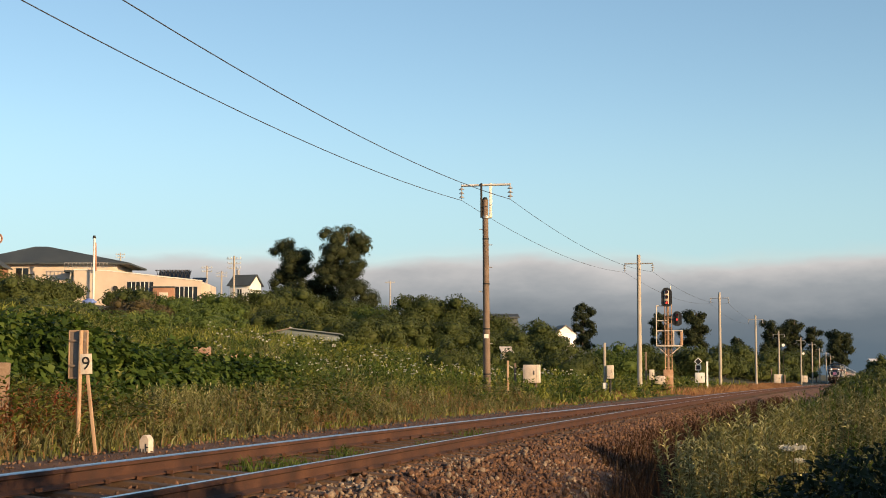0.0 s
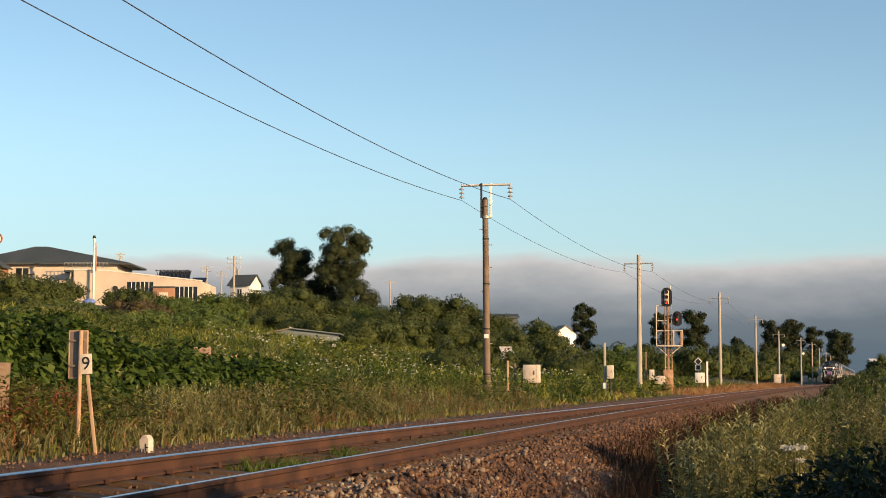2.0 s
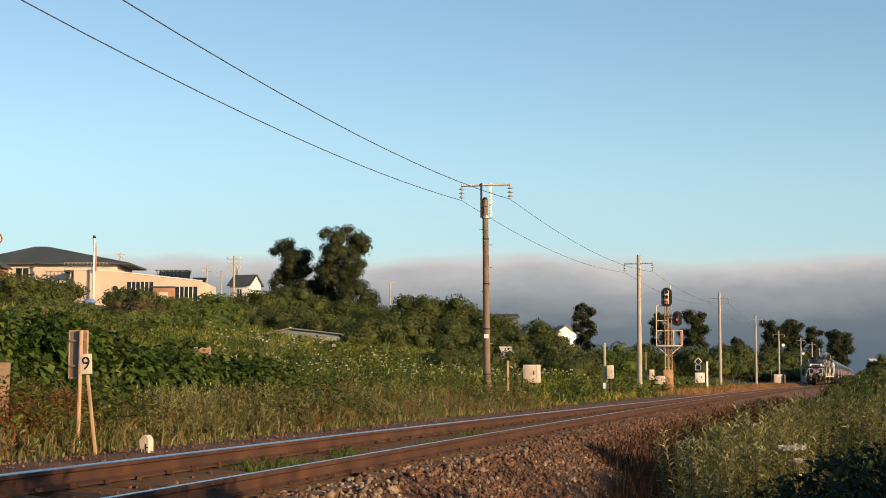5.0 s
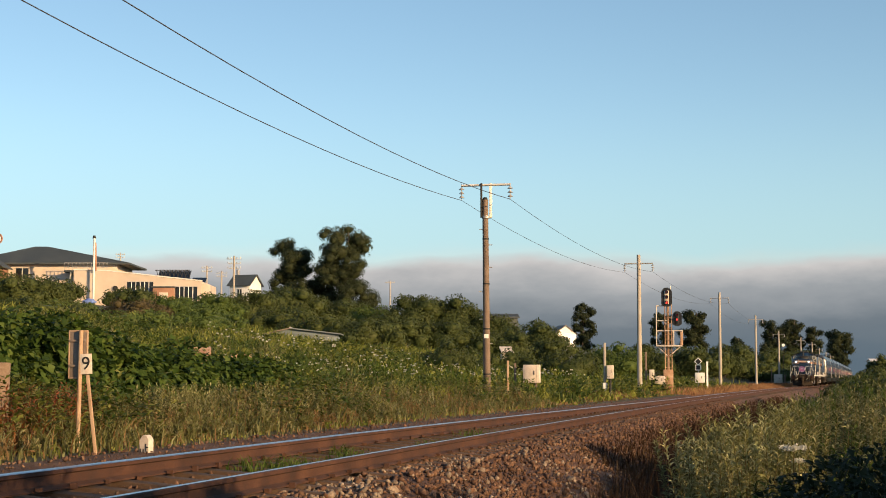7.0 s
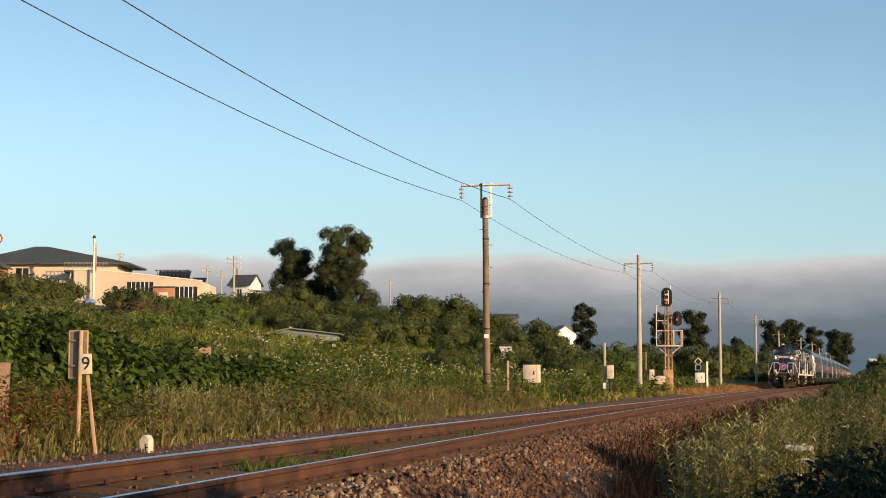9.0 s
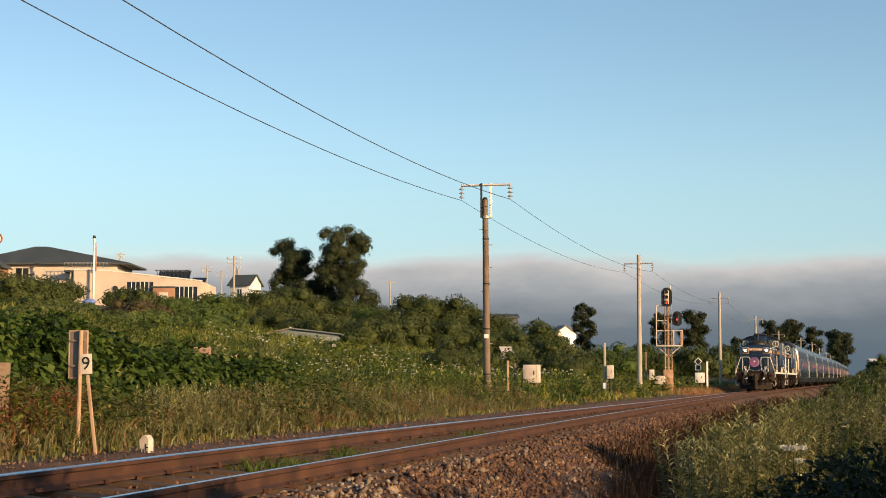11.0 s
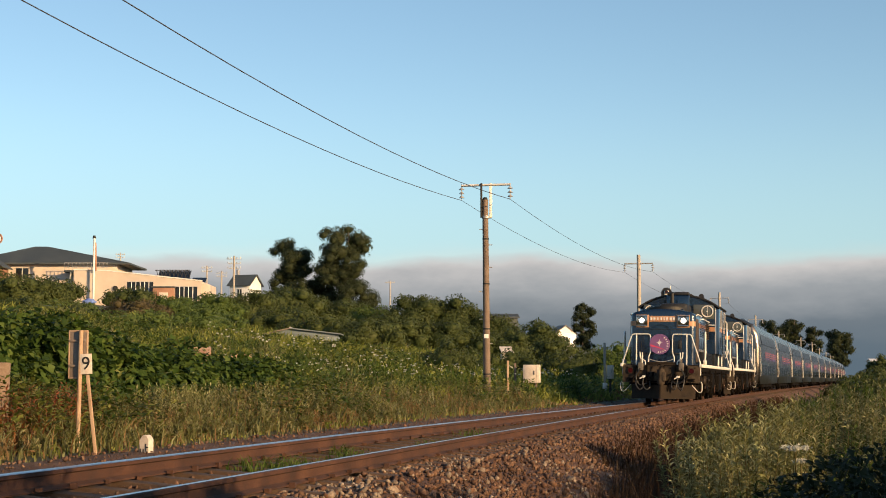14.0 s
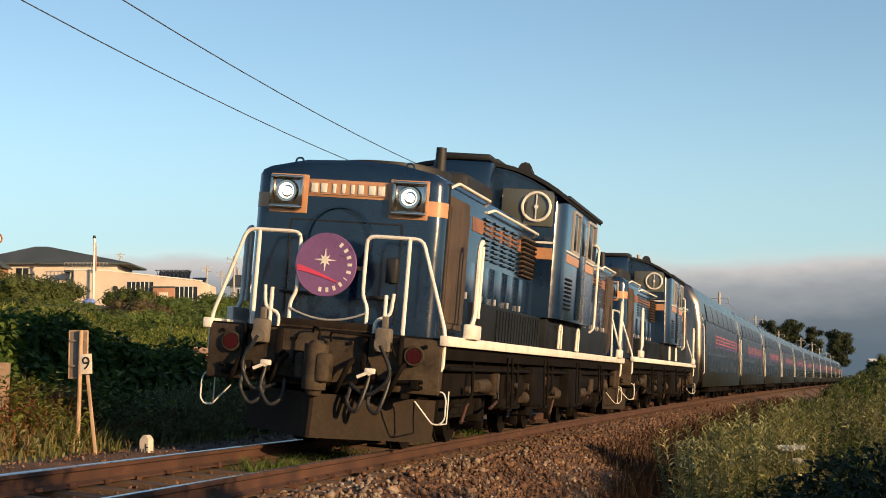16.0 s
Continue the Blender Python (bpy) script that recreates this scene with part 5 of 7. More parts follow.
def relay_box(x, y, bottom, top, width, words, material, post=True):
    z = ground_z(x, y) - 0.1
    s = thing("relay_box", pose(x, y, z, 0, 0, -12), words, "equipment box", "trackside boxes")
    d = width * 0.35
    body = part("cabinet", box(bmesh.new(), -width / 2, width / 2, -d, d, bottom - z, top - z, 0.015), material, s)
    dr = part("door", box(bmesh.new(), -width * 0.42, width * 0.3, -d - 0.015, -d + 0.005, bottom - z + 0.03, top - z - 0.03, 0.006), material, body)
    part("handle", box(bmesh.new(), width * 0.16, width * 0.22, -d - 0.03, -d - 0.012, (bottom + top) / 2 - z - 0.04, (bottom + top) / 2 - z + 0.1, 0.004), M_DARKIRON, dr)
    part("hinge_strip", box(bmesh.new(), width * 0.34, width * 0.38, -d - 0.012, -d + 0.003, bottom - z + 0.03, top - z - 0.03), material, body)
    if post:
        for sx in (-0.3, 0.25):
            part("leg", box(bmesh.new(), sx * width - 0.035, sx * width + 0.035, -0.035, 0.035, 0, bottom - z + 0.01, 0.005), M_WOODPOLE, s)
    else:
        part("leg", rod(bmesh.new(), (0, 0, 0), (0, 0, bottom - z + 0.01), 0.05, seg=10), M_DARKIRON, s)


def thin_post(x, y, top, r, material, words, name="marker_post", lean=0.0):
    z = ground_z(x, y) - 0.1
    s = thing(name, pose(x, y, z, 0, lean, 0), words, "post", "trackside posts")
    part("post", box(bmesh.new(), -r, r, -r, r, 0, top - z, r * 0.3), material, s)
    return s, z


gradient_sign()
number_sign()
distance_stone()
wooden_stake()
relay_box(2.88, 51.5, 0.66, 1.24, 0.52, "weathered cream relay cabinet on wooden legs in grass", M_CREAM)
thin_post(2.35, 51.8, 1.3, 0.035, M_WOODPOLE, "dark wooden post beside the relay cabinet")
thin_post(1.91, 46.8, 1.32, 0.03, M_PALEWOOD, "pale thin marker post in tall grass")
relay_box(6.88, 65.4, 0.8, 1.35, 0.28, "small grey equipment box on a trackside post", M_CREAM, False)
p, z = thin_post(6.68, 65.6, 2.28, 0.05, M_CONCRETE, "grey concrete post carrying a small box")
part("cable_boot", box(bmesh.new(), -0.09, 0.09, -0.1, 0.08, 0.35 - z, 0.62 - z, 0.02), M_WHITE, p, "white cable cover")
thin_post(10.62, 82.9, 2.2, 0.05, M_WOODPOLE, "brown post beside a small cream box", lean=-1)
relay_box(10.86, 82.7, 0.75, 1.28, 0.26, "small cream equipment box beside the signal", M_CREAM, False)
relay_box(11.55, 84.5, 0.5, 0.95, 0.5, "low cream cabinet in the weeds by the signal", M_CREAM)
relay_box(17.0, 105.2, 0.55, 1.22, 0.62, "pale cream double cabinet beside a diamond sign", M_WHITE)
thin_post(17.45, 105.0, 1.95, 0.06, M_WHITE, "white-topped marker post beside the track")
relay_box(41.67, 197.7, 0.35, 1.42, 1.05, "large weathered cream cabinet near distant poles", M_CREAM)
thin_post(42.35, 197.0, 1.35, 0.08, M_WOODPOLE, "brown wooden post beside a far cabinet")
thin_post(40.9, 197.9, 2.1, 0.06, M_WOODPOLE, "thin brown post beside a far cabinet")
relay_box(61.5, 270.6, 0.3, 1.45, 1.1, "distant pale cabinet beside the line", M_CREAM)
relay_box(46.2, 212.0, 0.0, 0.3, 0.3, "low white marker block by the distant rails", M_WHITE)


def diamond_sign():
    x, y = 16.95, 105.5
    z = ground_z(x, y) - 0.1
    s = thing("diamond_sign", pose(x, y, z, 0, 0, -12), "black and white diamond over square railway sign", "sign")
    part("post", rod(bmesh.new(), (0, 0, 0), (0, 0, 1.55 - z), 0.035, seg=8), M_GALV, s)
    for zz, turn in ((1.96, 45), (1.56, 0)):
        b = part("board", box(bmesh.new(), -0.19, 0.19, -0.02, 0.02, -0.19, 0.19, 0.005), M_WHITE, s)
        b.matrix_basis = pose(0, -0.05, zz - z, 0, turn, 0)
        part("field", box(bmesh.new(), -0.14, 0.14, -0.03, -0.018, -0.14, 0.14), M_BLACK, b)


diamond_sign()


def signal_mast():
    x, y = 12.2, 86.0
    z = ground_z(x, y) - 0.15
    s = thing("railway_signal", pose(x, y, z, 0, 0, -10), "railway colour-light signal showing red on a ladder-framed steel mast", "railway signal")
    def h(v):
        return v - z
    part("mast", rod(bmesh.new(), (0, 0, 0), (0, 0, h(5.2)), 0.075, 0.07, 12), M_RUSTPAINT, s)
    for xx in (-0.16, 0.2):
        part("ladder_rail", rod(bmesh.new(), (xx, -0.12, h(0.1)), (xx, -0.12, h(4.9)), 0.024, seg=8), M_RUSTPAINT, s)
    for k in range(14):
        part("rung", rod(bmesh.new(), (-0.16, -0.12, h(0.5 + 0.3 * k)), (0.2, -0.12, h(0.5 + 0.3 * k)), 0.014, seg=6), M_RUSTPAINT, s)
    # service platform frame
    for name, a, b in (("frame_bar", (-0.62, 0, 4.75), (-0.62, 0, 2.6)), ("frame_bar", (-0.62, 0, 4.75), (0.0, 0, 4.75)), ("frame_bar", (-0.62, 0, 3.95), (0.0, 0, 3.95)), ("frame_bar", (-0.62, 0, 3.4), (0.78, 0, 3.4)), ("frame_bar", (0.78, 0, 3.4), (0.72, 0, 2.6)), ("frame_bar", (-0.62, 0, 2.6), (0.76, 0, 2.6)), ("brace", (-0.62, 0, 2.6), (-0.05, 0, 2.05)), ("brace", (0.72, 0, 2.6), (0.08, 0, 2.05)), ("frame_bar", (0.3, 0, 3.4), (0.3, 0, 2.6))):
        part(name, rod(bmesh.new(), (a[0], a[1] - 0.05, h(a[2])), (b[0], b[1] - 0.05, h(b[2])), 0.03, seg=8), M_CREAM, s)
    part("ladder_side", box(bmesh.new(), 0.66, 0.8, -0.1, -0.02, h(2.6), h(3.35), 0.01), M_RUSTPAINT, s)
    part("platform", box(bmesh.new(), -0.62, 0.76, -0.4, 0.35, h(2.54), h(2.6), 0.01), M_CREAM, s)
    # upper head with rounded backplate and two lamps
    def head(cx, cz, hh, w, lamps, lit):
        bm = bmesh.new()
        pts = [(-w, -hh)] + [(w * math.cos(a), hh - w + w * math.sin(a)) for a in np.linspace(math.pi, 0, 13)] + [(w, -hh)]
        lower = [(-w * math.cos(a), -hh + w * 0.6 - w * 0.6 * math.sin(a)) for a in np.linspace(math.pi, 0, 9)][1:-1]
        outline = pts[1:-1] + [(w, -hh + w * 0.6)] + lower + [(-w, -hh + w * 0.6)]
        loft(bm, [[(cx + a, d, h(cz) + b) for a, b in outline] for d in (-0.16, -0.12)])
        bp = part("backplate", bm, M_BLACK, s, "black rounded signal backplate")
        part("lamp_case", box(bmesh.new(), cx - w * 0.42, cx + w * 0.42, -0.2, 0.12, h(cz) - hh * 0.75, h(cz) + hh * 0.7, 0.04), M_CREAM if lit == 2 else M_BLACK, bp)
        for k, zz in enumerate(lamps):
            part("visor", ring(rod(bmesh.new(), (cx, -0.2, h(cz) + zz + 0.09), (cx, -0.42, h(cz) + zz + 0.07), 0.03, seg=8), (cx, -0.22, h(cz) + zz), (0, 1, 0), 0.075, 0.02, 16), M_BLACK, bp)
            part("lens", disc(bmesh.new(), (cx, -0.215, h(cz) + zz), (0, 1, 0), 0.07, 0.02, 16), M_REDON if k == 0 else M_REDLENS, bp, "red signal lens, lit" if k == 0 else "")
    head(-0.05, 5.22, 0.52, 0.29, (-0.3, 0.0, 0.28), 2)
    head(0.5, 4.05, 0.4, 0.25, (-0.05, 0.2), 1)
    part("head_arm", rod(bmesh.new(), (0, 0, h(4.0)), (0.5, 0, h(4.0)), 0.035, seg=8), M_DARKIRON, s)
    part("top_fitting", rod(bmesh.new(), (0.15, 0, h(5.15)), (0.15, 0, h(5.85)), 0.02, seg=6), M_GALV, s)
    part("relay_case", box(bmesh.new(), -0.26, 0.26, -0.3, -0.08, h(0.34), h(1.3), 0.02), M_RUSTPAINT, s, "rust-stained case on the mast")
    part("foot", box(bmesh.new(), -0.18, 0.18, -0.18, 0.18, 0, h(0.2), 0.02), M_DARKIRON, s)


signal_mast()


def far_marker(x, y, z):
    """Round white board on a pole arm."""
    g = ground_z(x, y)
    s = thing("round_sign", pose(x, y, g - 0.1), "small round white board on a thin far post", "sign")
    part("post", rod(bmesh.new(), (0, 0, 0), (0, 0, z - g + 0.1), 0.025, seg=8), M_DARKIRON, s)
    part("board", disc(bmesh.new(), (0.0, -0.07, z - g + 0.1), (0, 1, 0), 0.2, 0.05, 20), M_WHITE, s)


far_marker(43.5, 203.0, 5.15)
far_marker(58.3, 257.0, 4.95)


# ---- buildings on the hillside ----
def window(parent, x0, x1, y, z0, z1, mull=1):
    w = part("window", box(bmesh.new(), x0, x1, y - 0.03, y + 0.05, z0, z1), M_GLASS, parent)
    fr = part("frame", box(bmesh.new(), x0 - 0.06, x1 + 0.06, y - 0.06, y - 0.02, z1, z1 + 0.08), M_GALV, w)
    part("sill", box(bmesh.new(), x0 - 0.06, x1 + 0.06, y - 0.1, y, z0 - 0.08, z0), M_GALV, w)
    for k in range(1, mull + 1):
        x = x0 + (x1 - x0) * k / (mull + 1)
        part("mullion", box(bmesh.new(), x - 0.05, x + 0.05, y - 0.06, y - 0.02, z0, z1), M_WHITE, w)


def upper_building():
    b = thing("building", pose(-62, 246, 13.5), "cream two-storey building with a dark hipped roof", "building")
    part("wall", box(bmesh.new(), -10, 12.5, -6, 6, -4.0, 5.0, 0.02), M_PLASTER, b, "cream plastered walls")
    rf = bmesh.new()
    e = [(-11, -7, 4.9), (14.6, -7, 4.9), (14.6, 7, 4.9), (-11, 7, 4.9)]
    t = [(-1.5, -0.2, 7.9), (0.5, -0.2, 7.9), (0.5, 0.2, 7.9), (-1.5, 0.2, 7.9)]
    loft(rf, [[(x, y, z - 0.25) for x, y, z in e], e, t])
    part("roof", rf, M_SLATE, b, "dark grey-green hipped roof", smooth=0)
    window(b, -7.0, -5.6, -6.03, 2.5, 4.1, 1)
    window(b, -2.8, -0.9, -6.03, 2.4, 4.1, 1)
    # roofed balcony with rails
    bal = part("balcony", box(bmesh.new(), 5.2, 11.8, -9.2, -6.0, 3.3, 3.6, 0.02), M_SLATE, b, "dark balcony on posts")
    for k in range(12):
        part("rail_post", box(bmesh.new(), 5.25 + 0.58 * k, 5.33 + 0.58 * k, -9.2, -9.12, 3.6, 4.7), M_GALV, bal)
    for z in (4.0, 4.65):
        part("rail", box(bmesh.new(), 5.2, 11.8, -9.2, -9.12, z, z + 0.08), M_GALV, bal)
    for x in (6.2, 10.8):
        part("prop", rod(bmesh.new(), (x, -9, 3.3), (x - 1.0, -6.2, 0.8), 0.12, seg=8), M_WHITE, bal)
    part("sign_post", rod(bmesh.new(), (-7.5, -6.5, -1), (-7.5, -6.5, 3.5), 0.1, seg=8), M_GALV, b)


def lower_building():
    b = thing("building", pose(-45, 232, 11.0), "long low cream building with a sloping parapet and dark windows", "building")
    part("wall", loft(bmesh.new(), [[(-8.7, y, -4), (9.9, y, -4), (9.9, y, 4.0), (3.0, y, 4.75), (-4.0, y, 5.5), (-8.7, y, 5.6)] for y in (-2.0, 10.0)]), M_PLASTER, b, "cream plastered wall, sunlit", smooth=0)
    part("parapet", loft(bmesh.new(), [[(x, y, z), (x, y, z + 0.14), (x, y + 0.4, z + 0.14), (x, y + 0.4, z)] for x, z, y in ((-8.8, 5.62, -2.1), (-4.0, 5.52, -2.1), (3.0, 4.77, -2.1), (10.0, 4.02, -2.1))]), M_WHITE, b)
    # recessed glazed strip
    window(b, -0.9, 2.9, -2.02, 1.9, 3.9, 5)
    window(b, 6.1, 9.3, -2.02, 0.9, 3.2, 4)
    part("porch", box(bmesh.new(), 3.1, 6.0, -3.4, -1.95, 0.2, 3.0, 0.03), M_ORANGEWALL, b, "rust-orange entrance porch")
    part("porch_roof", box(bmesh.new(), 2.9, 6.2, -3.6, -1.95, 3.0, 3.2, 0.03), M_SLATE, b)
    part("porch_door", box(bmesh.new(), 4.0, 5.3, -3.46, -3.38, 0.3, 2.3, 0.02), M_PLASTER, b)
    part("hood", disc(bmesh.new(), (-2.6, -2.1, 3.0), (0, 1, 0), 0.35, 0.3, 16), M_DARKIRON, b, "small dark vent hood")
    ch = part("chimney", rod(bmesh.new(), (-5.6, -2.9, -4.0), (-5.6, -2.9, 10.2), 0.16, seg=14), M_WHITE, b, "tall thin white flue pipe")
    part("lagging", rod(bmesh.new(), (-5.32, -2.7, 5.5), (-5.45, -2.8, 9.6), 0.14, seg=12), M_ORANGEWALL, ch)
    part("cap", rod(bmesh.new(), (-5.6, -2.9, 10.2), (-5.6, -2.9, 10.6), 0.28, 0.16, 14), M_DARKIRON, ch)
    part("end_block", box(bmesh.new(), 9.9, 10.9, -1.5, 6, -4, 3.6, 0.03), M_PLASTER, b)


def solar_rack():
    b = thing("solar_rack", pose(-39.8, 236, 15.0), "dark solar panels tilted on a roof rack", "solar panel")
    part("panel", loft(bmesh.new(), [[(x, -1.2, 0.3), (x, 1.6, 2.0), (x, 1.66, 1.94), (x, -1.14, 0.24)] for x in (-2.7, 2.0)]), M_GLASS, b, smooth=0)
    part("panel", loft(bmesh.new(), [[(x, -1.2, -0.1), (x, 1.2, 1.0), (x, 1.26, 0.94), (x, -1.14, -0.16)] for x in (2.3, 4.4)]), M_GLASS, b, smooth=0)
    for k in range(9):
        x = -2.7 + k * 0.58
        part("strut", rod(bmesh.new(), (x, -1.3, 0.0), (x + 0.5, -1.35, 1.9), 0.05, seg=6), M_DARKIRON, b)
        part("strut", rod(bmesh.new(), (x + 0.5, -1.3, 0.0), (x, -1.35, 1.9), 0.05, seg=6), M_DARKIRON, b)
    part("rail", box(bmesh.new(), -2.9, 2.3, -1.4, -1.25, 1.88, 2.0), M_DARKIRON, b)
    part("foot", box(bmesh.new(), -2.9, 4.4, -1.4, 1.5, -0.5, 0.0), M_DARKIRON, b)


def gable_house(x, y, z, w, d, h, roof_h, words, wall, roof, turn=0, along_x=True):
    b = thing("house", pose(x, y, z, 0, 0, turn), words, "house", "houses on the hillside")
    part("wall", box(bmesh.new(), -w / 2, w / 2, -d / 2, d / 2, -3, h, 0.02), wall, b)
    e = 0.5
    if along_x:
        part("gable", loft(bmesh.new(), [[(xx, -d / 2, h - 0.02), (xx, 0, h + roof_h - 0.15), (xx, d / 2, h - 0.02)] for xx in (-w / 2 + 0.02, w / 2 - 0.02)]), wall, b, smooth=0)
        for s in (-1, 1):
            part("roof", loft(bmesh.new(), [[(xx, s * (d / 2 + e), h - 0.2), (xx, 0, h + roof_h), (xx, 0, h + roof_h - 0.18), (xx, s * (d / 2 + e), h - 0.38)] for xx in (-w / 2 - e, w / 2 + e)]), roof, b, smooth=0)
    else:
        part("gable", loft(bmesh.new(), [[(-w / 2, yy, h - 0.02), (0, yy, h + roof_h - 0.15), (w / 2, yy, h - 0.02)] for yy in (-d / 2 + 0.02, d / 2 - 0.02)]), wall, b, smooth=0)
        for s in (-1, 1):
            part("roof", loft(bmesh.new(), [[(s * (w / 2 + e), yy, h - 0.2), (0, yy, h + roof_h), (0, yy, h + roof_h - 0.18), (s * (w / 2 + e), yy, h - 0.38)] for yy in (-d / 2 - e, d / 2 + e)]), roof, b, smooth=0)
    window(b, -w * 0.1, w * 0.1, -d / 2 - 0.02, h * 0.35, h * 0.75, 1)
    return b


upper_building()
lower_building()
solar_rack()
hs = gable_house(-46.2, 370, 18.2, 5.5, 5.0, 4.6, 2.4, "white house with a dark gable roof on the hillside", M_WHITE, M_SLATE, -25, True)
part("chimney", box(bmesh.new(), -2.6, -2.0, 0, 0.6, 5.0, 8.3, 0.02), M_GALV, hs)
gable_house(37.5, 500, 10.6, 7.2, 6.0, 4.6, 2.6, "small sunlit white house behind distant trees", M_WHITE, M_GREYBACK, 18, False)
gable_house(14.8, 402, 12.0, 7.5, 6, 4.6, 0.8, "low dark-roofed house behind the hedge", M_SLATE, M_SLATE, 5, True)
gable_house(-1.5, 330, 12.5, 2.6, 3, 3.0, 1.2, "small pale gabled shed between the trees", M_WHITE, M_TINROOF, 0, False)
gable_house(-14.5, 330, 11.0, 5.0, 4, 3.6, 1.2, "dark-roofed cottage half hidden by the hedge", M_WHITE, M_SLATE, 0, True)
gable_house(169.0, 620, 3.9, 5.0, 6, 4.2, 0.8, "distant pale building over the trackside bushes", M_WHITE, M_WHITE, 0, True)


def far_pole(x, y, top, words, arms=2):
    z = ground_z(x, y) - 0.2
    s = thing("power_pole", pose(x, y, z), words, "utility pole", "poles on the hillside")
    part("shaft", rod(bmesh.new(), (0, 0, 0), (0, 0, top - z), 0.2, 0.13, 10), M_CONCRETE, s)
    for k in range(arms):
        part("crossarm", box(bmesh.new(), -1.1 + 0.2 * k, 1.1 - 0.2 * k, -0.06, 0.06, top - z - 0.5 - 0.7 * k, top - z - 0.4 - 0.7 * k), M_GALV, s)
        for x_ in (-0.9, -0.4, 0.4, 0.9):
            part("insulator", rod(bmesh.new(), (x_, 0, top - z - 0.4 - 0.7 * k), (x_, 0, top - z - 0.15 - 0.7 * k), 0.07, seg=6), M_PORCELAIN, s)


far_pole(-30.4, 230, 18.7, "concrete power pole with crossarms on the hillside", 3)
far_pole(-44.8, 300, 22.3, "concrete power pole with crossarms behind a bush", 2)
far_pole(-43.4, 310, 22.0, "concrete power pole behind the long building", 2)
far_pole(-71.5, 350, 28.8, "thin aerial mast behind a dark roof", 2)
far_pole(-11.7, 350, 22.6, "thin mast rising over the hedge", 1)


def round_board():
    x, y = -42.35, 150
    z = ground_z(x, y)
    s = thing("round_sign", pose(x, y, z - 0.2), "round white sign board with an orange rim on a tall pole", "sign")
    part("post", rod(bmesh.new(), (0, 0, 0), (0, 0, 14.1 - z), 0.07, seg=8), M_GALV, s)
    part("board", disc(bmesh.new(), (0, -0.1, 14.3 - z), (0, 1, 0), 0.55, 0.08, 24), M_WHITE, s)
    part("rim", ring(bmesh.new(), (0, -0.15, 14.3 - z), (0, 1, 0), 0.5, 0.07, 24), M_ORANGEWALL, s)


round_board()
gable_house(-66.9, 236, 15.0, 3.0, 4, 2.6, 1.2, "small rust-red house beside the cream building", M_ORANGEWALL, M_SLATE, 0, False)


def pale_shed(x, y, w, d, h, words, roof):
    z = ground_z(x, y)
    b = thing("low_shed", pose(x, y, z - 0.3, 0, 0, 8), words, "shed", "low sheds in the meadow")
    part("wall", box(bmesh.new(), -w / 2, w / 2, -d / 2, d / 2, 0, h + 0.3, 0.03), M_TINROOF if roof else M_CREAM if h > 1 else M_RUSTPAINT, b)
    part("roof", loft(bmesh.new(), [[(xx, -d / 2 - 0.2, h + 0.3), (xx, d / 2 + 0.2, h + 0.75), (xx, d / 2 + 0.2, h + 0.83), (xx, -d / 2 - 0.2, h + 0.38)] for xx in (-w / 2 - 0.05, w / 2 + 0.05)]), M_TINROOF if roof else M_CREAM if h > 1 else M_RUSTPAINT, b, smooth=0)




def sunk_shed():
    """A long low shed with a shallow gable, its walls lost in the grass."""
    b = thing("low_shed", pose(-11.2, 122, land_at(-11.2, 122) - 0.38), "long low shed, shallow blue-grey tin roof, sunk in grass", "shed", "low sheds in the meadow")
    part("wall", box(bmesh.new(), -3.1, 3.2, -1.4, 1.4, 0, 0.75, 0.02), M_TINROOF, b, "weathered grey walls")
    part("roof", loft(bmesh.new(), [[(-0.4, y, 1.42), (3.45, y, 0.98), (3.45, y, 0.9), (-0.4, y, 1.34)] for y in (-1.7, 1.7)]), M_TINROOF, b, "blue-grey tin roof sheet", smooth=0)
    part("roof", loft(bmesh.new(), [[(-3.6, y, 0.74), (-0.4, y, 1.42), (-0.4, y, 1.34), (-3.6, y, 0.66)] for y in (-1.7, 1.7)]), M_GREYBACK, b, "pale weathered roof sheet", smooth=0)
    part("gable", loft(bmesh.new(), [[(-3.0, y, 0.74), (-0.4, y, 1.32), (3.1, y, 0.9), (3.1, y, 0.7), (-3.0, y, 0.7)] for y in (-1.4, 1.4)]), M_TINROOF, b, smooth=0)
    part("ridge_cap", rod(bmesh.new(), (-0.4, -1.75, 1.43), (-0.4, 1.75, 1.43), 0.06, seg=8), M_GALV, b)


sunk_shed()
pale_shed(-7.1, 45.5, 0.8, 0.5, 0.72, "pinkish rubble heap behind the broad-leaved bush", False)
pale_shed(-5.9, 46.5, 0.5, 0.4, 0.62, "pinkish concrete block behind the bush", False)
pale_shed(4.4, 110, 0.75, 0.7, 1.45, "small cream hut half hidden in the meadow", False)


def tarpaulin():
    bm = bmesh.new()
    bmesh.ops.create_icosphere(bm, subdivisions=3, radius=1.0)
    for v in bm.verts:
        k = 1 + 0.25 * noise.noise(v.co * 2.0)
        v.co = Vector((v.co.x * 1.0 * k, v.co.y * 0.7 * k, max(v.co.z, -0.2) * 0.6 * k))
    t = thing("tarpaulin", pose(-50.5, 226, land_at(-50.5, 226) + 0.1), "crumpled blue tarpaulin over a pile", "tarpaulin")
    part("sheet", bm, M_BLUETARP, t)


tarpaulin()
# ---- plants ----
def unit(v):
    return v / np.maximum(np.linalg.norm(v, axis=-1, keepdims=True), 1e-9)


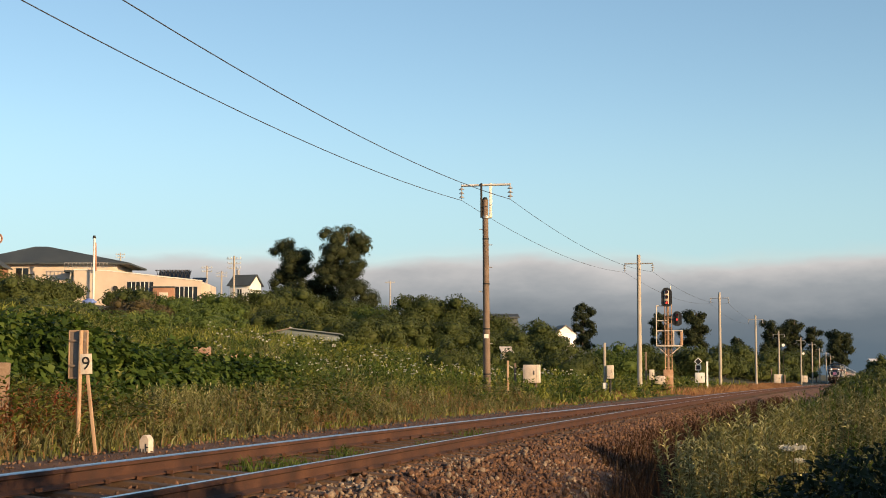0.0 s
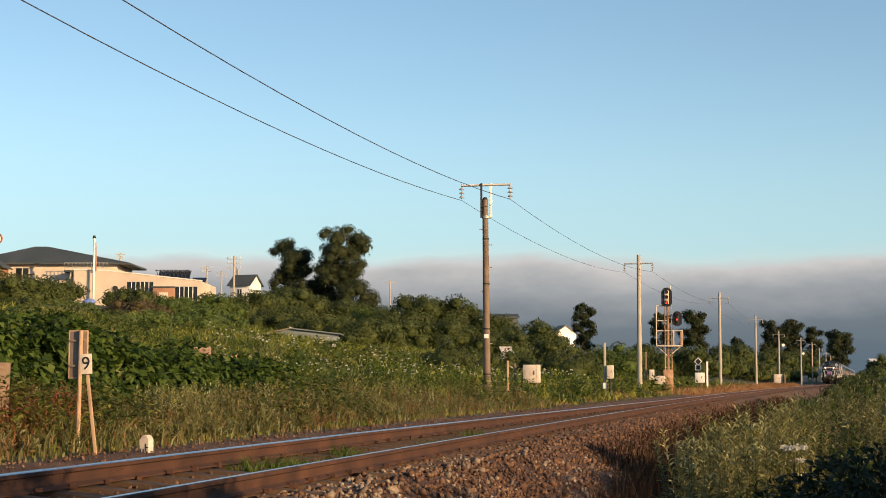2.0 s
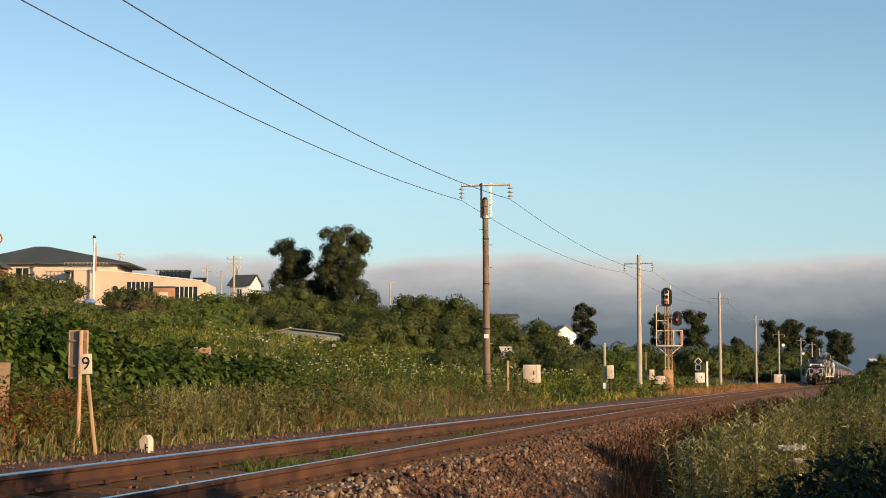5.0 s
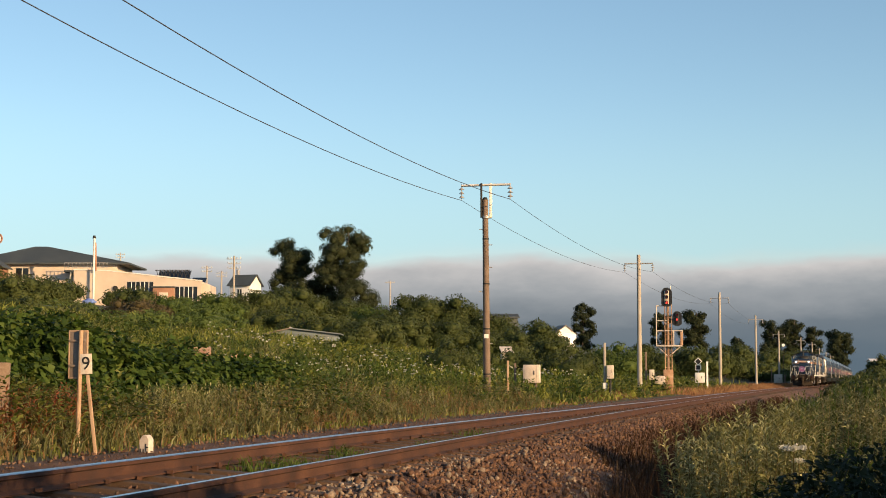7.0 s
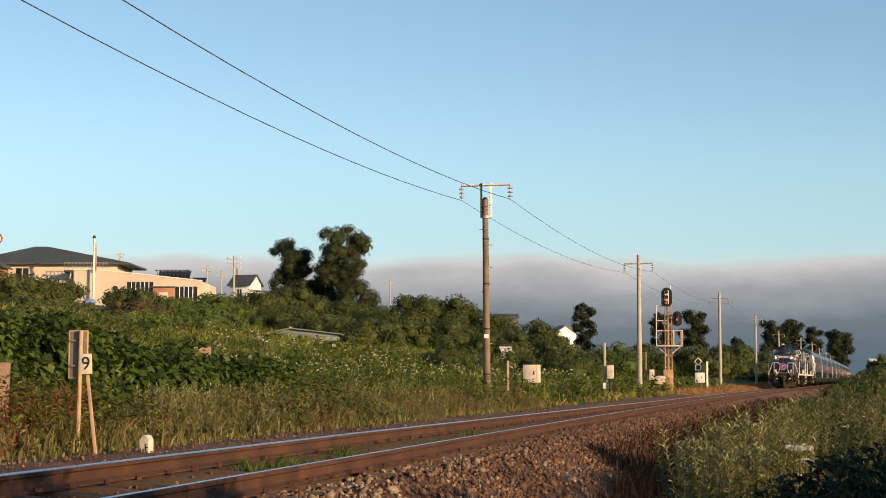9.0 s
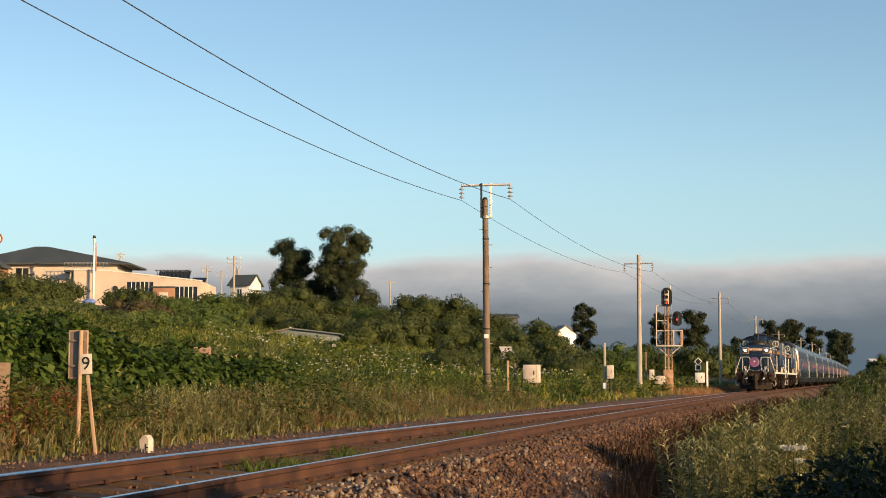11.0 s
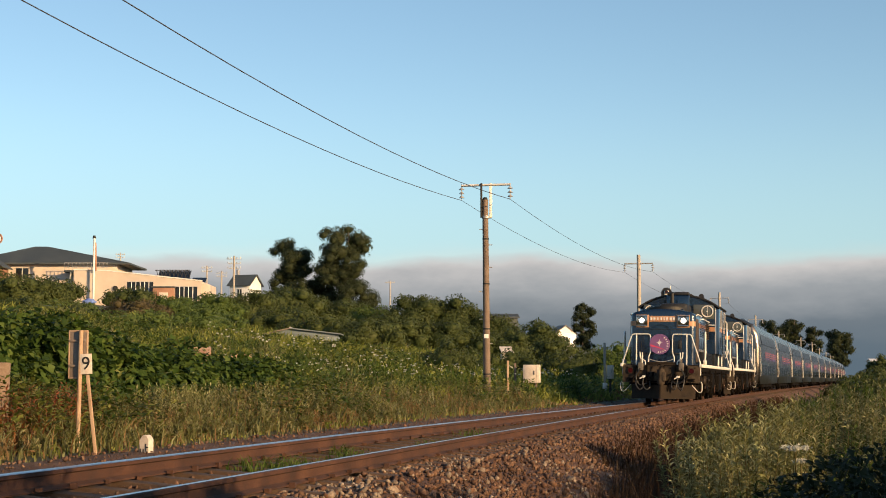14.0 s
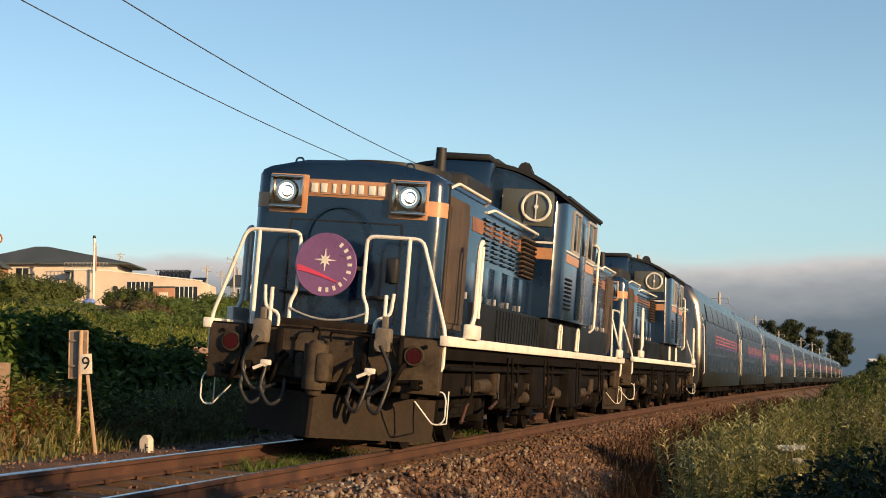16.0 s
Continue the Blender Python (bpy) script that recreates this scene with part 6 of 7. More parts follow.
def leaf_arrays(base, along, normal, length, width, fold=0.18, droop=0.0):
    """Pointed leaves of two folded halves, four faces each; base (n, 3), along and normal unit (n, 3)."""
    side = unit(np.cross(along, normal))
    nrm = np.cross(side, along)
    L, W = length[:, None], width[:, None]
    lift = nrm * W * fold
    mid = base + along * L * 0.45
    tip = base + along * L - nrm * L * droop
    v = np.stack([base, mid + side * W * 0.5 + lift, mid - side * W * 0.5 + lift, tip, mid], 1)
    n = len(base)
    f = np.array([[0, 4, 1], [0, 2, 4], [4, 3, 1], [4, 2, 3]])
    return v.reshape(-1, 3), (f[None] + (np.arange(n) * 5)[:, None, None]).reshape(-1, 3)


def flake_arrays(base, along, normal, length, width):
    """Small far leaves: a bent diamond of two faces."""
    side = unit(np.cross(along, normal))
    L, W = length[:, None], width[:, None]
    v = np.stack([base, base + along * L * 0.5 + side * W * 0.5, base + along * L, base + along * L * 0.5 - side * W * 0.5 + normal * W * 0.25], 1)
    f = np.array([[0, 1, 2], [0, 2, 3]])
    return v.reshape(-1, 3), (f[None] + (np.arange(len(base)) * 4)[:, None, None]).reshape(-1, 3)


def blade_arrays(base, height, width, lean, rng):
    """Grass blades that bend over, three faces each."""
    n = len(base)
    a = rng.uniform(0, 2 * np.pi, n)
    d = np.stack([np.cos(a), np.sin(a), np.zeros(n)], 1)
    b = rng.uniform(0, 2 * np.pi, n)
    s = np.stack([np.cos(b), np.sin(b), np.zeros(n)], 1)
    up = np.array([0, 0, 1.0])
    H, W, K = height[:, None], width[:, None], lean[:, None]
    mid = base + up * H * 0.55 + d * H * K * 0.3
    tip = base + up * H * (1 - 0.25 * K) + d * H * K
    v = np.stack([base + s * W * 0.5, base - s * W * 0.5, mid + s * W * 0.42, mid - s * W * 0.42, tip], 1)
    f = np.array([[0, 1, 3], [0, 3, 2], [2, 3, 4]])
    return v.reshape(-1, 3), (f[None] + (np.arange(n) * 5)[:, None, None]).reshape(-1, 3)


def joined(pieces):
    off, vs, fs = 0, [], []
    for v, f in pieces:
        vs.append(v)
        fs.append(f + off)
        off += len(v)
    return np.concatenate(vs), np.concatenate(fs)


def lumps(x, y, s, seed=0.0):
    """Cheap smooth noise, about -1 to 1."""
    return (np.sin(x * s + 1.7 * np.sin(y * s * 0.83 + seed) + seed) + np.sin(y * s * 1.13 + 1.4 * np.sin(x * s * 0.71 - seed)) + 0.6 * np.sin((x + y) * s * 2.3 + seed * 2)) / 2.6


def stuff(name, arrays, material, label, category):
    ob = big_mesh(name, arrays[0], arrays[1], material)
    return tagged(ob, label, category, kind="stuff")


def verge():
    """Pale weeds and dry stalks close to the near left of the track."""
    rng = np.random.RandomState(12)
    n = 9000
    y = 13 * (48 / 13) ** rng.rand(n)
    l = -2.35 - 3.0 * rng.rand(n) ** 0.9
    x = place(y, l)
    h = rng.uniform(0.2, 0.6, n) * np.clip((-l - 2.0) / 1.2, 0.15, 1) * (1 + 0.35 * lumps(x, y, 1.3))
    base = np.stack([x, y, land(y, l) - 0.02], 1)
    red = ((x < -0.215 * y) & (y < 21) & (l < -2.9)) & (rng.rand(n) < 0.55)
    dry = ~red & (rng.rand(n) < 0.25 + 0.2 * lumps(x, y, 0.9, 3.0))
    rest = ~red & ~dry
    for mask, mat, nm, lab in ((red, L_REDGRASS, "reddish_grass", "reddish dying stems in front of the broad-leaved bush"), (dry, L_DRY, "dry_grass", "pale dry stalks along the ballast's edge"), (rest, L_VERGE, "pale_weeds", "pale green low weeds along the ballast")):
        stuff(nm, blade_arrays(base[mask], h[mask], rng.uniform(0.008, 0.022, mask.sum()), rng.uniform(0.1, 0.7, mask.sum()), rng), mat, lab, "grass")
    # small leafy weed plants
    n = 5600
    y = 13.0 * (48 / 13) ** rng.rand(n)
    l = -2.75 - 2.5 * rng.rand(n)
    x = place(y, l)
    hw = rng.uniform(0.25, 0.62, n) * (1 + 0.45 * lumps(x, y, 1.9, 6.0)) * np.clip((-l - 2.4) / 1.2, 0.35, 1)
    tan = lumps(x, y, 1.1, 8.0) + rng.normal(0, 0.4, n) > 0.32
    weeds("verge_weeds", x[~tan], y[~tan], land(y, l)[~tan], hw[~tan], 24, 0.095, L_VERGE, "pale leafy weeds at the foot of the bush", rng, plain=True)
    weeds("withered_weeds", x[tan], y[tan], land(y, l)[tan], hw[tan], 16, 0.075, L_DRY, "withered straw-coloured weeds beside the ballast", rng, plain=True)
    n = 2600
    y = rng.uniform(16.5, 22.5, n)
    l = rng.uniform(-4.9, -3.3, n)
    ok = place(y, l) < -0.225 * y
    y, l = y[ok], l[ok]
    stuff("red_stems", blade_arrays(np.stack([place(y, l), y, land(y, l) - 0.02], 1), rng.uniform(0.35, 0.75, len(y)), rng.uniform(0.012, 0.03, len(y)), rng.uniform(0.1, 0.8, len(y)), rng), L_REDGRASS, "red withering stems below the broad-leaved bush", "weeds")
    n = 520
    y = rng.uniform(18.5, 26.5, n)
    l = rng.uniform(-4.5, -3.1, n)
    ok = (place(y, l) > -0.185 * y) & (place(y, l) < -0.105 * y) & (lumps(place(y, l), y, 2.1, 4.0) > -0.25)
    y, l = y[ok], l[ok]
    weeds("flowering_weeds", place(y, l), y, land(y, l), rng.uniform(0.4, 0.72, len(y)), 26, 0.07, L_SHOOT, "pale grey-green flowering weeds beside the broad-leaved bush", rng, start=0.4, plain=True)
    n = 900
    y = rng.uniform(15.5, 22.0, n)
    l = rng.uniform(-5.0, -3.4, n)
    ok = (place(y, l) < -0.222 * y) & (lumps(place(y, l), y, 2.4, 5.0) > -0.1)
    y, l = y[ok], l[ok]
    weeds("red_weeds", place(y, l), y, land(y, l), rng.uniform(0.3, 0.7, len(y)), 13, 0.11, L_REDLEAF, "withered red-leaved weeds below the broad-leaved bush", rng)
    # tufts between and beside the rails
    n = 900
    spots = [(15.6, -0.2), (16.0, -0.1), (16.3, 0.0), (17.6, 0.1), (18.6, -0.25), (21.5, 0.15), (25.0, -0.1)]
    pick = rng.randint(0, len(spots), n)
    y = np.array([spots[k][0] for k in pick]) + rng.normal(0, 0.22, n)
    l = np.array([spots[k][1] for k in pick]) + rng.normal(0, 0.13, n)
    ok = np.abs(l) < 0.46
    y, l = y[ok], l[ok]
    stuff("track_grass", blade_arrays(np.stack([place(y, l), y, land(y, l) - 0.01], 1), rng.uniform(0.06, 0.22, len(y)), rng.uniform(0.006, 0.014, len(y)), rng.uniform(0.2, 0.9, len(y)), rng), L_BIGLEAF, "tufts of green grass growing between the rails", "grass")
    # reddish strip farther along
    n = 15000
    y = rng.uniform(84, 215, n)
    l = -1.95 - 3.6 * rng.rand(n) ** 1.5
    stuff("reddish_grass", blade_arrays(np.stack([place(y, l), y, land(y, l) - 0.02], 1), rng.uniform(0.1, 0.5, n) * np.clip((-l - 1.5) / 1.2, 0.35, 1.1), rng.uniform(0.02, 0.05, n), rng.uniform(0.1, 0.9, n), rng), L_RUSTGRASS, "rust-red dry grass strip along the distant track", "grass")


def weeds(name, x, y, z, h, k, size, mat, label, rng, stems=True, start=0.15, plain=False):
    """Upright weeds: a stem each, with k pointed leaves in a spiral, denser at the top."""
    n = len(x)
    u = np.tile(np.linspace(start, 1, k) ** 0.8, n)
    a = np.tile(np.arange(k) * 2.4, n) + np.repeat(rng.uniform(0, 6.3, n), k)
    tilt = np.stack([rng.normal(0, 0.1, n), rng.normal(0, 0.1, n)], 1)
    H = np.repeat(h, k)
    base = np.stack([np.repeat(x, k) + np.repeat(tilt[:, 0], k) * H * u, np.repeat(y, k) + np.repeat(tilt[:, 1], k) * H * u, np.repeat(z, k) + H * u], 1)
    rise = 0.2 + 1.2 * u ** 2.5 + rng.normal(0, 0.3, n * k)
    al = unit(np.stack([np.cos(a), np.sin(a), rise], 1))
    nr = unit(np.stack([-np.cos(a) * rise, -np.sin(a) * rise, np.ones(n * k)], 1) + rng.normal(0, 0.45, (n * k, 3)))
    L = size * (1.15 - 0.45 * u) * rng.uniform(0.75, 1.3, n * k)
    ob = stuff(name, flake_arrays(base, al, nr, L, L * 0.26) if plain else leaf_arrays(base, al, nr, L, L * 0.24, 0.3, 0.3), mat, label, "weeds")
    if stems:
        b = np.stack([x, y, z], 1)
        top = b + np.stack([tilt[:, 0] * h, tilt[:, 1] * h, h], 1)
        v = []
        for ang in (0, 2.1, 4.2):
            o = np.array([math.cos(ang), math.sin(ang), 0]) * 0.007
            v.append(b + o)
            v.append(top + o * 0.4)
        v = np.stack(v, 1).reshape(-1, 3)
        f = np.array([[0, 2, 3, 1], [2, 4, 5, 3], [4, 0, 1, 5]])
        st = big_mesh("weed_stems", v, (f[None] + (np.arange(n) * 6)[:, None, None]).reshape(-1, 4), L_STEM, ob)
        tagged(st, kind="stuff")
    return ob


def meadow():
    rng = np.random.RandomState(11)
    m = 12500
    ty = 13 * (150 / 13) ** rng.rand(m)
    tl = -2.5 - np.clip(0.5 * ty, 8, 48) * rng.rand(m) ** 1.1
    tx = place(ty, tl)
    keep = (tx > -0.33 * ty - 2) & (tx < 0.33 * ty + 2) & ~((ty < 33) & (tl < -4.6) & (tl > -12)) & ((rng.rand(m) < 0.4) | (tl < -4.8) | (ty > 34))
    tx, ty, tl = tx[keep], ty[keep], tl[keep]
    m = len(tx)
    wave = lumps(tx, ty, 0.3, 4.0)
    tone = wave + 0.5 * lumps(tx, ty, 0.9, 1.5) + rng.normal(0, 0.4, m)
    tall = np.clip(0.62 + 0.26 * lumps(tx, ty, 0.55, 7.0) + rng.normal(0, 0.16, m), 0.25, 1.2)
    kinds = np.where(tone < -0.55, 0, np.where(tone > 0.42, 2, 1))
    kinds = np.where((rng.rand(m) < 0.06 + 0.3 * np.clip((tl + 5.5) / 2.5, 0, 1)) & (tl > -18), 3, kinds)
    tall = np.where(kinds == 0, tall * 1.3, np.where(kinds == 3, tall * 0.8, tall))
    k = 15
    wide = np.repeat(np.clip(0.004 * ty, 0.09, 0.3), k)
    x = np.repeat(tx, k) + rng.normal(0, 1, m * k) * wide
    y = np.repeat(ty, k) + rng.normal(0, 1, m * k) * wide
    l = (x - centre_x(y)) * 0.976
    kinds, tall = np.repeat(kinds, k), np.repeat(tall, k)
    ok = l < -2.45
    x, y, l, kinds, tall = x[ok], y[ok], l[ok], kinds[ok], tall[ok]
    n = len(x)
    h = tall * rng.uniform(0.55, 1.1, n) * np.clip((-l - 2.35) / 1.9, 0.12, 1)
    w = np.clip(0.0011 * y, 0.014, 0.08) * rng.uniform(0.7, 1.4, n)
    base = np.stack([x, y, land(y, l) - 0.03], 1)
    for q, mat, nm, lab in ((0, L_REED, "reeds", "dark green clumps of tall reedy grass in the meadow"), (1, L_GRASS, "meadow_grass", "tall green meadow grass beside the track"), (2, L_LUSH, "meadow_grass", "bright yellow-green patches of meadow grass"), (3, L_DRY, "dry_grass", "straw-coloured dry grass among the meadow")):
        mask = kinds == q
        stuff(nm, blade_arrays(base[mask], h[mask], w[mask], rng.uniform(0.1, 0.75, mask.sum()), rng), mat, lab, "grass")
    # leafy weeds standing in the grass
    n = 16000
    y = 15 * (110 / 15) ** rng.rand(n)
    l = -2.9 - np.clip(0.42 * y, 6, 40) * rng.rand(n)
    x = place(y, l)
    keep = (lumps(x, y, 0.42, 9.0) + rng.normal(0, 0.25, n) > 0.0) & (np.abs(x) < 0.31 * y + 1) & ~((y < 33) & (l < -4.4))
    x, y, l = x[keep], y[keep], l[keep]
    k = 9
    n = len(x)
    hh = rng.uniform(0.35, 0.95, n)
    X, Yv, Z = np.repeat(x, k), np.repeat(y, k), np.repeat(land(y, l), k)
    H = np.repeat(hh, k) * rng.uniform(0.35, 1.0, n * k)
    a = rng.uniform(0, 2 * np.pi, n * k)
    al = unit(np.stack([np.cos(a), np.sin(a), rng.uniform(-0.2, 0.7, n * k)], 1))
    nr = unit(np.stack([-0.3 * np.cos(a), -0.3 * np.sin(a), np.ones(n * k)], 1))
    S = np.clip(0.0028 * Yv, 0.1, 0.3) * rng.uniform(0.7, 1.3, n * k)
    c = np.stack([X, Yv, Z + H], 1)
    pale = np.repeat(lumps(x, y, 0.7, 3.0) + rng.normal(0, 0.4, n) > 0.0, k)
    for mask, mat, lab in ((pale, L_GRASS, "pale leafy weeds standing in the meadow"), (~pale, L_BIGLEAF, "leafy green weeds standing in the meadow")):
        stuff("meadow_weeds", flake_arrays(c[mask], al[mask], nr[mask], S[mask], S[mask] * 0.5), mat, lab, "weeds")
    # clumps of tall leafy plants
    m = 620
    cy = 17 * (105 / 17) ** rng.rand(m)
    cl = -3.4 - np.clip(0.42 * cy, 5, 36) * rng.rand(m)
    cx = place(cy, cl)
    keep = (np.abs(cx) < 0.31 * cy) & ~((cy < 34) & (cl > -12))
    cx, cy = cx[keep], cy[keep]
    k = 15
    wide = np.repeat(np.clip(0.006 * cy, 0.14, 0.5), k)
    x = np.repeat(cx, k) + rng.normal(0, 1, len(cx) * k) * wide
    y = np.repeat(cy, k) + rng.normal(0, 1, len(cx) * k) * wide
    h = np.repeat(rng.uniform(0.55, 1.15, len(cx)), k) * rng.uniform(0.7, 1.05, len(x))
    l = (x - centre_x(y)) * 0.976
    h = h * np.clip((-l - 2.3) / 2.0, 0.15, 1)
    sort = np.repeat(rng.choice(4, len(cx), p=[0.34, 0.22, 0.26, 0.18]), k)
    for q, mat, lab in ((0, L_BIGLEAF, "dark leafy clumps standing in the meadow"), (1, L_LUSH, "bright leafy clumps standing in the meadow"), (2, L_VERGE, "olive leafy clumps with pale tips in the meadow"), (3, L_VINE, "fresh green leafy clumps standing in the meadow")):
        for near in (True, False):
            ok = (sort == q) & (l < -2.6) & ((y < 42) == near)
            weeds("meadow_clumps", x[ok], y[ok], land(y[ok], l[ok]), h[ok], 16 if near else 11, 0.13 if near else 0.24, mat, lab, rng, stems=near, plain=True)
    # white flower heads
    n = 900
    y = 30 * (95 / 30) ** rng.rand(n) ** 0.7
    l = -4 - np.clip(0.33 * y, 6, 30) * rng.rand(n)
    x = place(y, l)
    keep = (x > -0.15 * y) & (x < 0.09 * y) & (lumps(x, y, 0.3, 2.0) + rng.normal(0, 0.3, n) > 0.0)
    x, y, l = x[keep], y[keep], l[keep]
    c = np.stack([x, y, land(y, l) + rng.uniform(0.85, 1.15, len(x))], 1)
    pieces = []
    for j in range(6):
        a = rng.uniform(0, 2 * np.pi, len(x))
        al = unit(np.stack([np.cos(a), np.sin(a), rng.uniform(-0.1, 0.5, len(x))], 1))
        s = np.clip(0.0018 * y, 0.05, 0.14)
        pieces.append(flake_arrays(c, al, unit(rng.normal(size=(len(x), 3)) + np.array([0.4, -0.6, 0.4])), s * 0.5, s * 0.5))
    stuff("white_flowers", joined(pieces), L_PETAL, "scattered white wildflower heads in the meadow", "flowers")


meadow()
verge()


def ball_shape():
    bm = bmesh.new()
    bmesh.ops.create_icosphere(bm, subdivisions=1, radius=1.0)
    v, f = np.array([x.co[:] for x in bm.verts]), np.array([[x.index for x in q.verts] for q in bm.faces])
    bm.free()
    return v, f


BALL = ball_shape()


def crown(rng, centres, radii, per_area, size, inner=0.25):
    """Leaves over the shells of many overlapping clumps, each round a lumpy dense heart."""
    pieces = []
    for c, r in zip(centres, radii):
        n = int(per_area * 4 * np.pi * r[0] * r[2] * 0.8)
        d = unit(rng.normal(size=(n, 3)))
        d[:, 2] = np.abs(d[:, 2]) * np.where(rng.rand(n) < 0.8, 1, -1)
        def lump(d):
            return 1 + 0.12 * np.sin(d[:, 0] * 7 + c[0]) * np.sin(d[:, 2] * 6 + c[1]) + 0.07 * np.sin(d[:, 1] * 13 + c[2]) * np.sin(d[:, 0] * 11)
        p = c + d * r * (lump(d) - inner * rng.rand(n) ** 2)[:, None]
        al = unit(np.cross(d, unit(rng.normal(size=(n, 3)))) + d * 0.2)
        nr = unit(d + rng.normal(size=(n, 3)) * 0.3)
        L = size * rng.uniform(0.5, 1.25, n)
        pieces.append(flake_arrays(p, al, nr, L, L * 0.62))
        pieces.append((c + BALL[0] * r * 0.68 * lump(BALL[0])[:, None] * rng.uniform(0.94, 1.04, (len(BALL[0]), 1)), BALL[1]))
    return joined(pieces)


def broad_bush():
    """A long thicket of broad-leaved knotweed left of the track."""
    rng = np.random.RandomState(21)
    t = thing("broadleaf_bush", pose(0, 0, 0), "dense broad-leaved green thicket behind the track signs", "bush")
    m = 620
    my = rng.uniform(11, 36, m)
    ml = -4.85 - 6.2 * rng.rand(m) ** 1.5
    mx = place(my, ml)
    end = np.clip((35.0 - my + (ml + 4.7) * 0.5) / 4.5, 0, 1) ** 0.6
    crest = (1.5 + 0.28 * lumps(mx, my, 0.8, 1.0) + rng.normal(0, 0.14, m)) * np.clip((-ml - 4.2) / 1.0, 0.62, 1) * end * np.interp(my, (18, 24, 30, 34), (1.14, 0.95, 0.76, 0.6)) * np.interp(ml, (-11, -7), (0.8, 1))
    ok = crest > 0.35
    mx, my, ml, crest = mx[ok], my[ok], ml[ok], crest[ok]
    rad = rng.uniform(0.3, 0.56, len(mx)) * np.clip(crest, 0.6, 1)
    pieces = []
    for cx, cy, cl, c, r in zip(mx, my, ml, crest, rad):
        n = int(270 * (r / 0.45) ** 2 * (1.6 if cl > -6 else 1.0))
        d = unit(rng.normal(size=(n, 3)))
        d = d[(d @ np.array([0.25, -0.75, 0.6])) > -0.15]
        n = len(d)
        deep = c * 0.42 if cl > -6 else r * 0.95
        mid = np.array([cx, cy, float(land(cy, cl)) + c - deep])
        p = mid + d * np.array([r, r, deep]) * (1 - 0.28 * rng.rand(n)[:, None] ** 2)
        down = np.array([0, 0, -1.0]) - d * (d @ np.array([0, 0, -1.0]))[:, None]
        al = unit(unit(down + 1e-3) * 0.8 + d * 0.45 + rng.normal(size=(n, 3)) * 0.6)
        nr = unit(d + np.array([0, 0, 0.45]) + rng.normal(size=(n, 3)) * 0.3)
        L = rng.uniform(0.09, 0.17, n)
        pieces.append(leaf_arrays(p, al, nr, L, L * 0.76, 0.14, 0.22))
    ob = big_mesh("foliage", *joined(pieces), L_BIGLEAF, t)
    tagged(ob, kind="stuff")
    m = 420
    y = rng.uniform(11, 35, m)
    l = rng.uniform(-6.5, -4.6, m)
    bm = bmesh.new()
    for yy, ll in zip(y, l):
        x, z = float(place(yy, ll)), float(land(yy, ll))
        rod(bm, (x, yy, z - 0.05), (x + rng.normal(0, 0.12), yy + rng.normal(0, 0.12), z + rng.uniform(0.35, 0.75)), 0.014, 0.008, 5)
    tagged(part("cane", bm, L_REDGRASS, t, "reddish-brown cane stems"), kind="stuff")


broad_bush()


UMBELS = []


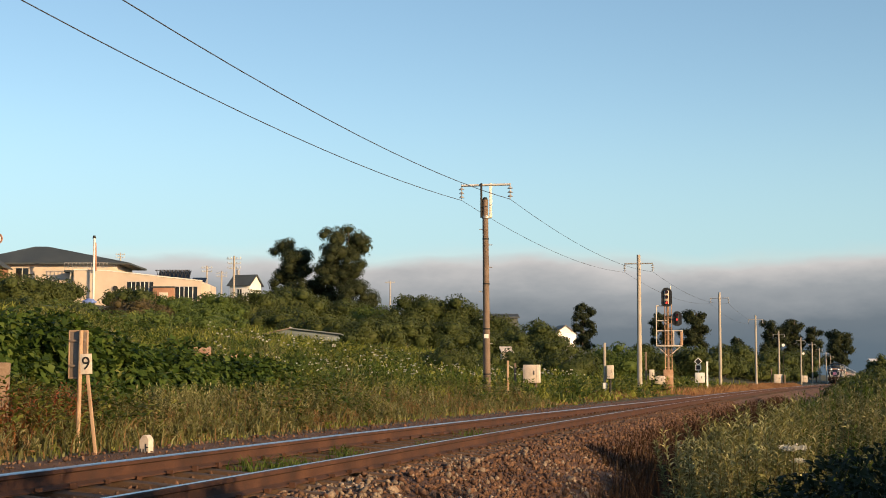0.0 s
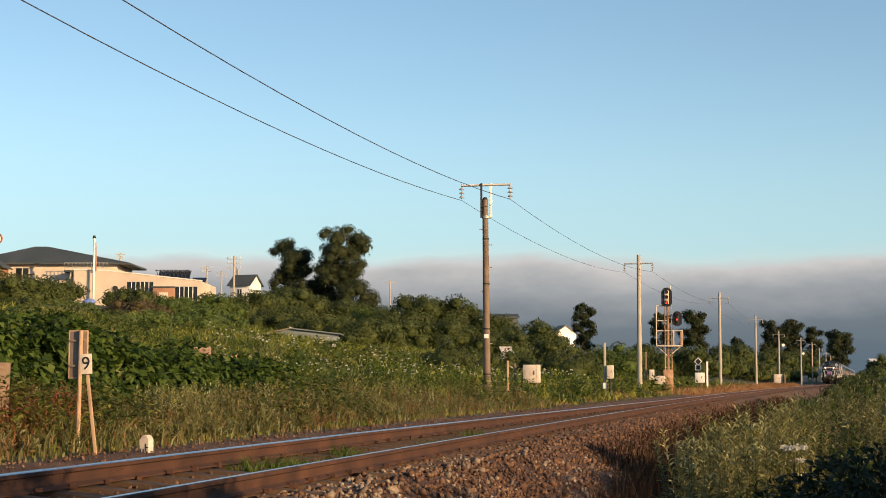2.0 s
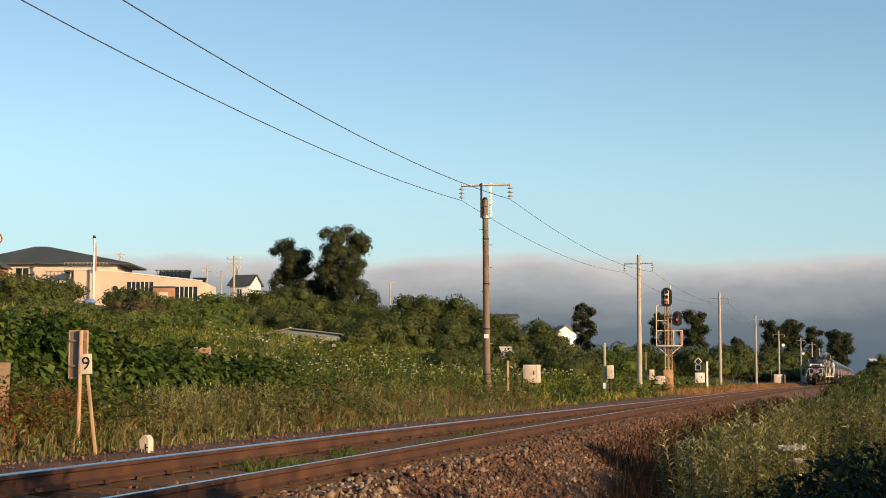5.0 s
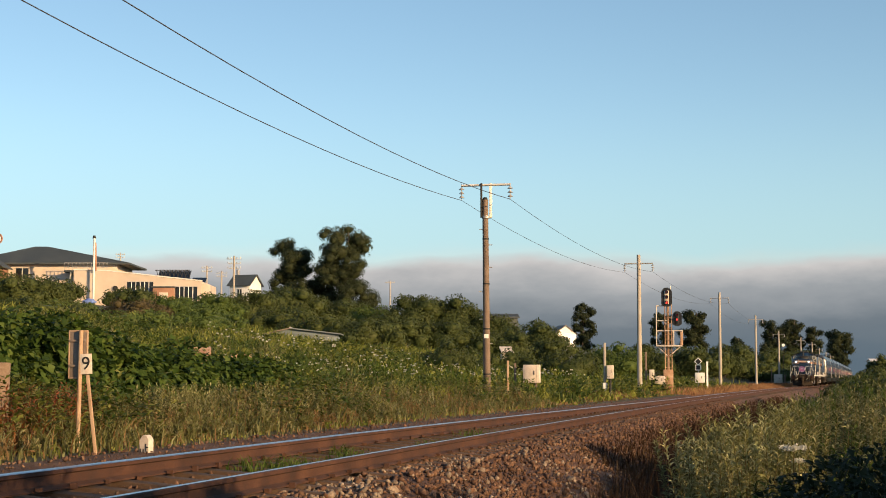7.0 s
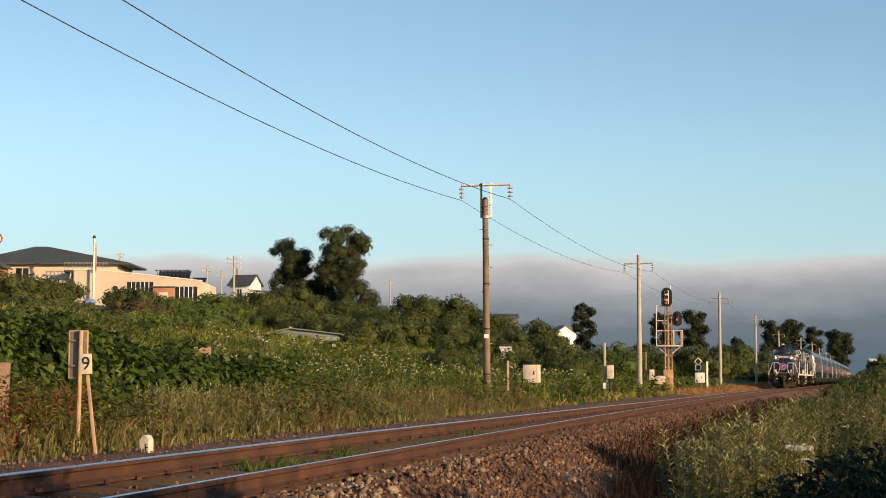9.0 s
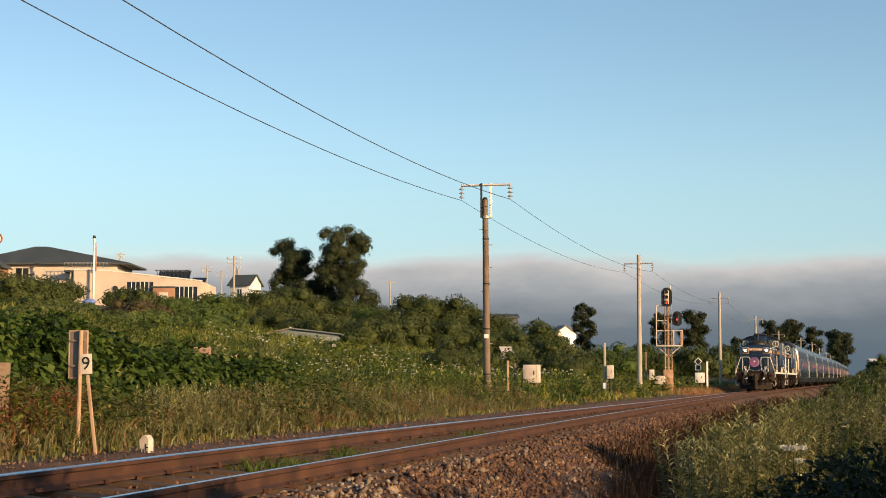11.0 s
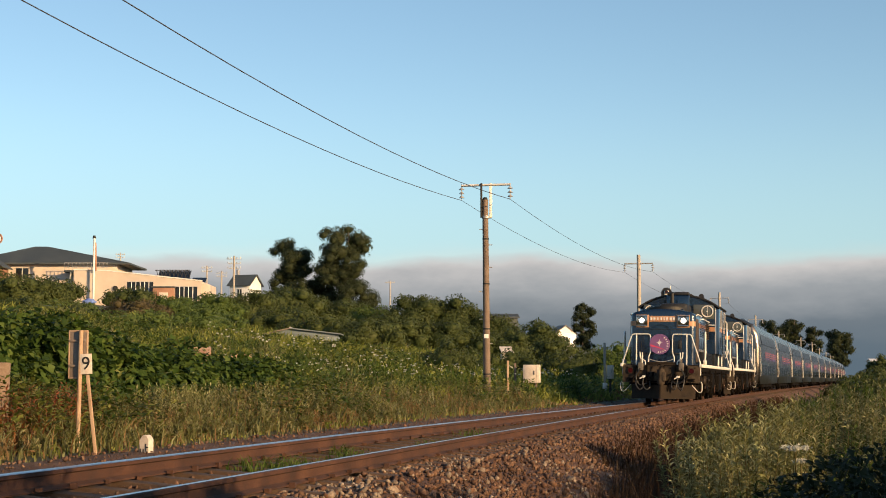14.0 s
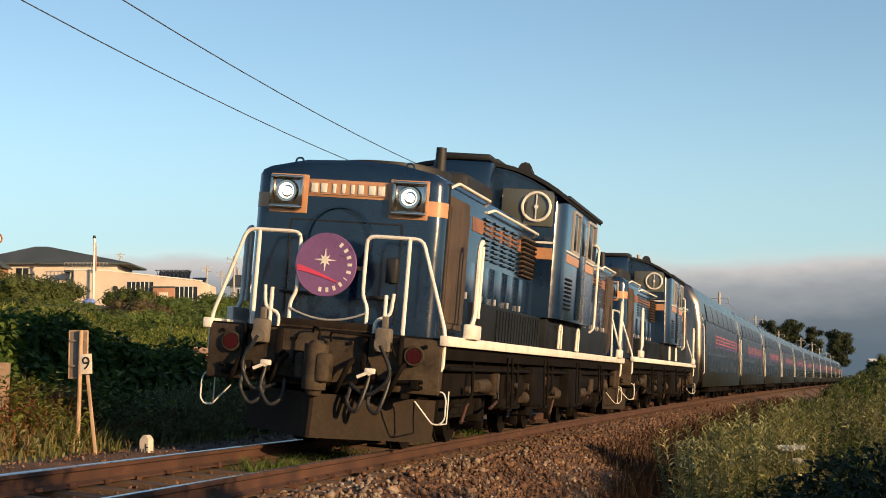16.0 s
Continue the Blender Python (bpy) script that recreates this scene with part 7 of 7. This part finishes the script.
def right_side():
    """The weedy bank on the camera's side of the track."""
    rng = np.random.RandomState(31)
    m = 260
    cy = 8.0 * (80 / 8.0) ** rng.rand(m)
    cl_ = 3.5 + 8.5 * rng.rand(m) ** 1.2
    cx = place(cy, cl_)
    keep = (cx > 0.145 * cy + 0.3) & (cx < 0.4 * cy + 2.5)
    cx, cy, cl_ = cx[keep], cy[keep], cl_[keep]
    near = np.interp(cl_, (3.2, 3.8, 4.4, 5.0, 6.0, 9), (-0.6, -0.15, 0.3, 0.42, 0.48, 0.55)) - 0.4 * np.clip((12.5 - cy) / 4, 0, 1)
    far = np.interp(cl_, (3.2, 3.8, 4.4, 5.0, 5.7, 6.5, 9), (-0.65, -0.35, -0.12, 0.02, 0.3, 0.75, 1.15))
    mix = np.clip((cy - 22) / 20, 0, 1)
    crest = near * (1 - mix) + far * mix + np.clip(rng.normal(-0.04, 0.28, len(cx)), -0.65, 0.18) - 0.12 * np.clip((4.7 - cl_) / 0.6, 0, 1)
    k = 13
    spread = np.repeat(np.clip(0.0105 * cy, 0.1, 0.4), k)
    x = np.repeat(cx, k) + rng.normal(0, 1, len(cx) * k) * spread
    y = np.repeat(cy, k) + rng.normal(0, 1, len(cx) * k) * spread
    l = (x - centre_x(y)) * 0.976
    ok = l > 3.1
    x, y, l = x[ok], y[ok], l[ok]
    z = land(y, l)
    top = np.repeat(crest, k)[ok] - np.abs(rng.normal(0, 0.16, len(x)))
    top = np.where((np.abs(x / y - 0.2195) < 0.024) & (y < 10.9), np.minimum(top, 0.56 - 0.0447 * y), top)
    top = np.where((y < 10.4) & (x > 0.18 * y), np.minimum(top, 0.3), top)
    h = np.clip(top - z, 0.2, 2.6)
    # corner weeds take a dark leaf in place of shade; other clumps at random
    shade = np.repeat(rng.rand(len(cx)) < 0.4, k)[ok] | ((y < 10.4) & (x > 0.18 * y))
    for mask, mat, lab in (((y < 26) & ~shade, L_WEED, "tall pale green leafy weeds on the near bank"), ((y < 26) & shade, L_BIGLEAF, "tall leafy weeds on the near bank, dark green, some darkened as shade"), ((y >= 26) & ~shade, L_WEED, "tall pale leafy weeds along the track's far bank"), ((y >= 26) & shade, L_BIGLEAF, "tall dark leafy weeds along the track's far bank")):
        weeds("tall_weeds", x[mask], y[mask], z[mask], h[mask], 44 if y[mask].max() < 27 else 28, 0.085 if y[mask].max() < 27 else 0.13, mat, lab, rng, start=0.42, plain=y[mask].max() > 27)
    m = 27
    fy = rng.uniform(10.6, 14.2, m)
    turn = rng.uniform(0.152, 0.225, m)
    fx = turn * fy
    crest = 0.762 - fy * (np.interp(turn, (0.15, 0.206), (0.037, 0.008)) + np.abs(rng.normal(0, 0.012, m)))
    k = 10
    x = np.repeat(fx, k) + rng.normal(0, 0.075, m * k)
    y = np.repeat(fy, k) + rng.normal(0, 0.075, m * k)
    z = land(y, (x - centre_x(y)) * 0.976)
    # paler leaf than the weeds behind, standing in for sun on the shoots
    weeds("tall_weeds", x, y, z, np.clip(np.repeat(crest, k) - np.abs(rng.normal(0, 0.11, m * k)) - 0.12 * np.clip(1 - np.abs(x / y - 0.2195) / 0.02, 0, 1) - z, 0.3, 2), 54, 0.085, L_SHOOT, "leafy shoots at the bank's front, coloured pale as if sunlit", rng, start=0.45)
    # weeds beside and behind the camera, which shade the foreground
    n = 600
    xx, yy = rng.uniform(2.2, 11, n), rng.uniform(-9, 7.5, n)
    ok = (xx > 0.36 * yy + 1.3) | (yy < 0)
    xx, yy = xx[ok], yy[ok]
    ll = (xx - centre_x(yy)) * 0.976
    zz = land(yy, ll)
    hh = np.clip(0.12 + 0.3 * lumps(xx, yy, 0.9, 2.0) + 0.02 * xx - zz, 0.6, 3.2)
    weeds("tall_weeds", xx, yy, zz, hh, 40, 0.12, L_WEED, "tall leafy weeds closing the near bank", rng, start=0.2, plain=True)
    # undergrowth, in a dark leaf that paints the shaded gaps between weeds
    n = 30000
    y = 6 * (80 / 6) ** rng.rand(n)
    l = 2.9 + 9 * rng.rand(n)
    x = place(y, l)
    keep = (x > 0.1 * y) & (x < 0.42 * y + 2.5)
    x, y, l = x[keep], y[keep], l[keep]
    stuff("bank_grass", blade_arrays(np.stack([x, y, land(y, l) - 0.03], 1), rng.uniform(0.25, 0.7, len(x)) * np.clip((l - 2.3) / 1.4, 0.3, 1), np.clip(0.001 * y, 0.012, 0.05) * rng.uniform(0.7, 1.3, len(x)), rng.uniform(0.1, 0.8, len(x)), rng), L_TREE, "green undergrowth on the near bank, coloured dark as shaded gaps", "grass")
    # dead brown stalks at the foot of the ballast
    n = 15000
    y = 11 * (85 / 11) ** rng.rand(n)
    l = 2.25 + 1.9 * rng.rand(n)
    x = place(y, l)
    tall = rng.rand(n) < 0.12
    h = np.where(tall, rng.uniform(0.5, 1.0, n), rng.uniform(0.15, 0.5, n)) * np.clip((l - 2.0) / 0.8, 0.3, 1)
    m = 16000
    ym = 25 * (110 / 25) ** rng.rand(m)
    lm = 1.25 + 2.2 * rng.rand(m)
    x, y, l = np.concatenate([x, place(ym, lm)]), np.concatenate([y, ym]), np.concatenate([l, lm])
    h = np.concatenate([h, rng.uniform(0.1, 0.38, m) * np.clip((lm - 1.0) / 1.2, 0.15, 1)])
    n += m
    stuff("dead_stalks", blade_arrays(np.stack([x, y, land(y, l) - 0.03], 1), h, np.clip(0.0007 * y, 0.007, 0.03), rng.uniform(0.02, 0.5, n), rng), L_BROWN, "dead brown stalks at the foot of the ballast", "grass")
    # broad-leaved plant low in the foreground, its leaf colour darkened as shade
    t = thing("broadleaf_bush", pose(0, 0, 0), "broad-leaved bush among tall weeds, leaves coloured dark as shade", "bush")
    n = 12000
    c = np.array([2.58, 8.4, -0.26])
    d = unit(rng.normal(size=(n, 3)))
    p = c + d * np.array([1.1, 1.15, 0.7]) * (1 - 0.35 * rng.rand(n)[:, None])
    al = unit(d + rng.normal(size=(n, 3)) * 0.6 + np.array([0, 0, -0.3]))
    L = rng.uniform(0.04, 0.085, n)
    tagged(big_mesh("foliage", *leaf_arrays(p, al, unit(d + np.array([0, 0, 0.6])), L, L * 0.5, 0.2, 0.3), L_FARTREE_SHADE, t), kind="stuff")
    bm = bmesh.new()
    for k in range(9):
        a = k * 0.7
        rod(bm, (2.38 + 0.1 * math.cos(a), 8.2 + 0.1 * math.sin(a), -1.0), (2.38 + 0.5 * math.cos(a), 8.2 + 0.5 * math.sin(a), -0.1), 0.015, 0.007, 6)
    part("stem", bm, L_STEM, t)
    # a white umbel on its stalk
    for cx, cy, cz, r in ((2.24, 10.2, 0.325, 0.036), (2.285, 10.25, 0.24, 0.015)):
        f = thing("umbel_flower", pose(cx, cy, cz - 1.35), "white flat-topped umbel flower among the weeds", "flower", "umbel flowers")
        m = 150
        q = rng.normal(size=(m, 3)) * np.array([r, r * 0.8, r * 0.25]) + np.array([0, 0, 1.35])
        a = rng.uniform(0, 6.3, m)
        al = unit(np.stack([np.cos(a), np.sin(a), 0.3 + 0 * a], 1))
        tagged(big_mesh("petals", *flake_arrays(q, al, unit(rng.normal(size=(m, 3)) + np.array([0.5, -0.6, 0.4])), np.full(m, 0.022), np.full(m, 0.02)), L_PETAL, f), kind="stuff")
        part("stalk", rod(bmesh.new(), (0, 0, 0), (0, 0, 1.35), 0.008, 0.005, 6), L_STEM, f)
        UMBELS.append(f)


right_side()


def shrub(x, y, w, h, seed, mat, label, size=None):
    rng = np.random.RandomState(seed)
    g = land_at(x, y)
    s = thing("shrub", pose(x, y, g), label, "shrub", "shrubs on the hillside")
    k = max(8, int(w * 3.4))
    cs, rs = [], []
    for i in range(k):
        u = rng.uniform(-0.5, 0.5)
        hh = h * (1 - 1.3 * u * u) * rng.uniform(0.45, 1.0)
        r = rng.uniform(0.13, 0.25) * min(w, h * 1.4)
        cs.append(np.array([u * w * 0.9, rng.uniform(-0.35, 0.35) * w, max(hh - r * 0.8, r * 0.5)]))
        rs.append(np.array([r * 1.1, r, r * 0.9]))
    cs.append(np.array([0, 0, h * 0.35]))
    rs.append(np.array([w * 0.5, w * 0.4, h * 0.45]))
    leaf = size or np.clip(0.0013 * y, 0.11, 0.42)
    tagged(big_mesh("foliage", *crown(rng, cs, rs, (0.8 if size else 1.25) / leaf ** 2, leaf, 0.16), mat, s), kind="stuff")
    bm = bmesh.new()
    for i in range(5):
        c = cs[i]
        rod(bm, (c[0] * 0.3, c[1] * 0.3, -0.2), tuple(c), 0.05, 0.02, 6)
    part("stem", bm, M_BARK, s)


HEDGE_SHRUBS = [(-35.0, 125, 6.4, 3.1), (-31.7, 128, 5.6, 2.9), (-33.6, 140, 2.6, 1.7), (-30.9, 160, 5.3, 3.0), (-25.4, 150, 5.6, 2.4), (-24.5, 170, 6.2, 3.2), (-23.2, 190, 6.6, 4.5), (-19.2, 200, 8.0, 5.6), (-14.5, 210, 9.0, 5.1), (-8.8, 200, 7.2, 4.3), (-3.9, 190, 5.6, 6.9), (1.1, 200, 7.2, 7.3), (5.8, 200, 6.4, 5.1), (10.4, 190, 7.6, 4.9), (-4.8, 150, 6.0, 3.5), (0.1, 150, 6.0, 3.6), (0.5, 85, 3.0, 2.5), (8.1, 100, 3.4, 2.7), (14.8, 140, 5.0, 3.5)]
MEADOW_SHRUBS = [(23.1, 180, 5.8, 4.3), (31.0, 200, 7.0, 4.3), (54.6, 300, 9.0, 6.5), (67.7, 330, 11.0, 6.8), (85.3, 380, 8.6, 8.2), (110.5, 400, 6.0, 8.0), (-6.7, 130, 7.0, 2.6), (-11.3, 141, 7.4, 2.7), (-15.5, 100, 5.0, 1.6), (-18.9, 95, 6.4, 1.4), (-23.2, 90, 7.0, 1.5), (-28.5, 118, 6.0, 1.1), (-20.0, 125, 6.5, 2.2), (5.5, 150, 6.0, 3.2), (11.0, 160, 6.0, 3.0), (-16.0, 160, 7.0, 3.0), (41.0, 240, 8.0, 4.6), (48.0, 270, 8.0, 5.0), (-40.0, 130, 6.0, 3.4)]
# entries below y 15 stand out of view, added to shade the foreground
BANK_SHRUBS = [(46.0, 255, 9.0, 3.2), (52.0, 262, 9.0, 3.5), (57.0, 275, 9.0, 3.4), (62.0, 290, 9.0, 3.5), (127.5, 450, 8.0, 8.5), (-29.0, 212, 6.0, 3.0), (-43.0, 215, 5.5, 3.2), (-36.5, 222, 5.0, 2.4), (-21.8, 112, 5.5, 1.9), (-17.0, 115, 5.5, 2.0), (-34.5, 105, 6.0, 2.6), (4.1, 103, 3.4, 2.1), (14.2, 50, 2.6, 2.2), (18.6, 62, 4.0, 2.4), (24.5, 80, 5.0, 2.6), (4.7, 4.6, 3.2, 4.2), (28.5, 420, 7.0, 4.4), (4.3, 6.4, 2.2, 3.0), (6.4, 14.5, 2.0, 1.4)]
# unseen shrubs, added out of view to shade the ballast shoulder
SHADE_SHRUBS = [(8.7, 18.7, 3.2, 2.2), (10.3, 20.3, 4.4, 2.6)]
# the 16 of width 11 are unseen, added to darken the train's reflections
SHRUBS = HEDGE_SHRUBS + MEADOW_SHRUBS + BANK_SHRUBS + [(float(place(y, 7.0 + 0.8 * math.sin(y))), y, 5.0, 1.3 + 0.0085 * y + 0.3 * math.sin(1.3 * y)) for y in range(125, 390, 19)] + [(30.0 + 7.5 * math.sin(2.1 * k) + 0.2 * (12 * k - 30), 12 * k - 30, 11.0, 4.0 + 0.8 * math.sin(1.7 * k)) for k in range(16)] + SHADE_SHRUBS
BROWN = {(-21.8, 112)}
FRESH = {(-20.0, 125), (-17.0, 115), (-28.5, 118), (-15.5, 100), (-18.9, 95), (-25.4, 150), (-24.5, 170), (-40.0, 130), (-34.5, 105), (-8.8, 200), (14.8, 140)}
# one set of labels for all shrubs, the unseen added ones too
HEDGE_WORDS = ("dense dark green shrub on the hillside above the meadow", "rounded green shrub in the hedge behind the meadow", "overgrown bushy shrub with sunlit leaves on the slope")
for k, (x, y, w, h) in enumerate(SHRUBS):
    shrub(x, y, w, h, 100 + k, L_BRUSH if (x, y) in BROWN else L_VINE if (x, y) in FRESH else L_HEDGE, HEDGE_WORDS[k % 3], 0.8 if w == 11.0 and h < 5 else None)


def tree(x, y, w, h, seed, label, bare=0.25, tiers=6):
    rng = np.random.RandomState(seed)
    g = land_at(x, y) - 0.3
    t = thing("tree", pose(x, y, g), label, "tree", "trees behind the meadow")
    bm = bmesh.new()
    lean = rng.normal(0, 0.03, 2)
    rod(bm, (0, 0, 0), (lean[0] * h, lean[1] * h, h * 0.55), 0.028 * h * 0.6, 0.012 * h * 0.6, 9)
    rod(bm, (lean[0] * h, lean[1] * h, h * 0.54), (lean[0] * h * 1.6, lean[1] * h, h * 0.93), 0.012 * h * 0.6, 0.004 * h, 7)
    cs, rs = [], []
    for i in range(tiers + 4):
        u = bare + 0.08 + (0.82 - bare) * (i + 0.5) / (tiers + 4)
        spread = w * 0.5 * math.sin(math.pi * min(0.97, 0.22 + 0.74 * (u - bare) / (1 - bare))) ** 0.7
        a = i * 2.4 + rng.normal(0, 0.4)
        d = spread * rng.uniform(0.3, 0.78)
        limb = np.array([lean[0] * h * u * 1.6 + d * math.cos(a), d * math.sin(a), h * u])
        big = w * rng.uniform(0.19, 0.27)
        rod(bm, (lean[0] * h * u, lean[1] * h * u, h * (u - 0.16)), tuple(limb), 0.006 * h * 0.6, 0.002 * h, 5)
        for j in range(9):
            q = unit(rng.normal(size=3)) * big * rng.uniform(0.45, 1.0)
            r = w * rng.uniform(0.075, 0.13)
            c = limb + q * np.array([1, 1, 0.8])
            c[2] = min(c[2], h - r)
            cs.append(c)
            rs.append(np.array([r * 1.15, r * 1.15, r]))
        cs.append(limb)
        rs.append(np.array([big, big, big * 0.8]) * 0.8)
    part("trunk", bm, M_BARK, t, "grey-brown tapered trunk and limbs")
    leaf = 0.001 * y
    tagged(big_mesh("crown", *crown(rng, cs, rs, 1.5 / leaf ** 2, leaf, 0.22), L_FARTREE_SHADE if y > 300 else L_TREE, t), kind="stuff")


TREES = [(-25.2, 272, 9.8, 15.4), (-16.8, 268, 11.6, 18.3), (35.0, 400, 7.4, 13.7), (52.9, 380, 6.0, 13.2), (60.0, 380, 7.6, 14.6), (89.6, 430, 8.4, 15.9), (95.6, 432, 8.0, 18.0), (101.0, 430, 6.0, 16.4), (194.5, 780, 15.5, 25.5), (-21.5, 275, 5.0, 8.5), (78.0, 420, 5.0, 10.0)]
for k, (x, y, w, h) in enumerate(TREES):
    tree(x, y, w, h, 300 + k, "tall dark-leaved tree with an uneven crown" if h > 12 else "smaller dark tree beside taller ones", 0.12 if k < 2 else 0.04 if k == 2 else 0.25)


# ---- what moves ----
def motions():
    times = [0.25 * k for k in range(65)]
    fine = [k / FPS for k in range(16 * FPS + 1)]
    for ob, back, half in TRAIN:
        walk(ob, [(t, vehicle_pose(NOSE_S + back + V * (16.0 - t), half, 0.0055 if back < 8 else 0.0)) for t in times])
        for w in ob.children:
            if "roll" in w:
                base = w.matrix_basis.translation.copy()
                walk(w, [(t, Matrix.Translation(base) @ pose(0, 0, 0, -math.degrees(V * t / base.z), 0, 0)) for t in fine])

    # the white flowers nod in the wind
    nod = [(0.0, 0.0), (1.5, 0.1), (3.5, 0.6), (5.2, -0.2), (7.0, 0.0), (9.0, 1.7), (10.4, 0.6), (12.5, -0.5), (14.5, 0.7), (16.0, -0.4)]
    for f in UMBELS:
        base = f.matrix_basis.translation.copy()
        walk(f, [(t, Matrix.Translation(base) @ pose(0, 0, 0, 0.4 * a, a, 0)) for t, a in nod])


motions()
